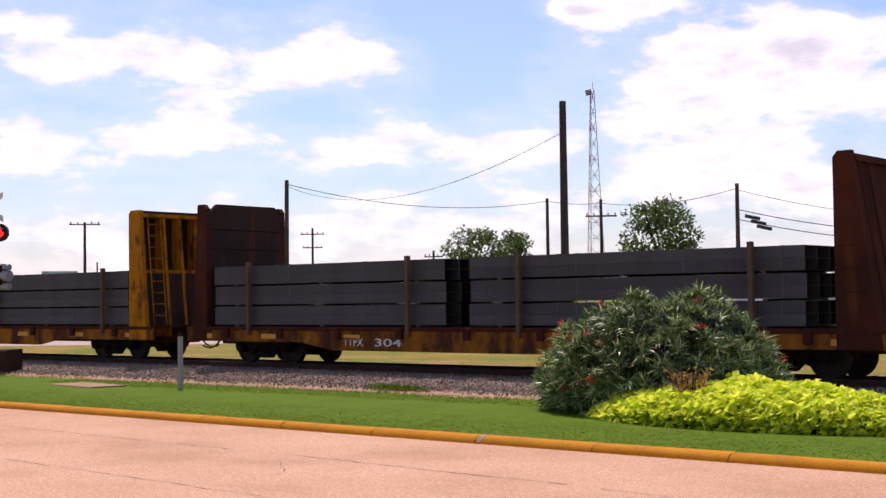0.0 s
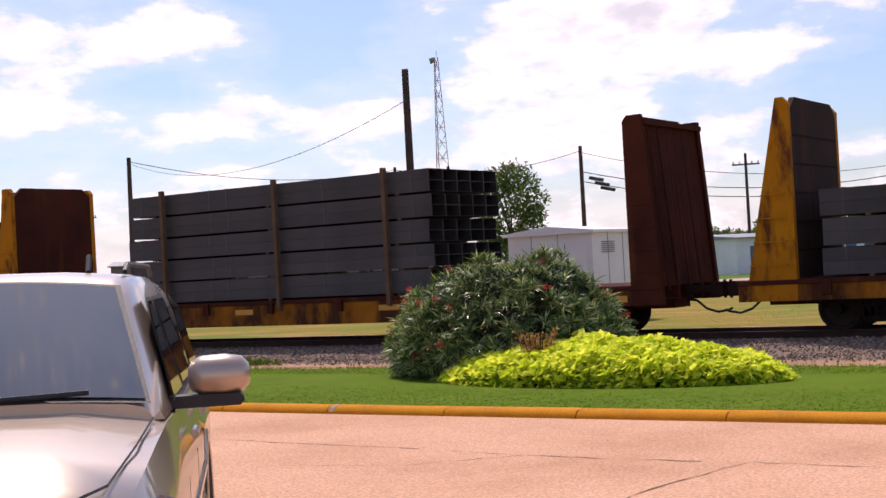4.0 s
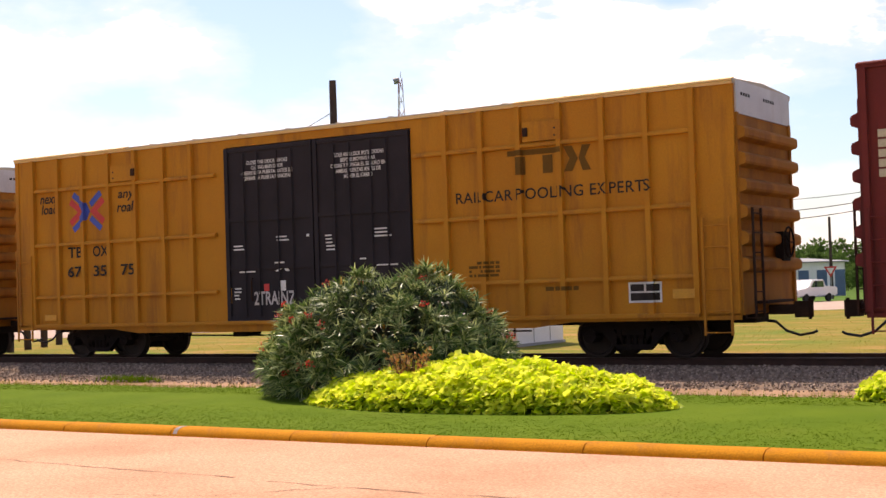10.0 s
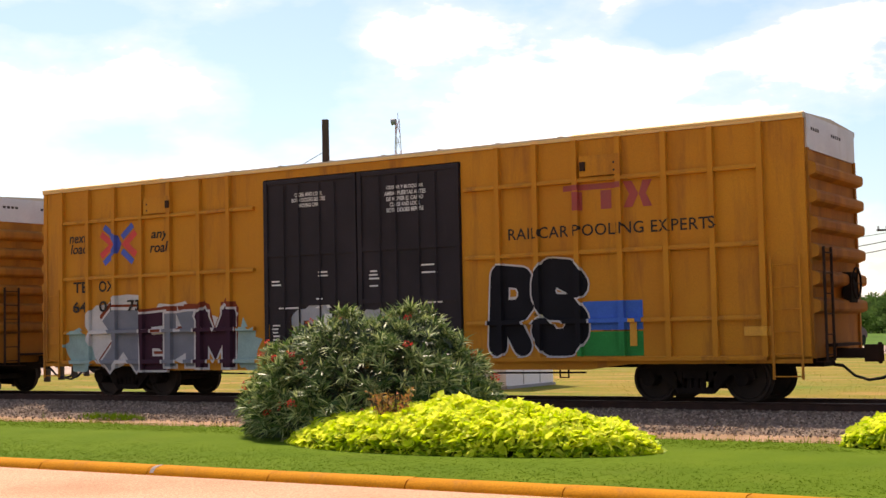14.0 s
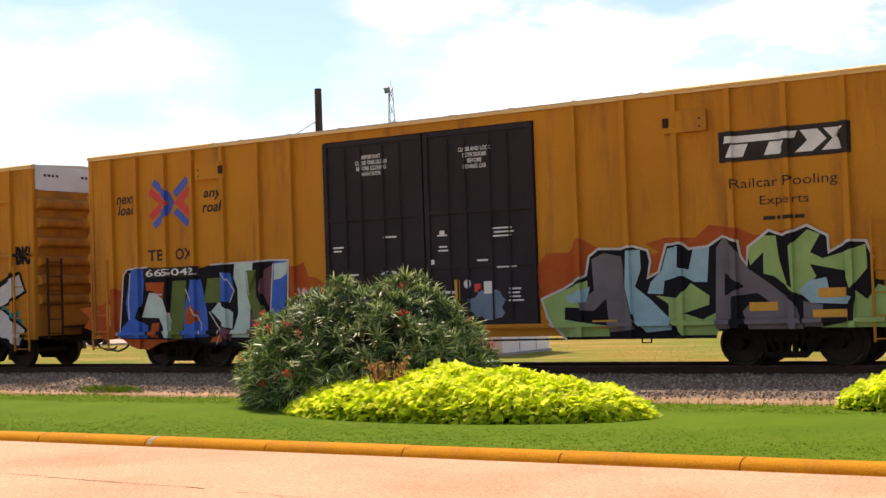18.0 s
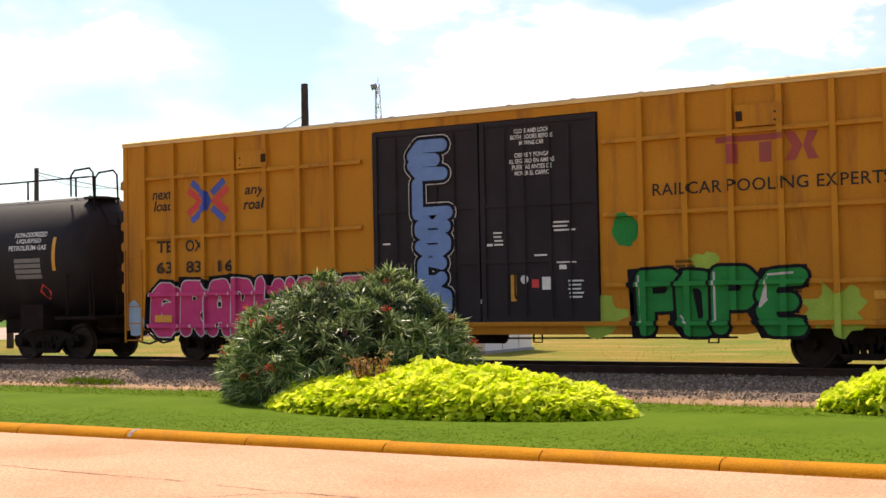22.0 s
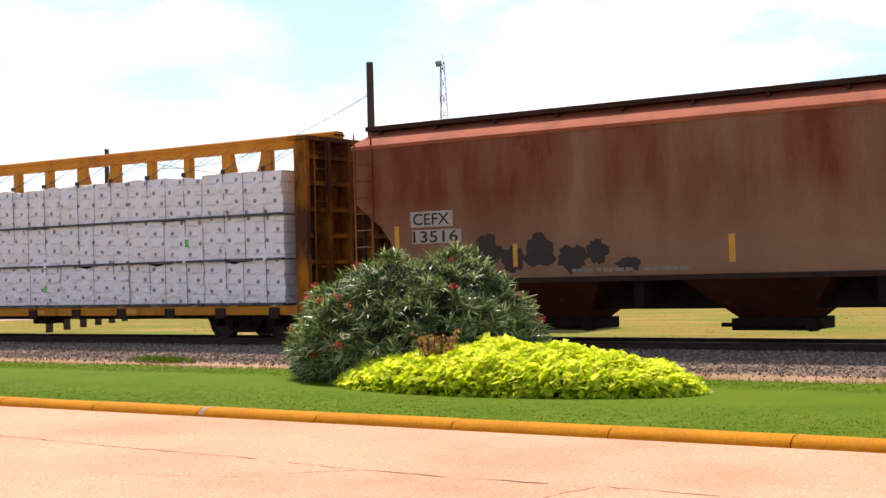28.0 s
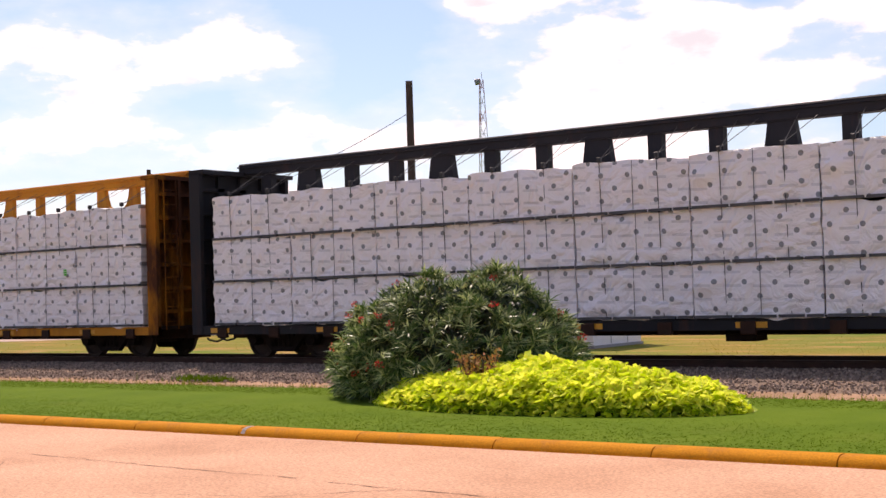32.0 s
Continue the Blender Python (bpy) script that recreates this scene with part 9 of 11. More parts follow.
def tree_parts(seed, h, w, leaves, size, clumps):
    rnd = random.Random(seed)
    bm = B()
    trunk_h = h * 0.35
    cy(bm, (0, 0, 0), (0.1, 0, trunk_h), 0.05 * h * 0.6, 8, 0.03 * h * 0.6)
    cents = []
    for i in range(clumps):
        a = rnd.uniform(0, 2 * math.pi)
        z = h * rnd.uniform(0.36, 0.93)
        k = math.sin(math.pi * min(1, max(0, (z / h - 0.22) / 0.8))) ** 0.7
        r = w / 2 * rnd.uniform(0.25, 0.85) * k
        c = Vector((r * math.cos(a), r * math.sin(a), z))
        cents.append((c, w * rnd.uniform(0.12, 0.21)))
        if i < 12:
            mid = Vector((c.x * 0.35, c.y * 0.35, trunk_h + (z - trunk_h) * 0.5))
            tube(bm, [(0.1, 0, trunk_h * 0.9), mid, c], 0.014 * h * 0.5, 5)
    verts, faces = [], []
    for i in range(leaves):
        c, rr = cents[rnd.randrange(len(cents))]
        d = rand_dir(rnd)
        p = c + Vector((d.x, d.y, d.z * 0.75)) * rr * rnd.uniform(0.45, 1.0)
        leaf_quad(verts, faces, p, (d * 0.6 + rand_dir(rnd)).normalized(), rand_dir(rnd), size * rnd.uniform(0.7, 1.3))
    return mesh_of(bm, M["bark"], "trunk", 50), (verts, faces)


def tree(x, y, h, w, seed, leaves=2200, size=0.34, material="tree", clumps=22, label="leafy green tree with an open uneven crown", group=""):
    trunk, (v, f) = tree_parts(seed, h, w, leaves, size, clumps)
    t = root("tree", pose(x, y, -0.3), label, "tree", group)
    share("trunk", trunk, t, pose(0, 0, 0))
    share("crown", raw_mesh("crown", v, f, M[material]), t, pose(0, 0, 0))
    return t


tree(*from_eye(38.6, 112), 8.2, 6.2, 1, 3600, 0.32, label="tall thin-leaved tree behind the tracks")
tree(*from_eye(36.7, 114), 8.0, 5.0, 2, 3200, 0.30)
tree(*from_eye(30.6, 104), 9.3, 7.4, 3, 5600, 0.34, clumps=34, label="broad leafy tree behind the tracks")
FAR = tree_parts(11, 7.5, 8.5, 1300, 0.75, 18), tree_parts(12, 6.2, 9.0, 1200, 0.75, 16)
FAR = [(t, raw_mesh("crown", v, f, M["tree_far"])) for t, (v, f) in FAR]
rnd_t = random.Random(5)
for i in range(66):
    az = -14 + i * 0.7 + rnd_t.uniform(-0.4, 0.4)
    if az > 29:
        continue
    dist = rnd_t.uniform(185, 225)
    x, y = from_eye(az, dist)
    trunk, crown = FAR[i % 2]
    t = root("tree", pose(x, y, -0.3, 0, 0, rnd_t.uniform(0, 360)), "round green tree in the far tree line", "tree", "far tree line")
    k = rnd_t.uniform(0.70, 0.92) * (0.85 if az > 20 else 1)
    share("trunk", trunk, t, Matrix.Diagonal((k, k, k, 1)))
    share("crown", crown, t, Matrix.Diagonal((k, k, k * rnd_t.uniform(0.9, 1.05), 1)))
for i in range(26):
    az = 31 + i * 1.25 + rnd_t.uniform(-0.5, 0.5)
    x, y = from_eye(az, rnd_t.uniform(300, 380))
    trunk, crown = FAR[i % 2]
    t = root("tree", pose(x, y, -0.3, 0, 0, rnd_t.uniform(0, 360)), "low green tree on the distant horizon", "tree", "distant trees")
    k = rnd_t.uniform(0.6, 0.95)
    share("trunk", trunk, t, Matrix.Diagonal((k, k, k, 1)))
    share("crown", crown, t, Matrix.Diagonal((k, k, k, 1)))
# a nearer, lower row closes the tree line
for i in range(44):
    az = 4.0 + i * 0.58 + rnd_t.uniform(-0.25, 0.25)
    x, y = from_eye(az, rnd_t.uniform(172, 186))
    trunk, crown = FAR[(i + 1) % 2]
    t = root("tree", pose(x, y, -0.3, 0, 0, rnd_t.uniform(0, 360)), "dense green tree with foliage down to the grass", "tree", "far tree line")
    k = rnd_t.uniform(0.64, 0.84) * (0.88 if az > 20 else 1)
    share("trunk", trunk, t, Matrix.Diagonal((k, k, k * 0.8, 1)))
    share("crown", crown, t, pose(0, 0, -1.9 * k) @ Matrix.Diagonal((k * 1.1, k * 1.1, k, 1)))
for i in range(7):
    az = 18.6 - i * 0.75 + rnd_t.uniform(-0.3, 0.3)
    x, y = from_eye(az, rnd_t.uniform(125, 155))
    trunk, crown = FAR[i % 2]
    t = root("shrub", pose(x, y, -0.5, 0, 0, rnd_t.uniform(0, 360)), "bushy green shrub in the field", "shrub", "field shrubs")
    k = rnd_t.uniform(0.32, 0.5)
    share("trunk", trunk, t, Matrix.Diagonal((k, k, k, 1)))
    share("crown", crown, t, Matrix.Diagonal((k * 1.3, k * 1.3, k, 1)))

# ---- buildings ----


def signal_hut():
    h = root("signal_hut", pose(-15.6, 10.35, -0.32), "white sheet-metal signal hut beside the track", "hut")
    bm = B()
    bx(bm, 0, 2.85, 0, 2.85, 0.1, 2.72)
    part("wall", bm, M["hut"], h)
    bm = B()
    prism(bm, [(-0.12, 2.70), (2.97, 2.70), (2.97, 2.78), (1.42, 2.95), (-0.12, 2.78)], "y", -0.12, 2.97)
    part("roof", bm, M["hut"], h)
    bm = B()
    bx(bm, -0.05, 2.9, -0.05, 2.9, 0.0, 0.1)
    part("base", bm, M["roof_grey"], h)
    bm = B()
    bx(bm, 1.75, 2.65, -0.04, 0.0, 0.15, 2.2)
    d = part("door", bm, M["hut"], h)
    bm = B()
    bx(bm, 1.85, 1.9, -0.08, -0.04, 1.0, 1.15)
    part("handle", bm, M["iron"], d)
    for z in (2.3,):
        bm = B()
        for i in range(6):
            bx(bm, 2.85, 2.88, 0.6, 1.4, 2.1 + i * 0.06, 2.13 + i * 0.06)
        part("vent", bm, M["roof_grey"], h)
    bm = B()
    for y in (1.0, 2.0):
        bx(bm, 2.85, 2.862, y, y + 0.02, 0.12, 2.7)
    for x in (0.8, 1.7):
        bx(bm, x, x + 0.02, -0.012, 0.0, 0.12, 2.7)
    part("panel_seam", bm, M["roof_grey"], h)


signal_hut()


def storage_building():
    a, b = Vector((-33.0, 73.5, 0)), Vector((-25.0, 87.5, 0))
    n = (b - a).length
    turn = math.degrees(math.atan2(b.y - a.y, b.x - a.x))
    h = root("storage_building", pose(a.x, a.y, -0.3, 0, 0, turn), "long white storage building with blue roller doors", "building")
    bm = B()
    bx(bm, 0, n, 0, 9, 0, 2.75)
    part("wall", bm, M["hut"], h)
    bm = B()
    prism(bm, [(-0.3, 2.75), (9.3, 2.75), (9.3, 2.85), (4.5, 3.2), (-0.3, 2.85)], "x", -0.2, n + 0.2)
    part("roof", bm, M["roof_grey"], h, "low grey metal roof")
    for i in range(8):
        x = 15.0 - i * 1.95
        bm = B()
        bx(bm, x, x + 1.08, -0.03, 0.02, 0.05, 2.15)
        d = part("roller_door", bm, M["blue_door"], h, "blue roller door")
        bm = B()
        for k in range(7):
            bx(bm, x, x + 1.08, -0.045, -0.03, 0.2 + k * 0.27, 0.24 + k * 0.27)
        part("slat", bm, M["blue_door"], d)
    bm = B()
    bx(bm, 7.2, 8.4, -0.06, 0.0, 2.2, 2.74)
    part("sign_board", bm, M["roof_grey"], h)


storage_building()


def metal_shed():
    h = root("metal_shed", pose(-44.5, 77.0, -0.3, 0, 0, 24), "pale grey metal shed with a gable roof", "building")
    bm = B()
    prism(bm, [(0, 0), (11, 0), (11, 2.0), (5.5, 3.3), (0, 2.0)], "y", 0, 14)
    part("wall", bm, M["hut"], h)
    bm = B()
    prism(bm, [(-0.3, 1.95), (5.5, 3.32), (11.3, 1.95), (11.3, 2.05), (5.5, 3.45), (-0.3, 2.05)], "y", -0.3, 14.3)
    part("roof", bm, M["roof_grey"], h)
    bm = B()
    bx(bm, 2.0, 2.9, -0.04, 0.02, 0.0, 1.9)
    part("door", bm, M["roof_grey"], h)


metal_shed()


def block(name, x, y, w, d, hh, turn, material, label, roofed=True):
    h = root(name, pose(x, y, -0.3, 0, 0, turn), label, "building")
    bm = B()
    bx(bm, 0, w, 0, d, 0, hh)
    part("wall", bm, material, h)
    bm = B()
    prism(bm, [(-0.4, hh), (d + 0.4, hh), (d + 0.4, hh + 0.15), (d / 2, hh + (0.8 if roofed else 0.2)), (-0.4, hh + 0.15)], "x", -0.4, w + 0.4)
    part("roof", bm, M["roof_grey"], h)
    for i in range(max(1, int(w / 4))):
        bm = B()
        bx(bm, 1.2 + i * 4, 2.6 + i * 4, -0.05, 0.02, 0.9, 2.0)
        part("window", bm, M["glass_dark"], h)
    return h


M["glass_dark"] = mat("dark_window_glass", (0.03, 0.035, 0.04), None, 2, 0.12)
M["brick_far"] = mat("far_brick", (0.30, 0.20, 0.17), (0.24, 0.15, 0.13), 2, 0.85)
block("low_building", *from_eye(47.5, 190), 26, 12, 4.2, 40, M["brick_far"], "low brown distant building with dark windows")
block("low_building", *from_eye(39.5, 230), 18, 10, 5.0, 35, M["brick_far"], "reddish distant building behind the trees")
block("utility_box", -30.8, 140.0, 4.0, 2.8, 2.1, 12, M["offwhite"], "small pale utility building by the trees", False)


def flat_canopy(az, dist, w, d):
    """A flat white roof on four posts, its front square to the road."""
    x, y = from_eye(az, dist)
    h = root("flat_canopy", pose(x, y, -0.3, 0, 0, az), "flat white canopy roof on thin posts", "canopy", "distant canopies")
    bm = B()
    cbox(bm, -w / 2, w / 2, 0, d, 5.08, 5.64, 0.03)
    part("roof", bm, M["offwhite"], h)
    for px in (-w / 2 + 0.4, w / 2 - 0.4):
        for py in (0.6, d - 0.6):
            bm = B()
            cy(bm, (px, py, 0), (px, py, 5.08), 0.11, 10)
            part("post", bm, M["roof_grey"], h)


flat_canopy(55.83, 150, 3.7, 5.0)
flat_canopy(51.9, 150, 8.0, 6.0)


def white_building():
    h = root("white_building", pose(-14.9, 91.5, -0.3, 0, 0, 4), "tall plain white block building with a flat roof", "building")
    bm = B()
    bx(bm, 0, 21, 0, 14, 0, 6.55)
    part("wall", bm, M["white_wall"], h)
    bm = B()
    bx(bm, -0.06, 21.06, -0.06, 14.06, 6.55, 6.72)
    part("parapet", bm, M["roof_grey"], h, "thin grey parapet cap")
    bm = B()
    bx(bm, 4.55, 5.35, -0.05, 0.02, 0.05, 2.1)
    part("door", bm, M["brick_far"], h, "dark brown door")
    bm = B()
    bx(bm, 1.6, 1.72, -0.12, 0.0, 0.0, 2.3)
    part("downpipe", bm, M["white_wall"], h)
    bm = B()
    bx(bm, 8.6, 9.9, -0.05, 0.02, 0.9, 2.1)
    part("window", bm, M["glass_dark"], h)


M["white_wall"] = mat("white_painted_block", (0.78, 0.79, 0.84), (0.68, 0.69, 0.75), 0.6, 0.75, stain=(0.40, 0.40, 0.43), stain_amt=0.5, stretch=(1.5, 1.5, 0.3), stain_scale=0.8, cut=0.52)
white_building()


def street_lamp(x, y, top):
    s = root("street_lamp", pose(x, y, -0.3), "dark post street lamp with a pale yellow globe", "street lamp", "street lamps")
    h = top + 0.3
    bm = B()
    cy(bm, (0, 0, 0), (0, 0, 0.7), 0.14, 10, 0.10)
    cy(bm, (0, 0, 0.7), (0, 0, h - 0.75), 0.075, 8, 0.06)
    part("post", bm, M["grime"], s, "", 40)
    bm = B()
    cy(bm, (0, 0, h - 0.78), (0, 0, h - 0.68), 0.15, 10)
    part("collar", bm, M["grime"], s)
    bm = B()
    lathe(bm, [(0.0, 0.13), (0.1, 0.27), (0.28, 0.33), (0.44, 0.26), (0.56, 0.10)], 14, pose(0, 0, h - 0.68, 90))
    part("globe", bm, M["lamp_globe"], s, "pale yellow globe", 60)
    bm = B()
    cy(bm, (0, 0, h - 0.13), (0, 0, h + 0.08), 0.09, 8, 0.02)
    part("finial", bm, M["grime"], s)


M["lamp_globe"] = leaf_mat("yellowed_globe", (0.82, 0.66, 0.24), (0.82, 0.66, 0.24), 0.4, 0.5)
street_lamp(-30.6, 73.8, 5.75)
street_lamp(-9.0, 72.5, 6.2)

# ---- road furniture ----


def bollard_mesh():
    bm = B()
    cy(bm, (0, 0, 0), (0, 0, 0.95), 0.13, 10)
    cy(bm, (0, 0, 0.95), (0, 0, 0.99), 0.13, 10, 0.09)
    return mesh_of(bm, M["wood_pole"], "bollard", 40)


me = bollard_mesh()
for i in range(9):
    ob = tagged(new("bollard", me), "dark wooden bollard at the grass edge", "bollard", "row of bollards")
    ob.matrix_basis = pose(-31.6 - i * 1.15, 8.4 + i * 1.75, -0.32, random.uniform(-2, 2), random.uniform(-2, 2), i * 40)


def yield_sign(x, y):
    s = root("yield_sign", pose(x, y, -0.58, 0, 0, 15), "red and white triangular yield sign on a post", "road sign")
    bm = B()
    cy(bm, (0, 0, 0), (0, 0, 2.6), 0.04, 8)
    part("post", bm, M["roof_grey"], s)
    for k, (r, c, yy) in enumerate(((0.52, M["logo_red"], -0.05), (0.30, M["white"], -0.06))):
        bm = B()
        prism(bm, [(r * math.cos(a), 2.35 + r * math.sin(a)) for a in (math.pi / 6, 5 * math.pi / 6, 3 * math.pi / 2)], "y", yy - 0.008, yy)
        part("sign_face" if k == 0 else "sign_centre", bm, c, s)


yield_sign(-21.8, 72.4)


def cone(x, y):
    s = root("traffic_cone", pose(x, y, -0.28), "small dark traffic cone at the road edge", "traffic cone", "traffic cones")
    bm = B()
    bx(bm, -0.2, 0.2, -0.2, 0.2, 0, 0.04)
    part("base", bm, M["iron"], s)
    bm = B()
    cy(bm, (0, 0, 0.04), (0, 0, 0.75), 0.15, 12, 0.03)
    part("body", bm, M["iron"], s, "", 40)


cone(-16.6, 37.0)
cone(-12.0, 50.0)


def marker_post():
    s = root("marker_post", pose(-18.5, -5.55, -0.25), "thin pale weathered marker post in the gravel edge", "post")
    bm = B()
    cbox(bm, -0.045, 0.045, -0.04, 0.04, 0, 1.22, 0.012)
    part("post", bm, M["grey_post"], s)
    bm = B()
    bx(bm, -0.05, 0.05, -0.046, 0.046, 1.20, 1.27)
    part("cap", bm, M["iron"], s)


marker_post()
# a flat wooden board in the grass, given the earth colour
bm = B()
cbox(bm, -1.0, 1.0, -0.45, 0.45, 0, 0.07, 0.02)
whole("wood_board", bm, M["dirt"], "flat brownish wooden board lying in the grass", "slab", m=pose(-21.3, -6.0, -0.25, 0, 0, -8))


SIGNAL_X = -30.05


def crossing_signal():
    s = root("crossing_signal", pose(SIGNAL_X, -3.4, -0.3, 0, 0, 38), "railway crossing signal mast with red lamps and gate motor", "crossing signal")
    bm = B()
    cy(bm, (0, 0, 0), (0, 0, 5.3), 0.07, 12)
    part("mast", bm, M["offwhite"], s)
    bm = B()
    cbox(bm, -0.5, 1.0, -1.0, 0.4, 0.0, 0.72, 0.03)
    part("base_box", bm, M["iron"], s)
    bm = B()
    cbox(bm, 0.15, 0.75, -0.65, -0.2, 2.55, 3.15, 0.06)
    motor = part("gate_motor", bm, M["grime"], s)
    for z, r in ((2.85, 0.16), (2.55, 0.10), (3.1, 0.09)):
        bm = B()
        cy(bm, (0.70, -0.5, z), (0.98, -0.6, z - 0.02), r, 12)
        part("motor_cap", bm, M["roof_grey"], motor)
    bm = B()
    cy(bm, (-0.6, -0.1, 4.11), (0.6, -0.1, 4.11), 0.04, 8)
    part("lamp_arm", bm, M["grime"], s)
    for x in (-0.5, 0.5):
        bm = B()
        cy(bm, (x, -0.18, 4.11), (x, -0.02, 4.11), 0.26, 20)
        d = part("lamp_disc", bm, M["ink"], s)
        bm = B()
        cy(bm, (x, -0.24, 4.11), (x, -0.18, 4.11), 0.16, 16)
        part("lamp_lens", bm, M["lens_on"], d, "glowing red lens")
        bm = B()
        prism(bm, [(0.19 * math.cos(a), 4.11 + 0.19 * math.sin(a)) for a in [math.pi * i / 8 for i in range(9)]] + [(0.175 * math.cos(a), 4.11 + 0.175 * math.sin(a)) for a in [math.pi * (1 - i / 8) for i in range(9)]], "y", -0.40, -0.18)
        ob = part("visor", bm, M["ink"], d)
        ob.matrix_basis = pose(x, 0, 0)
    for k in (-1, 1):
        bm = B()
        prism(bm, [(-0.6, 4.85 - 0.35 * k - 0.09), (-0.6, 4.85 - 0.35 * k + 0.09), (0.6, 4.85 + 0.35 * k + 0.09), (0.6, 4.85 + 0.35 * k - 0.09)], "y", -0.11 - 0.02 * k, -0.09 - 0.02 * k)
        part("crossbuck", bm, M["white"], s)


def glow(name, c, strength):
    m = bpy.data.materials.new(name)
    m.use_nodes = True
    b = m.node_tree.nodes["Principled BSDF"]
    b.inputs["Base Color"].default_value = (*c, 1)
    b.inputs["Emission Color"].default_value = (*c, 1)
    b.inputs["Emission Strength"].default_value = strength
    return m


M["lens_on"] = glow("lit_red_lens", (0.8, 0.02, 0.02), 1.5)
crossing_signal()

# ---- planting ----


def oleander():
    rnd = random.Random(3)
    cx, cy_, base = -6.37, -5.30, -0.25
    b = root("oleander_bush", pose(cx, cy_, base), "large dark green oleander bush with red flowers", "bush")
    stems = B()
    verts, faces, dv, df, fv, ff = [], [], [], [], [], []

    def height(x, y):
        q = 1 - (x / 2.15) ** 2 - (y / 1.55) ** 2
        lump = 0.24 * noise.noise((x * 1.3, y * 1.3, 1.7)) + 0.24 * noise.noise((x * 2.7, y * 2.7, 4.0))
        return (1.78 + (0.10 if x < 1 else 0)) * max(0.0, q) ** 0.42 * (1 + lump)
    tips = []
    while len(tips) < 900:
        x, y = rnd.uniform(-2.08, 2.08), rnd.uniform(-1.55, 1.55)
        hh = height(x, y)
        if hh <= 0.12:
            continue
        z = hh * rnd.uniform(0.93, 1.04) if rnd.random() < 0.55 else hh * rnd.uniform(0.06, 0.95)
        # push low tips out to the rim
        if z < hh * 0.9:
            k = math.sqrt((x / 2.15) ** 2 + (y / 1.55) ** 2)
            if k > 0.05:
                s = math.sqrt(max(0.05, 1 - (z / 2.25) ** 2.2)) * rnd.uniform(0.80, 0.97) / k
                x, y = x * s, y * s
        tips.append(Vector((x, y, min(z, 1.93 + 0.16 * noise.noise((x * 3.1, y * 3.1, 8.0)) + rnd.uniform(0, 0.12)))))
    for p in tips:
        axis = (Vector((p.x * 0.5, p.y * 0.5, p.z * 0.55 + 0.25)) + rand_dir(rnd) * 0.35).normalized()
        for k in range(26):
            d = rand_dir(rnd)
            d = (d - axis * d.dot(axis)).normalized()
            up = rnd.uniform(0.05, 1.1)
            w = (d + axis * up).normalized()
            start = p - axis * rnd.uniform(0.0, 0.10)
            size = rnd.uniform(0.15, 0.29)
            s = w.cross(axis).normalized() * 0.0125
            mid = start + w * size * 0.5 + Vector((0, 0, 0.01))
            end = start + w * size - Vector((0, 0, 0.03 * rnd.random()))
            i = len(verts)
            verts += [start, mid - s, end, mid + s]
            faces.append((i, i + 1, i + 2, i + 3))
    # inner leaves, darkened in colour to read as shade
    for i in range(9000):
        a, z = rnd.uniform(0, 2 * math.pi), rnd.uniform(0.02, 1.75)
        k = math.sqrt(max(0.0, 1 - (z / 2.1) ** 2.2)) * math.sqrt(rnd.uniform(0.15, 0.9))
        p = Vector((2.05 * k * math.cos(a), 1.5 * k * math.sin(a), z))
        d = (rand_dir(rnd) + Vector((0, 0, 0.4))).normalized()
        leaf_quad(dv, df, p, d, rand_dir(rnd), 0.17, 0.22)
    outer = [t for t in tips if t.y < 0.5 and t.z > 0.35]
    for i in range(30):
        p = outer[rnd.randrange(len(outer))] * 1.03
        for k in range(16):
            d = (rand_dir(rnd) + Vector((0, -0.2, 0.5))).normalized()
            leaf_quad(fv, ff, p + rand_dir(rnd) * 0.05 + Vector((0, -0.05, 0.07)), d, rand_dir(rnd), 0.042, 0.9)
    for i in range(34):
        a, r = rnd.uniform(0, 2 * math.pi), rnd.uniform(0.3, 1)
        end = Vector((1.8 * r * math.cos(a), 1.3 * r * math.sin(a), 1.7 * math.sqrt(max(0.05, 1 - r * r * 0.9))))
        mid = Vector((end.x * 0.45, end.y * 0.45, end.z * 0.55))
        tube(stems, [(0.25 * math.cos(a), 0.25 * math.sin(a), -0.05), mid, end], 0.02, 5)
    part("stem", stems, M["bark"], b)
    spread = Matrix.Diagonal((1.07, 0.98, 0.985, 1))
    share("foliage", raw_mesh("shoots", verts, faces, M["oleander"]), b, spread, "narrow green leaves in whorls")
    share("inner_foliage", raw_mesh("inner", dv, df, M["oleander_dark"]), b, spread, "inner leaves coloured dark as the shade inside")
    share("blossom", raw_mesh("flowers", fv, ff, M["flower"]), b, spread, "small red flower heads")


oleander()


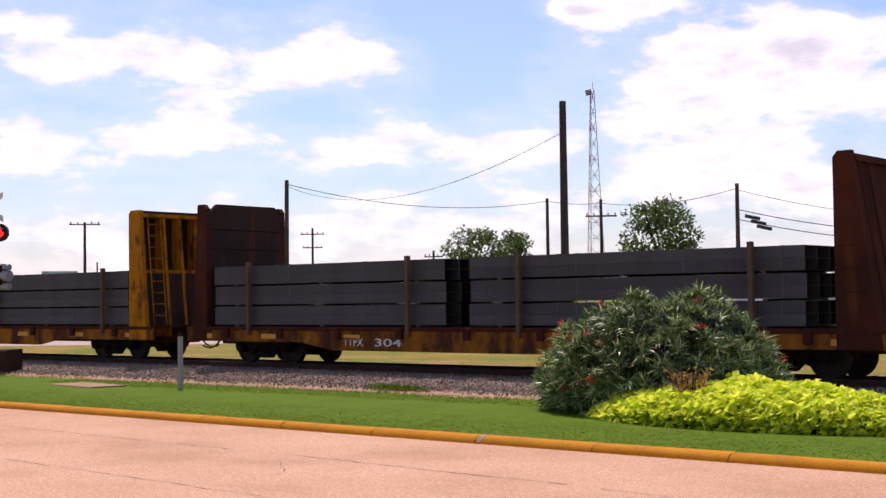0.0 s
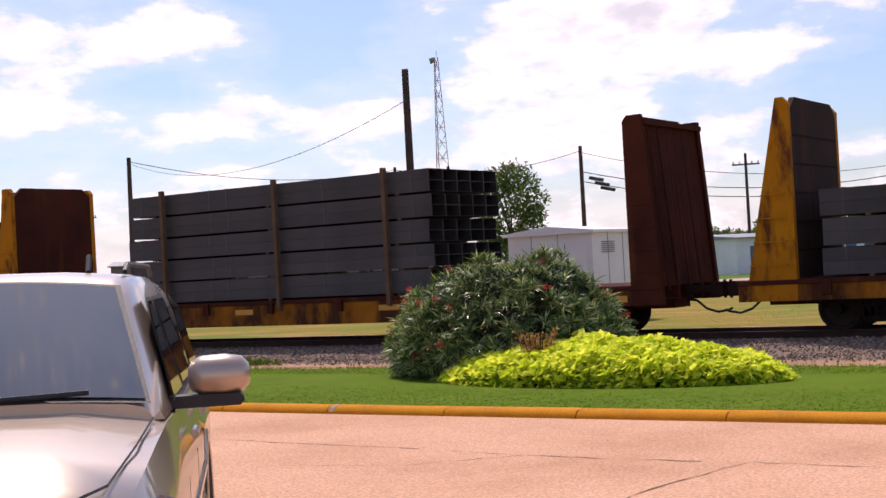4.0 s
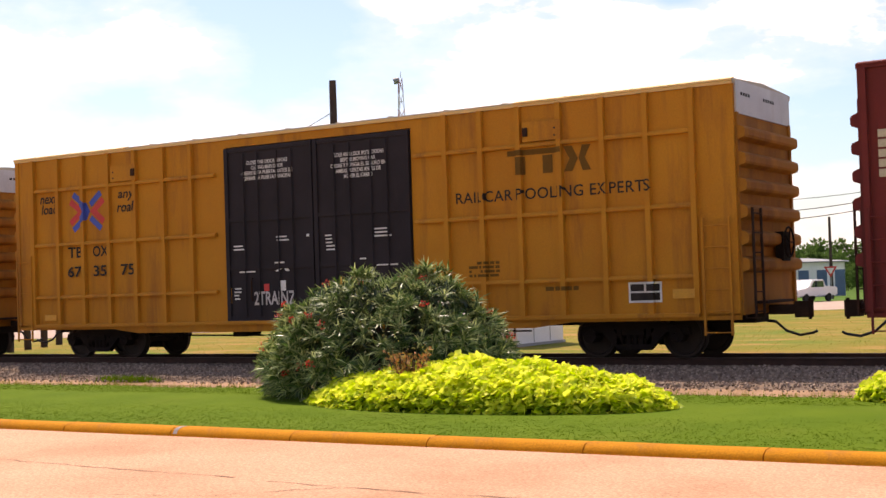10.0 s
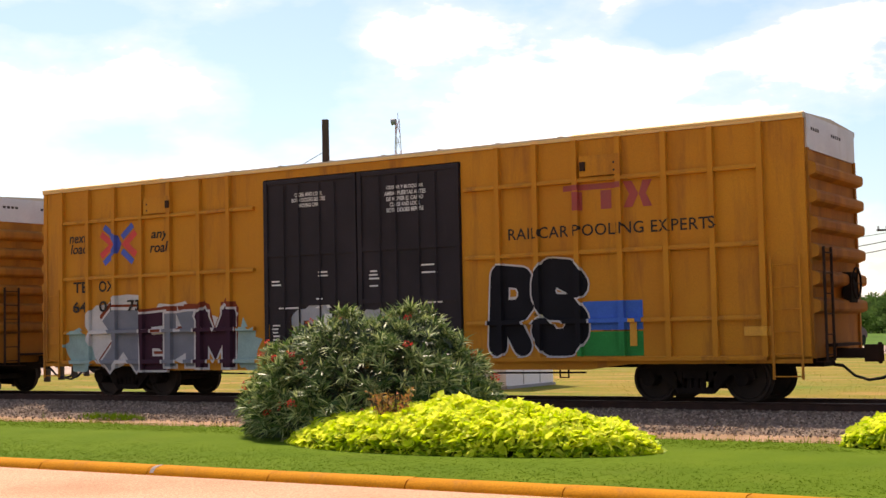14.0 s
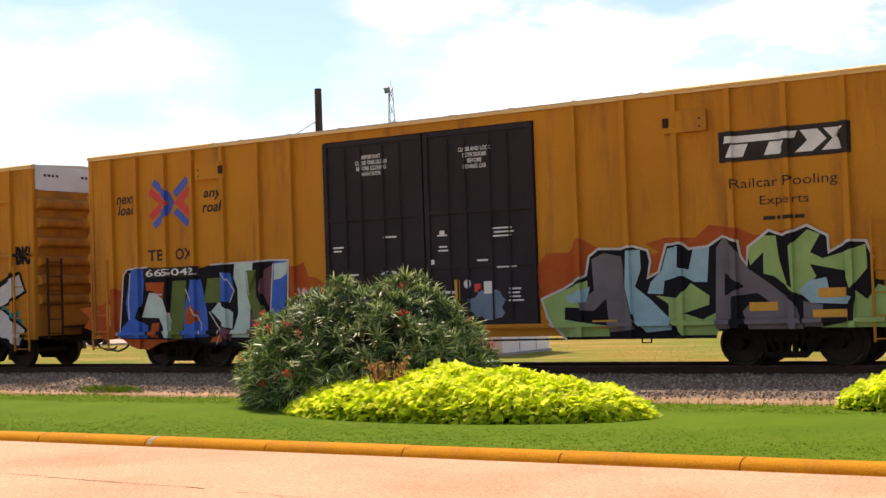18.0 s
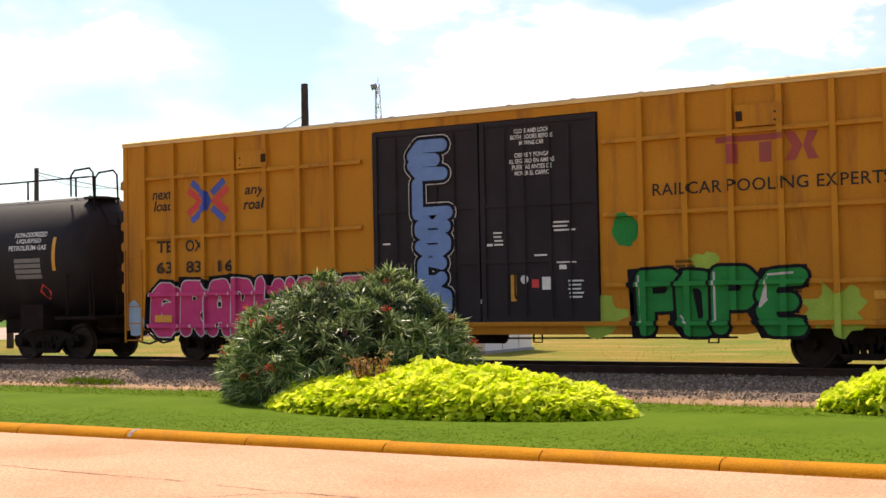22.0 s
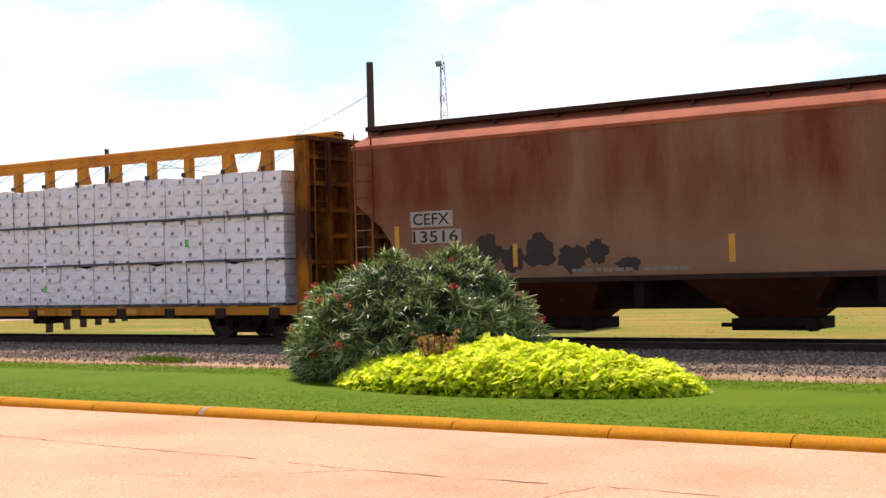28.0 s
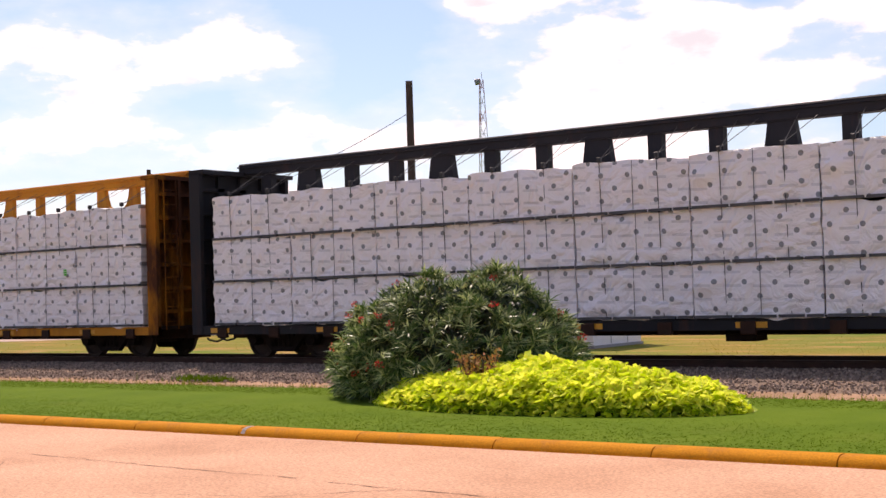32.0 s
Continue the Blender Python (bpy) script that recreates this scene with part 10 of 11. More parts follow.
def vine_bed(name, cx, cy_, rx, ry, h, seed, count, label, crest=-0.2):
    rnd = random.Random(seed)
    b = root(name, pose(cx, cy_, -0.235), label, "plant bed", "lime vine beds")

    def top(x, y):
        q = max(0.0, 1 - (x / rx) ** 2 - (y / ry) ** 2)
        ridge = 1 + 0.15 * noise.noise((x * 1.1, y * 1.1, seed)) + 0.30 * noise.noise((x * 2.6, y * 2.6, seed))
        return h * q ** 0.46 * ridge * (1 - 0.22 * abs(x / rx - crest))
    # lower leaves take the shade-coloured green
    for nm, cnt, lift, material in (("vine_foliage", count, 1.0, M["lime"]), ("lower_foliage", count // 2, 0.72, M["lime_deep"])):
        verts, faces = [], []
        for i in range(cnt):
            a, r = rnd.uniform(0, 2 * math.pi), math.sqrt(rnd.random())
            x, y = rx * r * math.cos(a) * 1.02, ry * r * math.sin(a) * 1.02
            z = top(x, y) * lift * rnd.uniform(0.84, 1.08) + rnd.uniform(0.0, 0.07)
            out = Vector((x / rx / rx, y / ry / ry, 0.35)).normalized()
            d = (Vector((rnd.uniform(-1, 1), rnd.uniform(-1, 1), rnd.uniform(-0.5, 0.15))) + out * 0.4).normalized()
            nrm = (Vector((-0.15, -0.42, 0.72)) + rand_dir(rnd) * 0.85).normalized()
            s = d.cross(nrm).normalized()
            size = rnd.uniform(0.055, 0.115)
            p = Vector((x, y, z))
            k = len(verts)
            # heart shape folded along its middle
            verts += [p, p - s * size * 0.50 - d * size * 0.16 + nrm * size * 0.1, p - s * size * 0.56 + d * size * 0.3 + nrm * size * 0.12, p + d * size, p + s * size * 0.56 + d * size * 0.3 + nrm * size * 0.12, p + s * size * 0.50 - d * size * 0.16 + nrm * size * 0.1]
            faces += [(k, k + 1, k + 2, k + 3), (k, k + 3, k + 4, k + 5)]
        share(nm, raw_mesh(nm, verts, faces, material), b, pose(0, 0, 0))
    bm = B()
    lines_ = []
    for j in range(7):
        rr = j / 6
        lines_.append([bm.verts.new((rx * 0.97 * rr * math.cos(a), ry * 0.97 * rr * math.sin(a), max(0.0, top(rx * 0.97 * rr * math.cos(a), ry * 0.97 * rr * math.sin(a)) * 0.6) - 0.02)) for a in [2 * math.pi * i / 24 for i in range(24)]])
    for p, q in zip(lines_[1:], lines_[2:]):
        for i in range(24):
            bm.faces.new((p[i], p[(i + 1) % 24], q[(i + 1) % 24], q[i]))
    bm.faces.new(lines_[1])
    part("undergrowth", bm, M["lime_deep"], b, "runner mound coloured as shade under the leaves")


vine_bed("vine_bed", -3.98, -6.48, 2.86, 1.12, 0.57, 7, 14200, "low mound of lime-yellow ornamental vine on the lawn", 0.1)
vine_bed("vine_bed", 2.05, -4.35, 1.28, 0.72, 0.48, 9, 4600, "small mound of lime-yellow ornamental vine on the lawn", -0.1)


def withered_plant(x, y):
    rnd = random.Random(4)
    b = root("withered_plant", pose(x, y, -0.25), "dry reddish plant between the bush and the vines", "plant")
    st, v, f = B(), [], []
    for i in range(40):
        a = rnd.uniform(0, 2 * math.pi)
        e = Vector((0.45 * math.cos(a) * rnd.random(), 0.35 * math.sin(a) * rnd.random(), rnd.uniform(0.42, 0.84)))
        tube(st, [(e.x * 0.2, e.y * 0.2, 0), e], 0.008, 4)
        for k in range(14):
            p = e * rnd.uniform(0.5, 1.05)
            leaf_quad(v, f, p, (rand_dir(rnd) + Vector((0, 0, 0.2))).normalized(), rand_dir(rnd), 0.09, 0.5)
    part("stem", st, M["bark"], b)
    share("dry_foliage", raw_mesh("dry_leaves", v, f, M["dead_leaf"]), b, pose(0, 0, 0))


withered_plant(-4.95, -6.85)

# ---- lawn, field and ballast detail ----


def tufts(name, spots, material, label, h0, h1, w, blades, lean=0.5, seed=1):
    rnd = random.Random(seed)
    v, f = [], []
    for x, y, z in spots:
        for k in range(blades):
            a = rnd.uniform(0, 2 * math.pi)
            d = Vector((math.cos(a) * lean * rnd.random(), math.sin(a) * lean * rnd.random(), 1)).normalized()
            s = Vector((math.cos(a + 1.6), math.sin(a + 1.6), 0)) * w
            p = Vector((x + rnd.uniform(-0.03, 0.03), y + rnd.uniform(-0.03, 0.03), z))
            i = len(v)
            v += [p - s, p + s, p + d * rnd.uniform(h0, h1)]
            f.append((i, i + 1, i + 2))
    ob = new(name, raw_mesh(name, v, f, material))
    return tagged(ob, label, "grass", "", "stuff")


rg = random.Random(8)
spots = []
while len(spots) < 52000:
    x = rg.uniform(-24, 7)
    y = rg.uniform(kerb_y(x) + KERB_D, -4.05)
    spots.append((x, y, lawn_z(x, y) - 0.004))
tufts("lawn_grass", spots, M["blade"], "short green mown grass blades", 0.006, 0.015, 0.009, 3, 2.2)
spots = [(rg.uniform(-30, 8), 0, 0) for i in range(900)]
spots = [(x, -4.1 + 0.12 * math.sin(x * 1.7) + rg.gauss(0, 0.12), -0.26) for x, _, _ in spots]
tufts("edge_grass", spots, M["dry_blade"], "thin dry grass along the gravel edge", 0.06, 0.13, 0.008, 3, 0.9, 2)
spots = [(-14.0 + rg.gauss(0, 0.5), -3.3 + rg.gauss(0, 0.12), -0.23) for i in range(160)]
tufts("weeds", spots, M["blade"], "green weeds growing in the gravel", 0.08, 0.18, 0.012, 4, 0.9, 3)
spots = []
while len(spots) < 14000:
    x, y = rg.uniform(-45, 14), 6.6 + 34 * rg.random() ** 1.6
    if y > 19.0 + (x + 42) * 0.92 or (-15.8 < x < -12.2 and 10.2 < y < 13.6):
        continue
    if noise.noise((x * 0.22, y * 0.3, 0)) < -0.12 and rg.random() < 0.8:
        continue
    spots.append((x, y, -0.31))
tufts("field_grass", spots, M["dry_blade"], "dry yellow-green field grass", 0.02, 0.06, 0.012, 3, 2.2, 4)


def ballast_stones():
    rnd = random.Random(2)
    shapes = []
    for k in range(5):
        pts = [Vector((sx, sy, sz)).normalized() * rnd.uniform(0.7, 1.2) for sx in (-1, 1) for sy in (-1, 1) for sz in (-0.7, 0.7)]
        shapes.append(pts)
    fs = ((0, 1, 3, 2), (4, 6, 7, 5), (0, 4, 5, 1), (2, 3, 7, 6), (0, 2, 6, 4), (1, 5, 7, 3))
    v, f = [], []
    for i in range(34000):
        x = rnd.uniform(-42, 9)
        y = rnd.uniform(-3.7, 0.7) if i % 6 else rnd.uniform(2.5, 6.2)
        if y < -2.9 and rnd.random() < 0.55:
            continue
        z = -0.215 if y < -2.3 else (-0.215 + (y + 2.3) / 1.1 * 0.065 if y < -1.2 else -0.145)
        if y > 4.4:
            z = -0.16 - (y - 4.4) * 0.07
        r = rnd.uniform(0.012, 0.032)
        q = Euler((rnd.uniform(0, 6), rnd.uniform(0, 6), rnd.uniform(0, 6))).to_matrix()
        b = len(v)
        c = Vector((x, y, z + r * 0.4))
        v += [c + q @ p * r for p in shapes[i % 5]]
        f += [tuple(b + j for j in face) for face in fs]
    ob = new("ballast_stones", raw_mesh("ballast_stones", v, f, M["stone_island"]))
    tagged(ob, "loose grey and brown crushed ballast stones", "gravel", "", "stuff")


M["stone_island"] = leaf_mat("crushed_stone", (0.13, 0.09, 0.066), (0.42, 0.315, 0.245), 0.9, 0.0, 0.2)
ballast_stones()


def kerb():
    k = root("kerb", pose(0, 0, 0), "rounded concrete kerb painted yellow, worn in places", "kerb")
    tagged(k, kind="structure")
    joints = [-6.68, -4.69, -2.69, -0.70, 1.28]
    step = 2.0
    xs = [-6.68 - step * i for i in range(56, 0, -1)] + joints + [1.28 + step * i for i in range(1, 28)]
    rnd = random.Random(6)
    ang = 0.0
    for a, b in zip(xs, xs[1:]):
        bm = B()
        prof = [(0.0, -0.40), (0.0, -0.356), (0.022, -0.310), (0.05, -0.282), (0.09, -0.262), (0.14, -0.254), (KERB_D - 0.05, -0.252), (KERB_D, -0.262), (KERB_D, -0.40)]
        L = b - a - 0.014
        n = 3
        rings = []
        for i in range(n + 1):
            x = L * i / n
            rings.append([bm.verts.new((x, y + rnd.uniform(-0.004, 0.004), z + (rnd.uniform(-0.004, 0.004) if z > -0.39 else 0))) for y, z in prof])
        for r0, r1 in zip(rings, rings[1:]):
            for i in range(len(prof)):
                j = (i + 1) % len(prof)
                bm.faces.new((r0[i], r0[j], r1[j], r1[i]))
        bm.faces.new(rings[0][::-1])
        bm.faces.new(rings[-1])
        ob = part("kerb_stone", bm, M["kerb"], k, "", 50)
        ob.matrix_basis = pose(a, kerb_y(a), 0, 0, 0, math.degrees(ang))
    bm = B()
    prism(bm, [(0.008, -0.330), (0.045, -0.279), (0.085, -0.258), (0.14, -0.249), (0.21, -0.247), (0.21, -0.26), (0.14, -0.28), (0.06, -0.31)], "x", -0.035, 0.03)
    ob = part("paint_chip", bm, M["grey_post"], k, "pale patch where the paint has chipped")
    ob.matrix_basis = pose(-6.60, kerb_y(-6.60) - 0.002, 0)


def cracks():
    rnd = random.Random(12)

    def crack(pts, w, name="road_crack"):
        bm = B()
        fine = []
        for a, b in zip(pts, pts[1:]):
            a, b = Vector(a), Vector(b)
            k = max(2, int((b - a).length / 0.18))
            for i in range(k):
                p = a.lerp(b, i / k)
                fine.append(p + Vector((rnd.uniform(-0.03, 0.03), rnd.uniform(-0.03, 0.03))))
        fine.append(Vector(pts[-1]))
        prev = None
        for i, p in enumerate(fine):
            d = (fine[min(i + 1, len(fine) - 1)] - fine[max(i - 1, 0)]).normalized()
            s = Vector((-d.y, d.x)) * w * rnd.choice((0.1, 0.25, 0.5, 0.8))
            cur = (bm.verts.new((p.x - s.x, p.y - s.y, -0.356)), bm.verts.new((p.x + s.x, p.y + s.y, -0.356)))
            if prev:
                bm.faces.new((prev[0], cur[0], cur[1], prev[1]))
            prev = cur
        ob = new(name, mesh_of(bm, M["crack"], name))
        tagged(ob, "thin dark crack in the concrete road", "crack", "road cracks", "structure")
    crack([(0.64, -12.67), (0.45, -13.8), (0.3, -15.2), (0.1, -17.0), (-0.6, -19)], 0.022)
    crack([(0.64, -12.67), (2.2, -12.75), (4.5, -13.0)], 0.014)
    crack([(-8, -12.3), (-4.5, -12.55), (-3.2, -12.6)], 0.014)
    crack([(-2.7, -12.7), (-1.0, -12.8), (0.2, -12.73)], 0.018)
    crack([(-16, -12.0), (-12, -12.2), (-9, -12.3)], 0.014)
    crack([(-2.5, -16.4), (-0.6, -16.7)], 0.008)
    crack([(-4, -14.0), (-2.6, -13.6), (-1.8, -12.8)], 0.010)
    crack([(-14, -14.6), (-9, -14.9), (-5, -15.2)], 0.012)
    crack([(-7.5, -12.9), (-6.6, -13.6), (-6.3, -14.6)], 0.010)
    bm = B()
    prism(bm, [(-0.055, -0.03), (0.045, -0.04), (0.065, 0.02), (0.01, 0.04), (-0.05, 0.03)], "z", 0, 0.012)
    whole("road_debris", bm, M["crack"], "small dark flat scrap lying on the road", "debris", m=pose(2.67, -15.97, -0.358))


kerb()
cracks()

# ---- vehicles ----
M["champagne"] = mat("champagne_car_paint", (0.50, 0.40, 0.315), (0.47, 0.37, 0.29), 0.5, 0.34, 0.70, bump=0.0, coat=0.8, grain=0.0)
M["car_glass"] = mat("tinted_car_glass", (0.024, 0.034, 0.048), (0.016, 0.022, 0.034), 1.6, 0.02, bump=0.0, coat=1.0, grain=0.0)
M["car_glass"].node_tree.nodes["Principled BSDF"].inputs["Specular IOR Level"].default_value = 1.0
M["chrome"] = mat("bright_trim", (0.45, 0.43, 0.42), None, 2, 0.25, 1.0, bump=0.0)
M["bowl"] = mat("smoked_reflector", (0.26, 0.22, 0.20), (0.16, 0.13, 0.115), 14, 0.2, 0.6, bump=0.0)
M["rubber"] = mat("tyre_rubber", (0.018, 0.017, 0.016), (0.03, 0.028, 0.026), 6, 0.85)
M["alloy"] = mat("alloy_wheel", (0.42, 0.40, 0.38), (0.34, 0.32, 0.30), 3, 0.35, 0.8)
M["lamp_glass"] = mat("clear_lamp_glass", (0.050, 0.028, 0.022), (0.12, 0.085, 0.072), 9, 0.16, 0.0, bump=0.0, grain=0.0)
M["amber"] = mat("amber_lens", (0.26, 0.10, 0.06), None, 4, 0.15, coat=1.0)
M["gold"] = mat("gold_badge", (0.55, 0.34, 0.06), (0.45, 0.27, 0.05), 4, 0.25, 0.8)
M["plastic"] = mat("black_plastic", (0.018, 0.018, 0.018), (0.03, 0.03, 0.03), 6, 0.6)
M["plate"] = mat("plain_plate", (0.45, 0.36, 0.24), None, 5, 0.6)


def loft(bm, secs):
    """Cross-sections of equal count, open profile along x, mirrored in y by the caller's points."""
    rings = [[bm.verts.new(p) for p in s] for s in secs]
    for a, b in zip(rings, rings[1:]):
        for i in range(len(a) - 1):
            bm.faces.new((a[i], a[i + 1], b[i + 1], b[i]))
    bm.faces.new(rings[0])
    bm.faces.new(rings[-1][::-1])


def wheel_meshes(r, w):
    bm = B()
    lathe(bm, [(-w / 2, r * 0.62), (-w / 2, r * 0.9), (-w * 0.36, r), (w * 0.36, r), (w / 2, r * 0.9), (w / 2, r * 0.62)], 28)
    tyre = mesh_of(bm, M["rubber"], "tyre", 40)
    bm = B()
    lathe(bm, [(-w * 0.46, r * 0.55), (-w * 0.46, r * 0.64), (w * 0.46, r * 0.64), (w * 0.46, r * 0.55)], 24)
    lathe(bm, [(-w * 0.42, 0.02), (-w * 0.44, r * 0.18), (-w * 0.30, r * 0.2), (-w * 0.25, 0.03)], 16)
    for i in range(6):
        a = 2 * math.pi * i / 6
        c, s = math.cos(a), math.sin(a)
        p = [(-0.05, -w * 0.42), (0.05, -w * 0.42), (0.04, -w * 0.25), (-0.04, -w * 0.25)]
        lo = [bm.verts.new((r * 0.12 * c - q[0] * s, q[1], r * 0.12 * s + q[0] * c)) for q in p]
        hi = [bm.verts.new((r * 0.58 * c - q[0] * s, q[1], r * 0.58 * s + q[0] * c)) for q in p]
        for k in range(4):
            bm.faces.new((lo[k], lo[(k + 1) % 4], hi[(k + 1) % 4], hi[k]))
    lathe(bm, [(-w * 0.1, 0.02), (-w * 0.1, r * 0.55), (0.0, r * 0.55), (0.0, 0.02)], 20)
    return tyre, mesh_of(bm, M["alloy"], "rim", 40)


def body_sections(stations):
    """Stations: x, half width at sill, belt and top, and heights of sill, belt, top edge and crown."""
    out = []
    for x, ws, wb, wt, zs, zb, zt, zc in stations:
        half = [(ws, zs), (ws + 0.03, zs + 0.12), (wb, (zs + zb) / 2), (wb, zb - 0.08), (wb - 0.03, zb), (wt, zt), (wt * 0.6, zt + (zc - zt) * 0.8), (0, zc)]
        left = [(x, -a, z) for a, z in half]
        right = [(x, a, z) for a, z in half[-2::-1]]
        out.append(left + right)
    return out


def pickup_suv(name, m, label, paint_mat):
    car = root(name, m, label, "car")
    # lower body from tail to nose
    st = [(-2.85, 0.90, 0.95, 0.92, 0.58, 1.05, 1.25, 1.27), (-2.75, 0.98, 1.02, 0.98, 0.52, 1.10, 1.34, 1.36), (-1.0, 0.99, 1.03, 0.99, 0.50, 1.12, 1.36, 1.38),
          (0.9, 0.99, 1.03, 0.98, 0.50, 1.14, 1.37, 1.42), (1.35, 0.99, 1.03, 0.96, 0.50, 1.15, 1.37, 1.45), (1.8, 0.99, 1.03, 0.94, 0.50, 1.14, 1.33, 1.43), (2.2, 0.98, 1.02, 0.92, 0.52, 1.12, 1.28, 1.38),
          (2.48, 0.95, 0.99, 0.89, 0.54, 1.08, 1.22, 1.32), (2.62, 0.90, 0.94, 0.84, 0.56, 1.04, 1.18, 1.26), (2.69, 0.84, 0.86, 0.78, 0.58, 1.0, 1.12, 1.19), (2.71, 0.76, 0.78, 0.70, 0.62, 0.95, 1.06, 1.12)]
    bm = B()
    loft(bm, body_sections(st))
    part("body", bm, paint_mat, car, "", 50)
    cab = [(-2.05, 0.95, 0.86, 1.34, 1.72), (-1.5, 0.97, 0.81, 1.34, 2.0), (-0.6, 0.97, 0.79, 1.34, 2.06), (0.2, 0.97, 0.78, 1.36, 2.06), (0.45, 0.97, 0.77, 1.37, 2.03), (0.60, 0.97, 0.77, 1.38, 1.97), (1.36, 0.95, 0.90, 1.38, 1.46)]
    bm = B()
    secs = []
    for x, wb, wt, z0, z1 in cab:
        half = [(wb, z0), (wb - (wb - wt) * 0.45, z0 + (z1 - z0) * 0.5), (wt, z1 - 0.07), (wt - 0.04, z1 - 0.02), (wt - 0.12, z1), (wt * 0.5, z1 + 0.025), (0, z1 + 0.035)]
        secs.append([(x, -a, z) for a, z in half] + [(x, a, z) for a, z in half[-2::-1]])
    loft(bm, secs)
    part("cabin", bm, paint_mat, car, "", 38)
    # windscreen, bowed and framed in black
    for nm, grow, lift, mt in (("windscreen_seal", 0.025, 0.0, M["plastic"]), ("windscreen", 0.0, 0.008, M["car_glass"])):
        bm = B()
        rows_ = []
        for j in range(5):
            f = j / 4
            x, w, z = 0.60 - grow + (0.74 + 2 * grow) * f, 0.685 + grow + 0.18 * f, 2.0 + grow * 0.6 - (0.515 + grow * 1.2) * f
            rows_.append([bm.verts.new((x + 0.055 + lift - 0.07 * k * k, w * k, z + lift + 0.035 - 0.05 * k * k)) for k in [i / 6 - 1 for i in range(13)]])
        for r0, r1 in zip(rows_, rows_[1:]):
            for i in range(12):
                bm.faces.new((r0[i], r0[i + 1], r1[i + 1], r1[i]))
        part(nm, bm, mt, car, "dark tinted windscreen" if grow == 0 else "", 60)
    for s in (-1, 1):
        for a, b in ((0.22, 1.02), (-0.88, 0.12), (-1.85, -1.0)):
            fr = b > 0.6
            ta = 1.93 if a > -1.5 else 1.82
            quad = [(a, 0.962, 1.42), (b, 0.96, 1.43), (b - (0.02 if not fr else 0.50), 0.812, 1.93), (a + 0.03, 0.812 if a > -1.5 else 0.86, ta)]
            for nm, off, shrink, mt in (("window_seal", 0.004, 1.0, M["plastic"]), ("side_window", 0.010, 0.92, M["car_glass"])):
                bm = B()
                cx_, cz_ = sum(q[0] for q in quad) / 4, sum(q[2] for q in quad) / 4
                pts = [(cx_ + (x - cx_) * shrink, y + (0.02 if shrink < 1 else 0.0) * 0, cz_ + (z - cz_) * shrink) for x, y, z in quad]
                pts = [(x, 0.962 - 0.15 * (z - 1.42) / 0.51 if a > -1.5 else 0.962 - 0.11 * (z - 1.42) / 0.45, z) for x, y, z in pts]
                bm.faces.new([bm.verts.new((x, s * (y + off + 0.012), z)) for x, y, z in pts])
                part(nm, bm, mt, car)
        bm = B()
        tube(bm, [(-1.5, s * 0.72, 2.05), (-1.35, s * 0.72, 2.11), (0.0, s * 0.70, 2.115), (0.16, s * 0.70, 2.07)], 0.016)
        part("roof_rail", bm, M["plastic"], car)
        # mirror: rounded shell with a black lower lip
        bm = B()
        lathe(bm, [(-0.17, 0.05), (-0.155, 0.10), (-0.09, 0.135), (0.04, 0.14), (0.13, 0.12), (0.17, 0.07), (0.175, 0.03)], 16, pose(0.86, s * 1.19, 1.53) @ Matrix.Diagonal((0.66, s * 0.88, 0.74, 1)))
        mirror = part("wing_mirror", bm, paint_mat, car, "", 60)
        bm = B()
        cbox(bm, 0.80, 0.92, min(s * 0.92, s * 1.31), max(s * 0.92, s * 1.31), 1.38, 1.44, 0.02)
        part("mirror_foot", bm, M["plastic"], mirror)
        # headlight block that wraps round the corner
        bm = B()
        secs = []
        for y, xf, z0, z1 in ((0.62, 2.785, 0.89, 1.19), (0.78, 2.755, 0.885, 1.185), (0.92, 2.68, 0.885, 1.175), (1.01, 2.54, 0.90, 1.16), (1.042, 2.34, 0.95, 1.13)):
            secs.append([(2.2, s * y, z0), (xf - 0.01, s * y, z0), (xf + 0.01, s * y, z0 + 0.10), (xf - 0.03, s * y, z1 - 0.03), (xf - 0.07, s * y, z1), (2.2, s * y, z1)])
        loft(bm, secs)
        lamp = part("headlight", bm, M["lamp_glass"], car, "smoked headlight with two round bowls", 40)
        for y, xf, r in ((0.73, 2.770, 0.062), (0.875, 2.712, 0.066)):
            bm = B()
            d = Vector((0.92, s * (0.12 if y < 0.8 else 0.38), 0.0)).normalized()
            c = Vector((xf - 0.045, s * y, 1.07))
            cy(bm, c, c + d * 0.046, r, 20, r * 0.94)
            cy(bm, c + d * 0.046, c + d * 0.052, r * 0.94, 20, r * 0.5)
            part("reflector_bowl", bm, M["bowl"], lamp)
        bm = B()
        secs = []
        for y, xf in ((0.65, 2.795), (0.78, 2.770), (0.92, 2.695), (1.00, 2.568)):
            secs.append([(xf - 0.1, s * y, 0.93), (xf, s * y, 0.93), (xf + 0.002, s * y, 0.97), (xf - 0.1, s * y, 0.97)])
        loft(bm, secs)
        part("indicator", bm, M["amber"], lamp, "amber and clear indicator strip")
        bm = B()
        cy(bm, (2.70, s * 0.80, 0.645), (2.762, s * 0.80, 0.645), 0.052, 16)
        fog = part("fog_lamp", bm, M["chrome"], car)
        bm = B()
        cy(bm, (2.66, s * 0.80, 0.645), (2.750, s * 0.80, 0.645), 0.060, 16)
        part("fog_recess", bm, M["plastic"], fog)
        bm = B()
        prism(bm, [(s * 0.36, 0.60), (s * 0.57, 0.60), (s * 0.52, 0.70), (s * 0.38, 0.70)], "x", 2.74, 2.855)
        part("tow_opening", bm, M["plastic"], car)
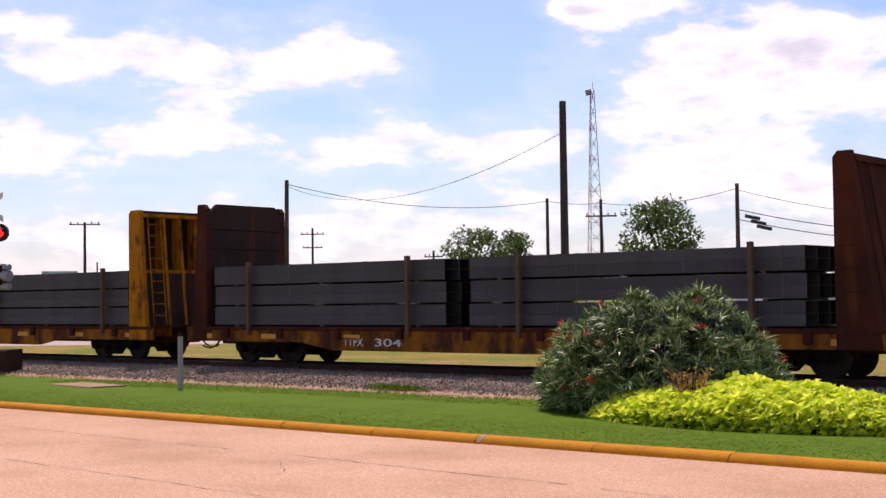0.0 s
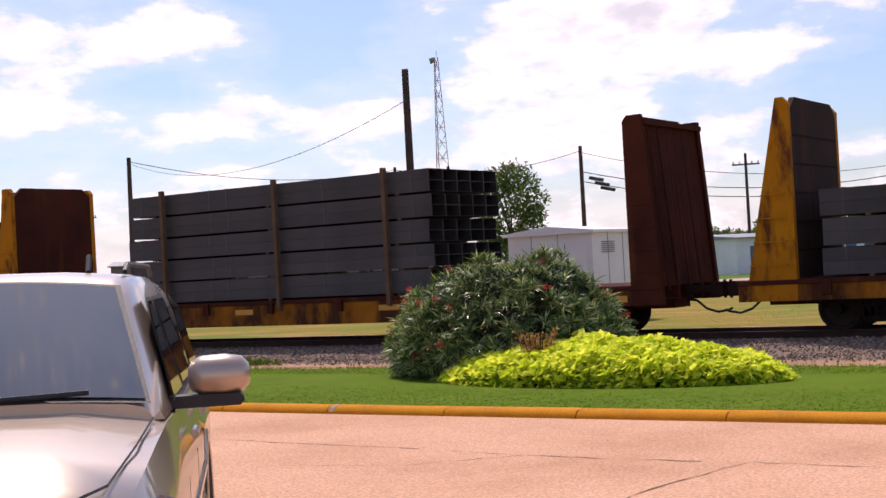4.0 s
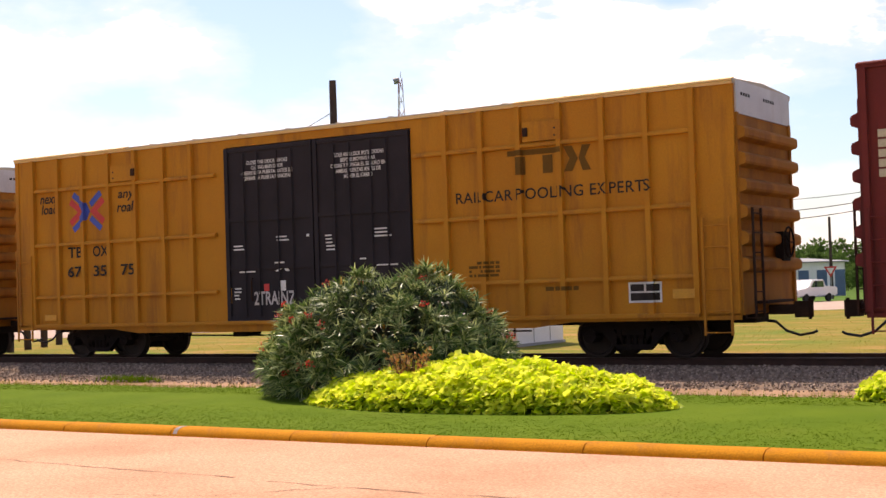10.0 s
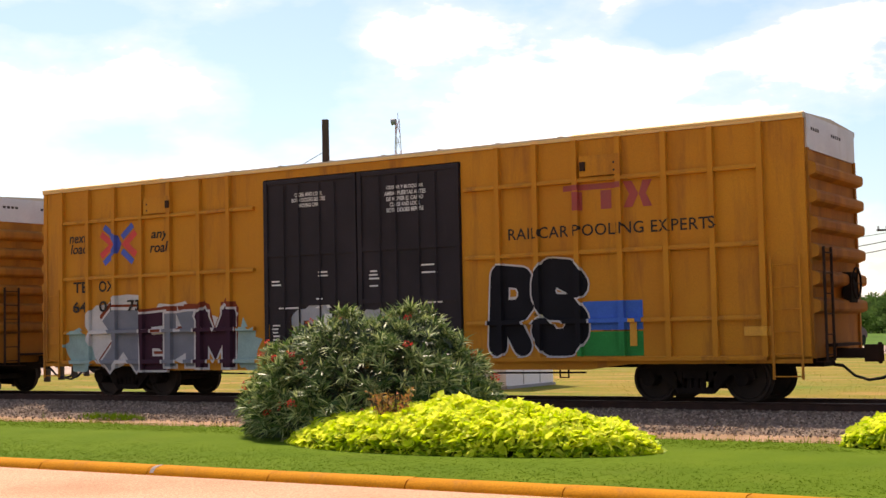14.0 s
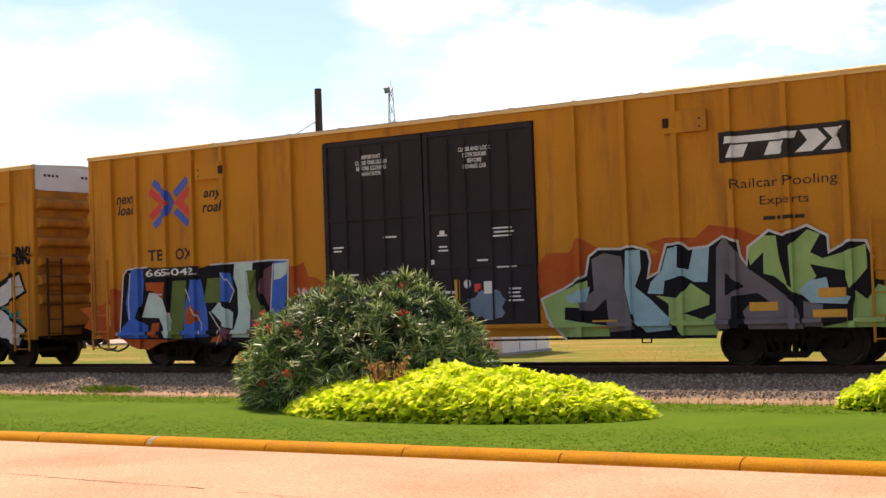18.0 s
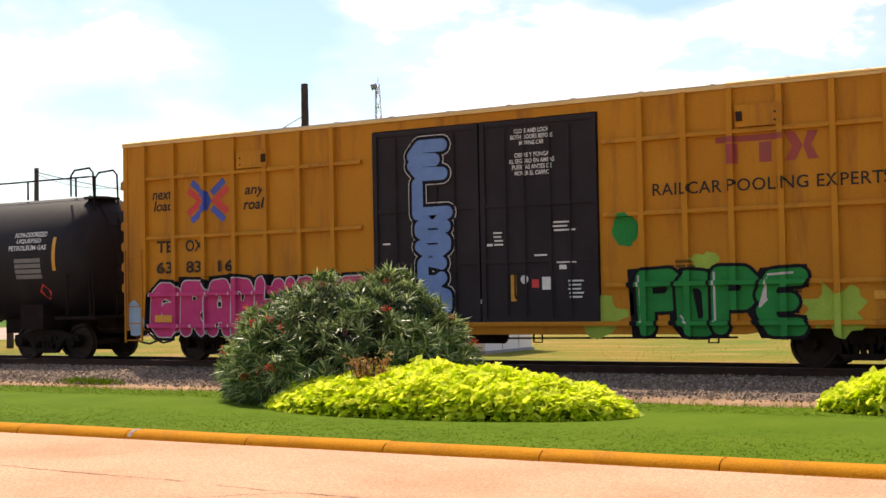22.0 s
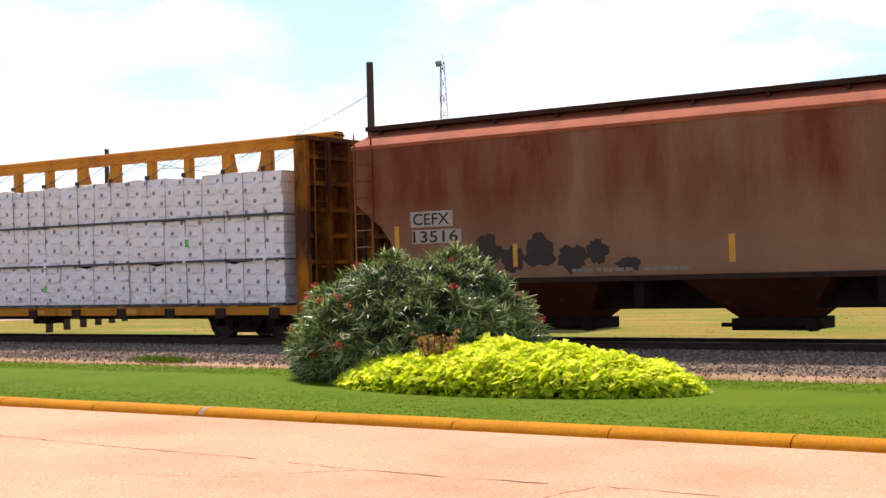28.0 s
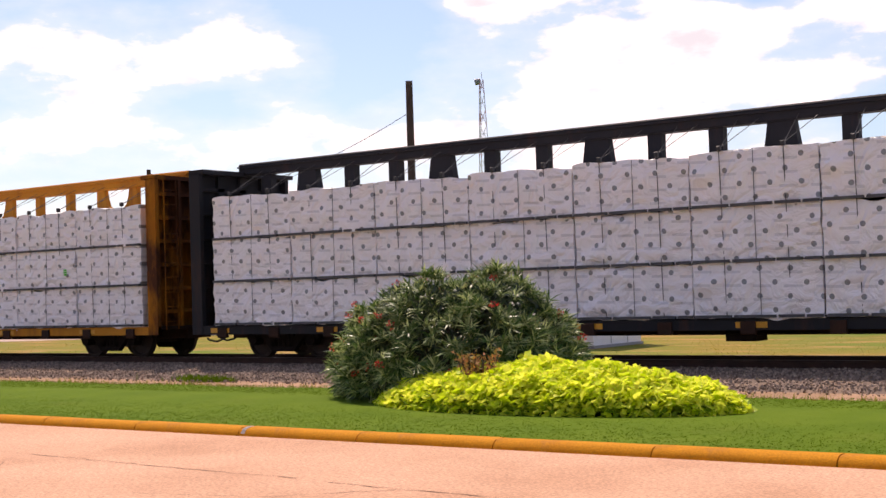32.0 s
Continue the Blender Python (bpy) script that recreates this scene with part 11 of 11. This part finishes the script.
        for x in (0.35, -0.85):
            bm = B()
            cbox(bm, x - 0.11, x + 0.11, min(s * 1.02, s * 1.06), max(s * 1.02, s * 1.06), 1.18, 1.225, 0.012)
            part("door_handle", bm, M["chrome"], car)
        for x in (1.02, -0.05, -1.1):
            bm = B()
            bx(bm, x - 0.003, x + 0.003, min(s * 1.0, s * 1.0315), max(s * 1.0, s * 1.0315), 0.62, 1.06)
            part("door_seam", bm, M["plastic"], car)
        bm = B()
        cbox(bm, -1.05, 0.98, min(s * 1.02, s * 1.045), max(s * 1.02, s * 1.045), 0.80, 0.86, 0.012)
        part("side_moulding", bm, paint_mat, car)
        bm = B()
        cbox(bm, -1.05, 1.15, min(s * 0.85, s * 1.06), max(s * 0.85, s * 1.06), 0.40, 0.50, 0.02)
        part("running_board", bm, M["plastic"], car)
        for x in (1.78, -1.62):
            bm = B()
            pts = [(x + 0.50 * math.cos(a), 0.44 + 0.50 * math.sin(a)) for a in [math.pi * i / 16 for i in range(17)]]
            prism(bm, pts, "y", min(s * 0.80, s * 1.034), max(s * 0.80, s * 1.034))
            arch = part("wheel_arch", bm, M["plastic"], car, "dark wheel arch")
            bm = B()
            ring = []
            for i in range(19):
                a = math.pi * i / 18
                ring.append([bm.verts.new((x + r * math.cos(a), s * y, 0.44 + r * math.sin(a))) for r, y in ((0.49, 0.96), (0.49, 1.036), (0.51, 1.044), (0.54, 1.040), (0.57, 1.02))])
            for r0, r1 in zip(ring, ring[1:]):
                for i in range(4):
                    bm.faces.new((r0[i], r0[i + 1], r1[i + 1], r1[i]))
            part("arch_lip", bm, paint_mat, arch, "", 60)
    # front bumper, curved in plan and rounded in section
    bm = B()
    secs = []
    for y, x in ((-1.035, 2.28), (-1.02, 2.50), (-0.93, 2.67), (-0.75, 2.77), (-0.4, 2.835), (0, 2.855), (0.4, 2.835), (0.75, 2.77), (0.93, 2.67), (1.02, 2.50), (1.035, 2.28)):
        secs.append([(2.1, y, 0.50), (x - 0.10, y, 0.47), (x - 0.03, y, 0.50), (x, y, 0.57), (x, y, 0.74), (x - 0.025, y, 0.80), (x - 0.07, y, 0.845), (x - 0.13, y, 0.875), (2.1, y, 0.90)])
    loft(bm, secs)
    part("front_bumper", bm, paint_mat, car, "", 40)
    bm = B()
    prism(bm, [(-0.80, 0.50), (0.80, 0.50), (0.70, 0.36), (-0.70, 0.36)], "x", 2.45, 2.74)
    part("air_dam", bm, M["plastic"], car)
    bm = B()
    prism(bm, [(-0.62, 0.87), (0.62, 0.87), (0.625, 1.225), (-0.625, 1.225)], "x", 2.55, 2.745)
    part("grille_surround", bm, paint_mat, car, "body-coloured grille bar")
    for z0, z1, w0, w1 in ((0.93, 1.055, 0.53, 0.56), (1.145, 1.205, 0.575, 0.585)):
        bm = B()
        prism(bm, [(-w0, z0), (w0, z0), (w1, z1), (-w1, z1)], "x", 2.70, 2.752)
        g = part("grille", bm, M["mesh"], car, "black mesh grille with bright rim")
        bm = B()
        for q0, q1 in (((-w0, z0), (w0, z0)), ((w0, z0), (w1, z1)), ((w1, z1), (-w1, z1)), ((-w1, z1), (-w0, z0))):
            cy(bm, (2.752, *q0), (2.752, *q1), 0.010, 6)
        part("grille_rim", bm, M["chrome"], g)
    bm = B()
    prism(bm, [(-0.135, 1.085), (-0.05, 1.085), (-0.055, 1.062), (0.045, 1.062), (0.05, 1.085), (0.125, 1.085), (0.135, 1.122), (0.055, 1.122), (0.06, 1.145), (-0.045, 1.145), (-0.05, 1.122), (-0.125, 1.122)], "x", 2.748, 2.775)
    part("badge", bm, M["gold"], car, "plain gold emblem")
    bm = B()
    cbox(bm, 2.845, 2.872, -0.19, 0.19, 0.575, 0.695, 0.008)
    part("front_plate", bm, M["plate"], car)
    for y0, y1 in ((-0.66, -0.02), (-0.02, 0.62)):
        bm = B()
        tube(bm, [(1.43, y0, 1.49), (1.40, y0 + 0.12, 1.515), (1.395, y1, 1.525)], 0.013, 6)
        bx(bm, 1.40, 1.45, y0 - 0.03, y0 + 0.03, 1.46, 1.51)
        part("wiper", bm, M["plastic"], car)
    bm = B()
    tube(bm, [(0.1, 0.50, 2.08), (0.02, 0.50, 2.17)], 0.016)
    part("aerial", bm, M["plastic"], car)
    for s in (-1, 1):
        bm = B()
        tube(bm, [(1.42, s * 0.90, 1.395), (2.0, s * 0.87, 1.345), (2.5, s * 0.80, 1.262), (2.66, s * 0.66, 1.225)], 0.006, 4)
        part("bonnet_seam", bm, M["plastic"], car)
    tyre, rim = wheel_meshes(0.43, 0.28)
    wheels = []
    for x in (1.78, -1.62):
        for s in (-1, 1):
            w = share("wheel", tyre, car, pose(x, s * 0.90, 0.43))
            share("rim", rim, w, pose(0, 0, 0) if s < 0 else pose(0, 0, 0, 0, 0, 180), "six-spoke alloy rim")
            wheels.append((w, x, s * 0.90))
    return car, wheels


M["mesh"] = mat("black_grille_mesh", (0.012, 0.012, 0.012), (0.02, 0.02, 0.02), 40, 0.6, fine=120, bump=0.6)
SUV, SUV_WHEELS = pickup_suv("pickup_suv", pose(-18, -12, -0.36), "champagne sport utility pickup with a gold emblem", M["champagne"])


def plain_car(name, m, label, paint_mat, kind, k=1.0):
    car = root(name, m, label, "car", "parked cars")
    if kind == "pickup":
        low = [(-2.8, 0.5), (2.75, 0.5), (2.8, 0.8), (2.6, 1.05), (1.2, 1.15), (0.6, 1.8), (-0.9, 1.82), (-1.05, 1.2), (-2.8, 1.18)]
        win = [(0.95, 1.2), (0.5, 1.7), (-0.8, 1.72), (-0.85, 1.2)]
    else:
        low = [(-2.2, 0.4), (2.2, 0.4), (2.25, 0.65), (2.0, 0.85), (1.0, 0.95), (0.3, 1.4), (-1.1, 1.42), (-1.8, 1.0), (-2.25, 0.9)]
        win = [(0.8, 0.97), (0.25, 1.33), (-1.0, 1.35), (-1.5, 1.0)]
    low, win = [(x * k, z * k) for x, z in low], [(x * k, z * k) for x, z in win]
    bm = B()
    prism(bm, low, "y", -0.9 * k, 0.9 * k)
    bmesh.ops.bevel(bm, geom=bm.edges[:], offset=0.08 * k, segments=2, affect="EDGES")
    part("body", bm, paint_mat, car, "", 40)
    for s in (-1, 1):
        bm = B()
        prism(bm, win, "y", min(s * 0.885 * k, s * 0.905 * k), max(s * 0.885 * k, s * 0.905 * k))
        part("side_window", bm, M["car_glass"], car)
    bm = B()
    a, b = win[0], win[1]
    q = [bm.verts.new(p) for p in ((a[0] + 0.13 * k, -0.75 * k, a[1] + 0.02), (a[0] + 0.13 * k, 0.75 * k, a[1] + 0.02), (b[0] + 0.12 * k, 0.68 * k, b[1] + 0.04), (b[0] + 0.12 * k, -0.68 * k, b[1] + 0.04))]
    bm.faces.new(q)
    part("windscreen", bm, M["car_glass"], car)
    tyre, rim = wheel_meshes(0.36 * k, 0.22 * k)
    for x in (1.55 * k, -1.55 * k):
        for s in (-1, 1):
            w = share("wheel", tyre, car, pose(x, s * 0.80 * k, 0.36 * k))
            share("rim", rim, w, pose(0, 0, 0) if s < 0 else pose(0, 0, 0, 0, 0, 180))
    bm = B()
    for s in (-1, 1):
        bx(bm, low[1][0] - 0.05, low[1][0] + 0.06, min(s * 0.5 * k, s * 0.85 * k), max(s * 0.5 * k, s * 0.85 * k), 0.68 * k, 0.82 * k)
    part("headlight", bm, M["lamp_glass"], car)
    bm = B()
    bx(bm, low[1][0] - 0.1, low[1][0] + 0.08, -0.85 * k, 0.85 * k, 0.42 * k, 0.56 * k)
    part("front_bumper", bm, M["chrome"], car)
    return car


M["silver_car"] = mat("silver_car_paint", (0.72, 0.71, 0.71), (0.68, 0.67, 0.67), 1, 0.45, 0.0, bump=0, coat=0.0, grain=0.0)
M["red_car"] = mat("dark_red_car_paint", (0.16, 0.04, 0.06), None, 1, 0.3, 0.3, bump=0, coat=0.5)
M["blue_car"] = mat("dull_blue_car_paint", (0.05, 0.07, 0.10), None, 1, 0.3, 0.3, bump=0, coat=0.5)
WHITE_TRUCK = plain_car("pickup_truck", pose(-19.3, 68.2, -0.29, 0, 0, -100), "silver-white pickup truck rolling up to the yield sign", M["silver_car"], "pickup", 0.80)
RED_CAR = plain_car("sedan", pose(-20.0, 112.0, -0.29, 0, 0, -95), "dark red sedan driving up behind the pickup", M["red_car"], "sedan")
plain_car("pickup_truck", pose(-40.5, 23.6, -0.29, 0, 0, 40), "dark blue pickup truck parked on the far road", M["blue_car"], "pickup")
plain_car("sedan", pose(-46.5, 35.0, -0.29, 0, 0, 20), "dark sedan parked beside the far road", M["blue_car"], "sedan")
plain_car("sedan", pose(*from_eye(48.0, 120), -0.29, 0, 0, 20), "dark blue car on the distant lot", M["blue_car"], "sedan")


# ---- what moves ----
def motions():
    ticks = [i * 4.0 for i in range(9)]
    for car, u in TRAIN:
        walk(car, [(t, pose(u + SPEED * (t - 10), MIDDLE, 0)) for t in ticks])
        # wheels turn while the car crosses the view
        t_in, t_out = max(0.0, 10 + (-48 - u) / SPEED - 2.2), min(32.0, 10 + (14 - u) / SPEED + 0.3)
        steps = max(1, int((t_out - t_in) * FPS))
        for w in [c for c in car.children if c.name.startswith("wheelset")]:
            x = w.location.x
            rows, last = [(0.0, pose(x, 0, 0.42))] if t_in > 0.05 else [], 0.0
            for i in range(0, steps + 1):
                t = t_in + i / FPS
                a = math.degrees(SPEED * (t - t_in) / 0.42) % 360
                rows.append((t, pose(x, 0, 0.42) @ Matrix.Rotation(radians(a), 4, "Y")))
            if t_out < 31.9:
                a = math.degrees(SPEED * steps / FPS / 0.42) % 360
                rows.append((32.0, pose(x, 0, 0.42) @ Matrix.Rotation(radians(a), 4, "Y")))
            walk(w, rows)
    for item in LOADS:
        ob, u, z = item[0], item[1], item[2]
        y = item[3] if len(item) > 3 else MIDDLE
        rz = item[4] if len(item) > 4 else 0
        walk(ob, [(t, pose(u + SPEED * (t - 10), y, z, 0, 0, rz)) for t in ticks])
    # the pickup turns in from the road and leaves past the camera: seconds, middle x, y, heading
    way = [(0.0, -16.85, -13.35, -12), (0.5, -14.37, -13.85, -12), (1.0, -11.95, -14.27, -12.4), (1.5, -9.55, -14.68, -14), (2.0, -7.17, -15.37, -17.8), (2.5, -5.2, -16.29, -24.2), (3.0, -3.5, -17.45, -31.5),
           (3.5, -2.17, -18.61, -38.5), (4.0, -0.75, -20.0, -48), (4.5, 0.45, -21.7, -60), (5.0, 1.25, -23.7, -72), (5.5, 1.75, -25.9, -81), (6.5, 2.1, -30.8, -88), (9.0, 2.2, -42.5, -90), (12.0, 2.2, -52.0, -90), (32.0, 2.2, -52.0, -90)]
    rows, run, prev = [], [], None
    travelled = 0.0
    for t, x, y, h in way:
        rows.append((t, pose(x, y, -0.36, 0, 0, h)))
        if prev:
            travelled += math.hypot(x - prev[0], y - prev[1])
        prev = (x, y)
        run.append((t, travelled))
    walk(SUV, rows)
    ts = [i * 0.07 for i in range(100)]
    for w, x, y in SUV_WHEELS:
        spin = []
        for t in ts:
            d = np.interp(t, [r[0] for r in run], [r[1] for r in run])
            spin.append((t, pose(x, y, 0.43) @ Matrix.Rotation(d / 0.43, 4, "Y")))
        spin.append((32.0, spin[-1][1]))
        walk(w, spin)
    # two cars come up to the yield sign and drive off along the far road: seconds, x, y, heading
    for ob, rows in ((WHITE_TRUCK, [(0, -18.0, 74.0, -100), (3, -18.2, 73.0, -101), (6, -19.3, 68.2, -103), (6.5, -19.9, 67.0, -104), (8, -20.9, 64.4, -106), (10, -20.95, 64.3, -108), (11.5, -25, 58, -125), (13, -36, 47, -138), (15, -62, 27, -143), (32, -100, 14, -160)]),
                     (RED_CAR, [(0, -18.9, 128.0, -94), (6.2, -20.0, 112.0, -94), (8, -19.6, 95.0, -89), (10, -18.9, 77.0, -92), (12, -19.6, 72.2, -97), (13, -19.8, 71.0, -99), (16, -20.9, 64.4, -105), (17.5, -25, 58, -125), (20, -36, 47, -138), (24, -62, 27, -143), (32, -100, 20, -160)])):
        walk(ob, [(t, pose(x, y, -0.29, 0, 0, h)) for t, x, y, h in rows])


motions()
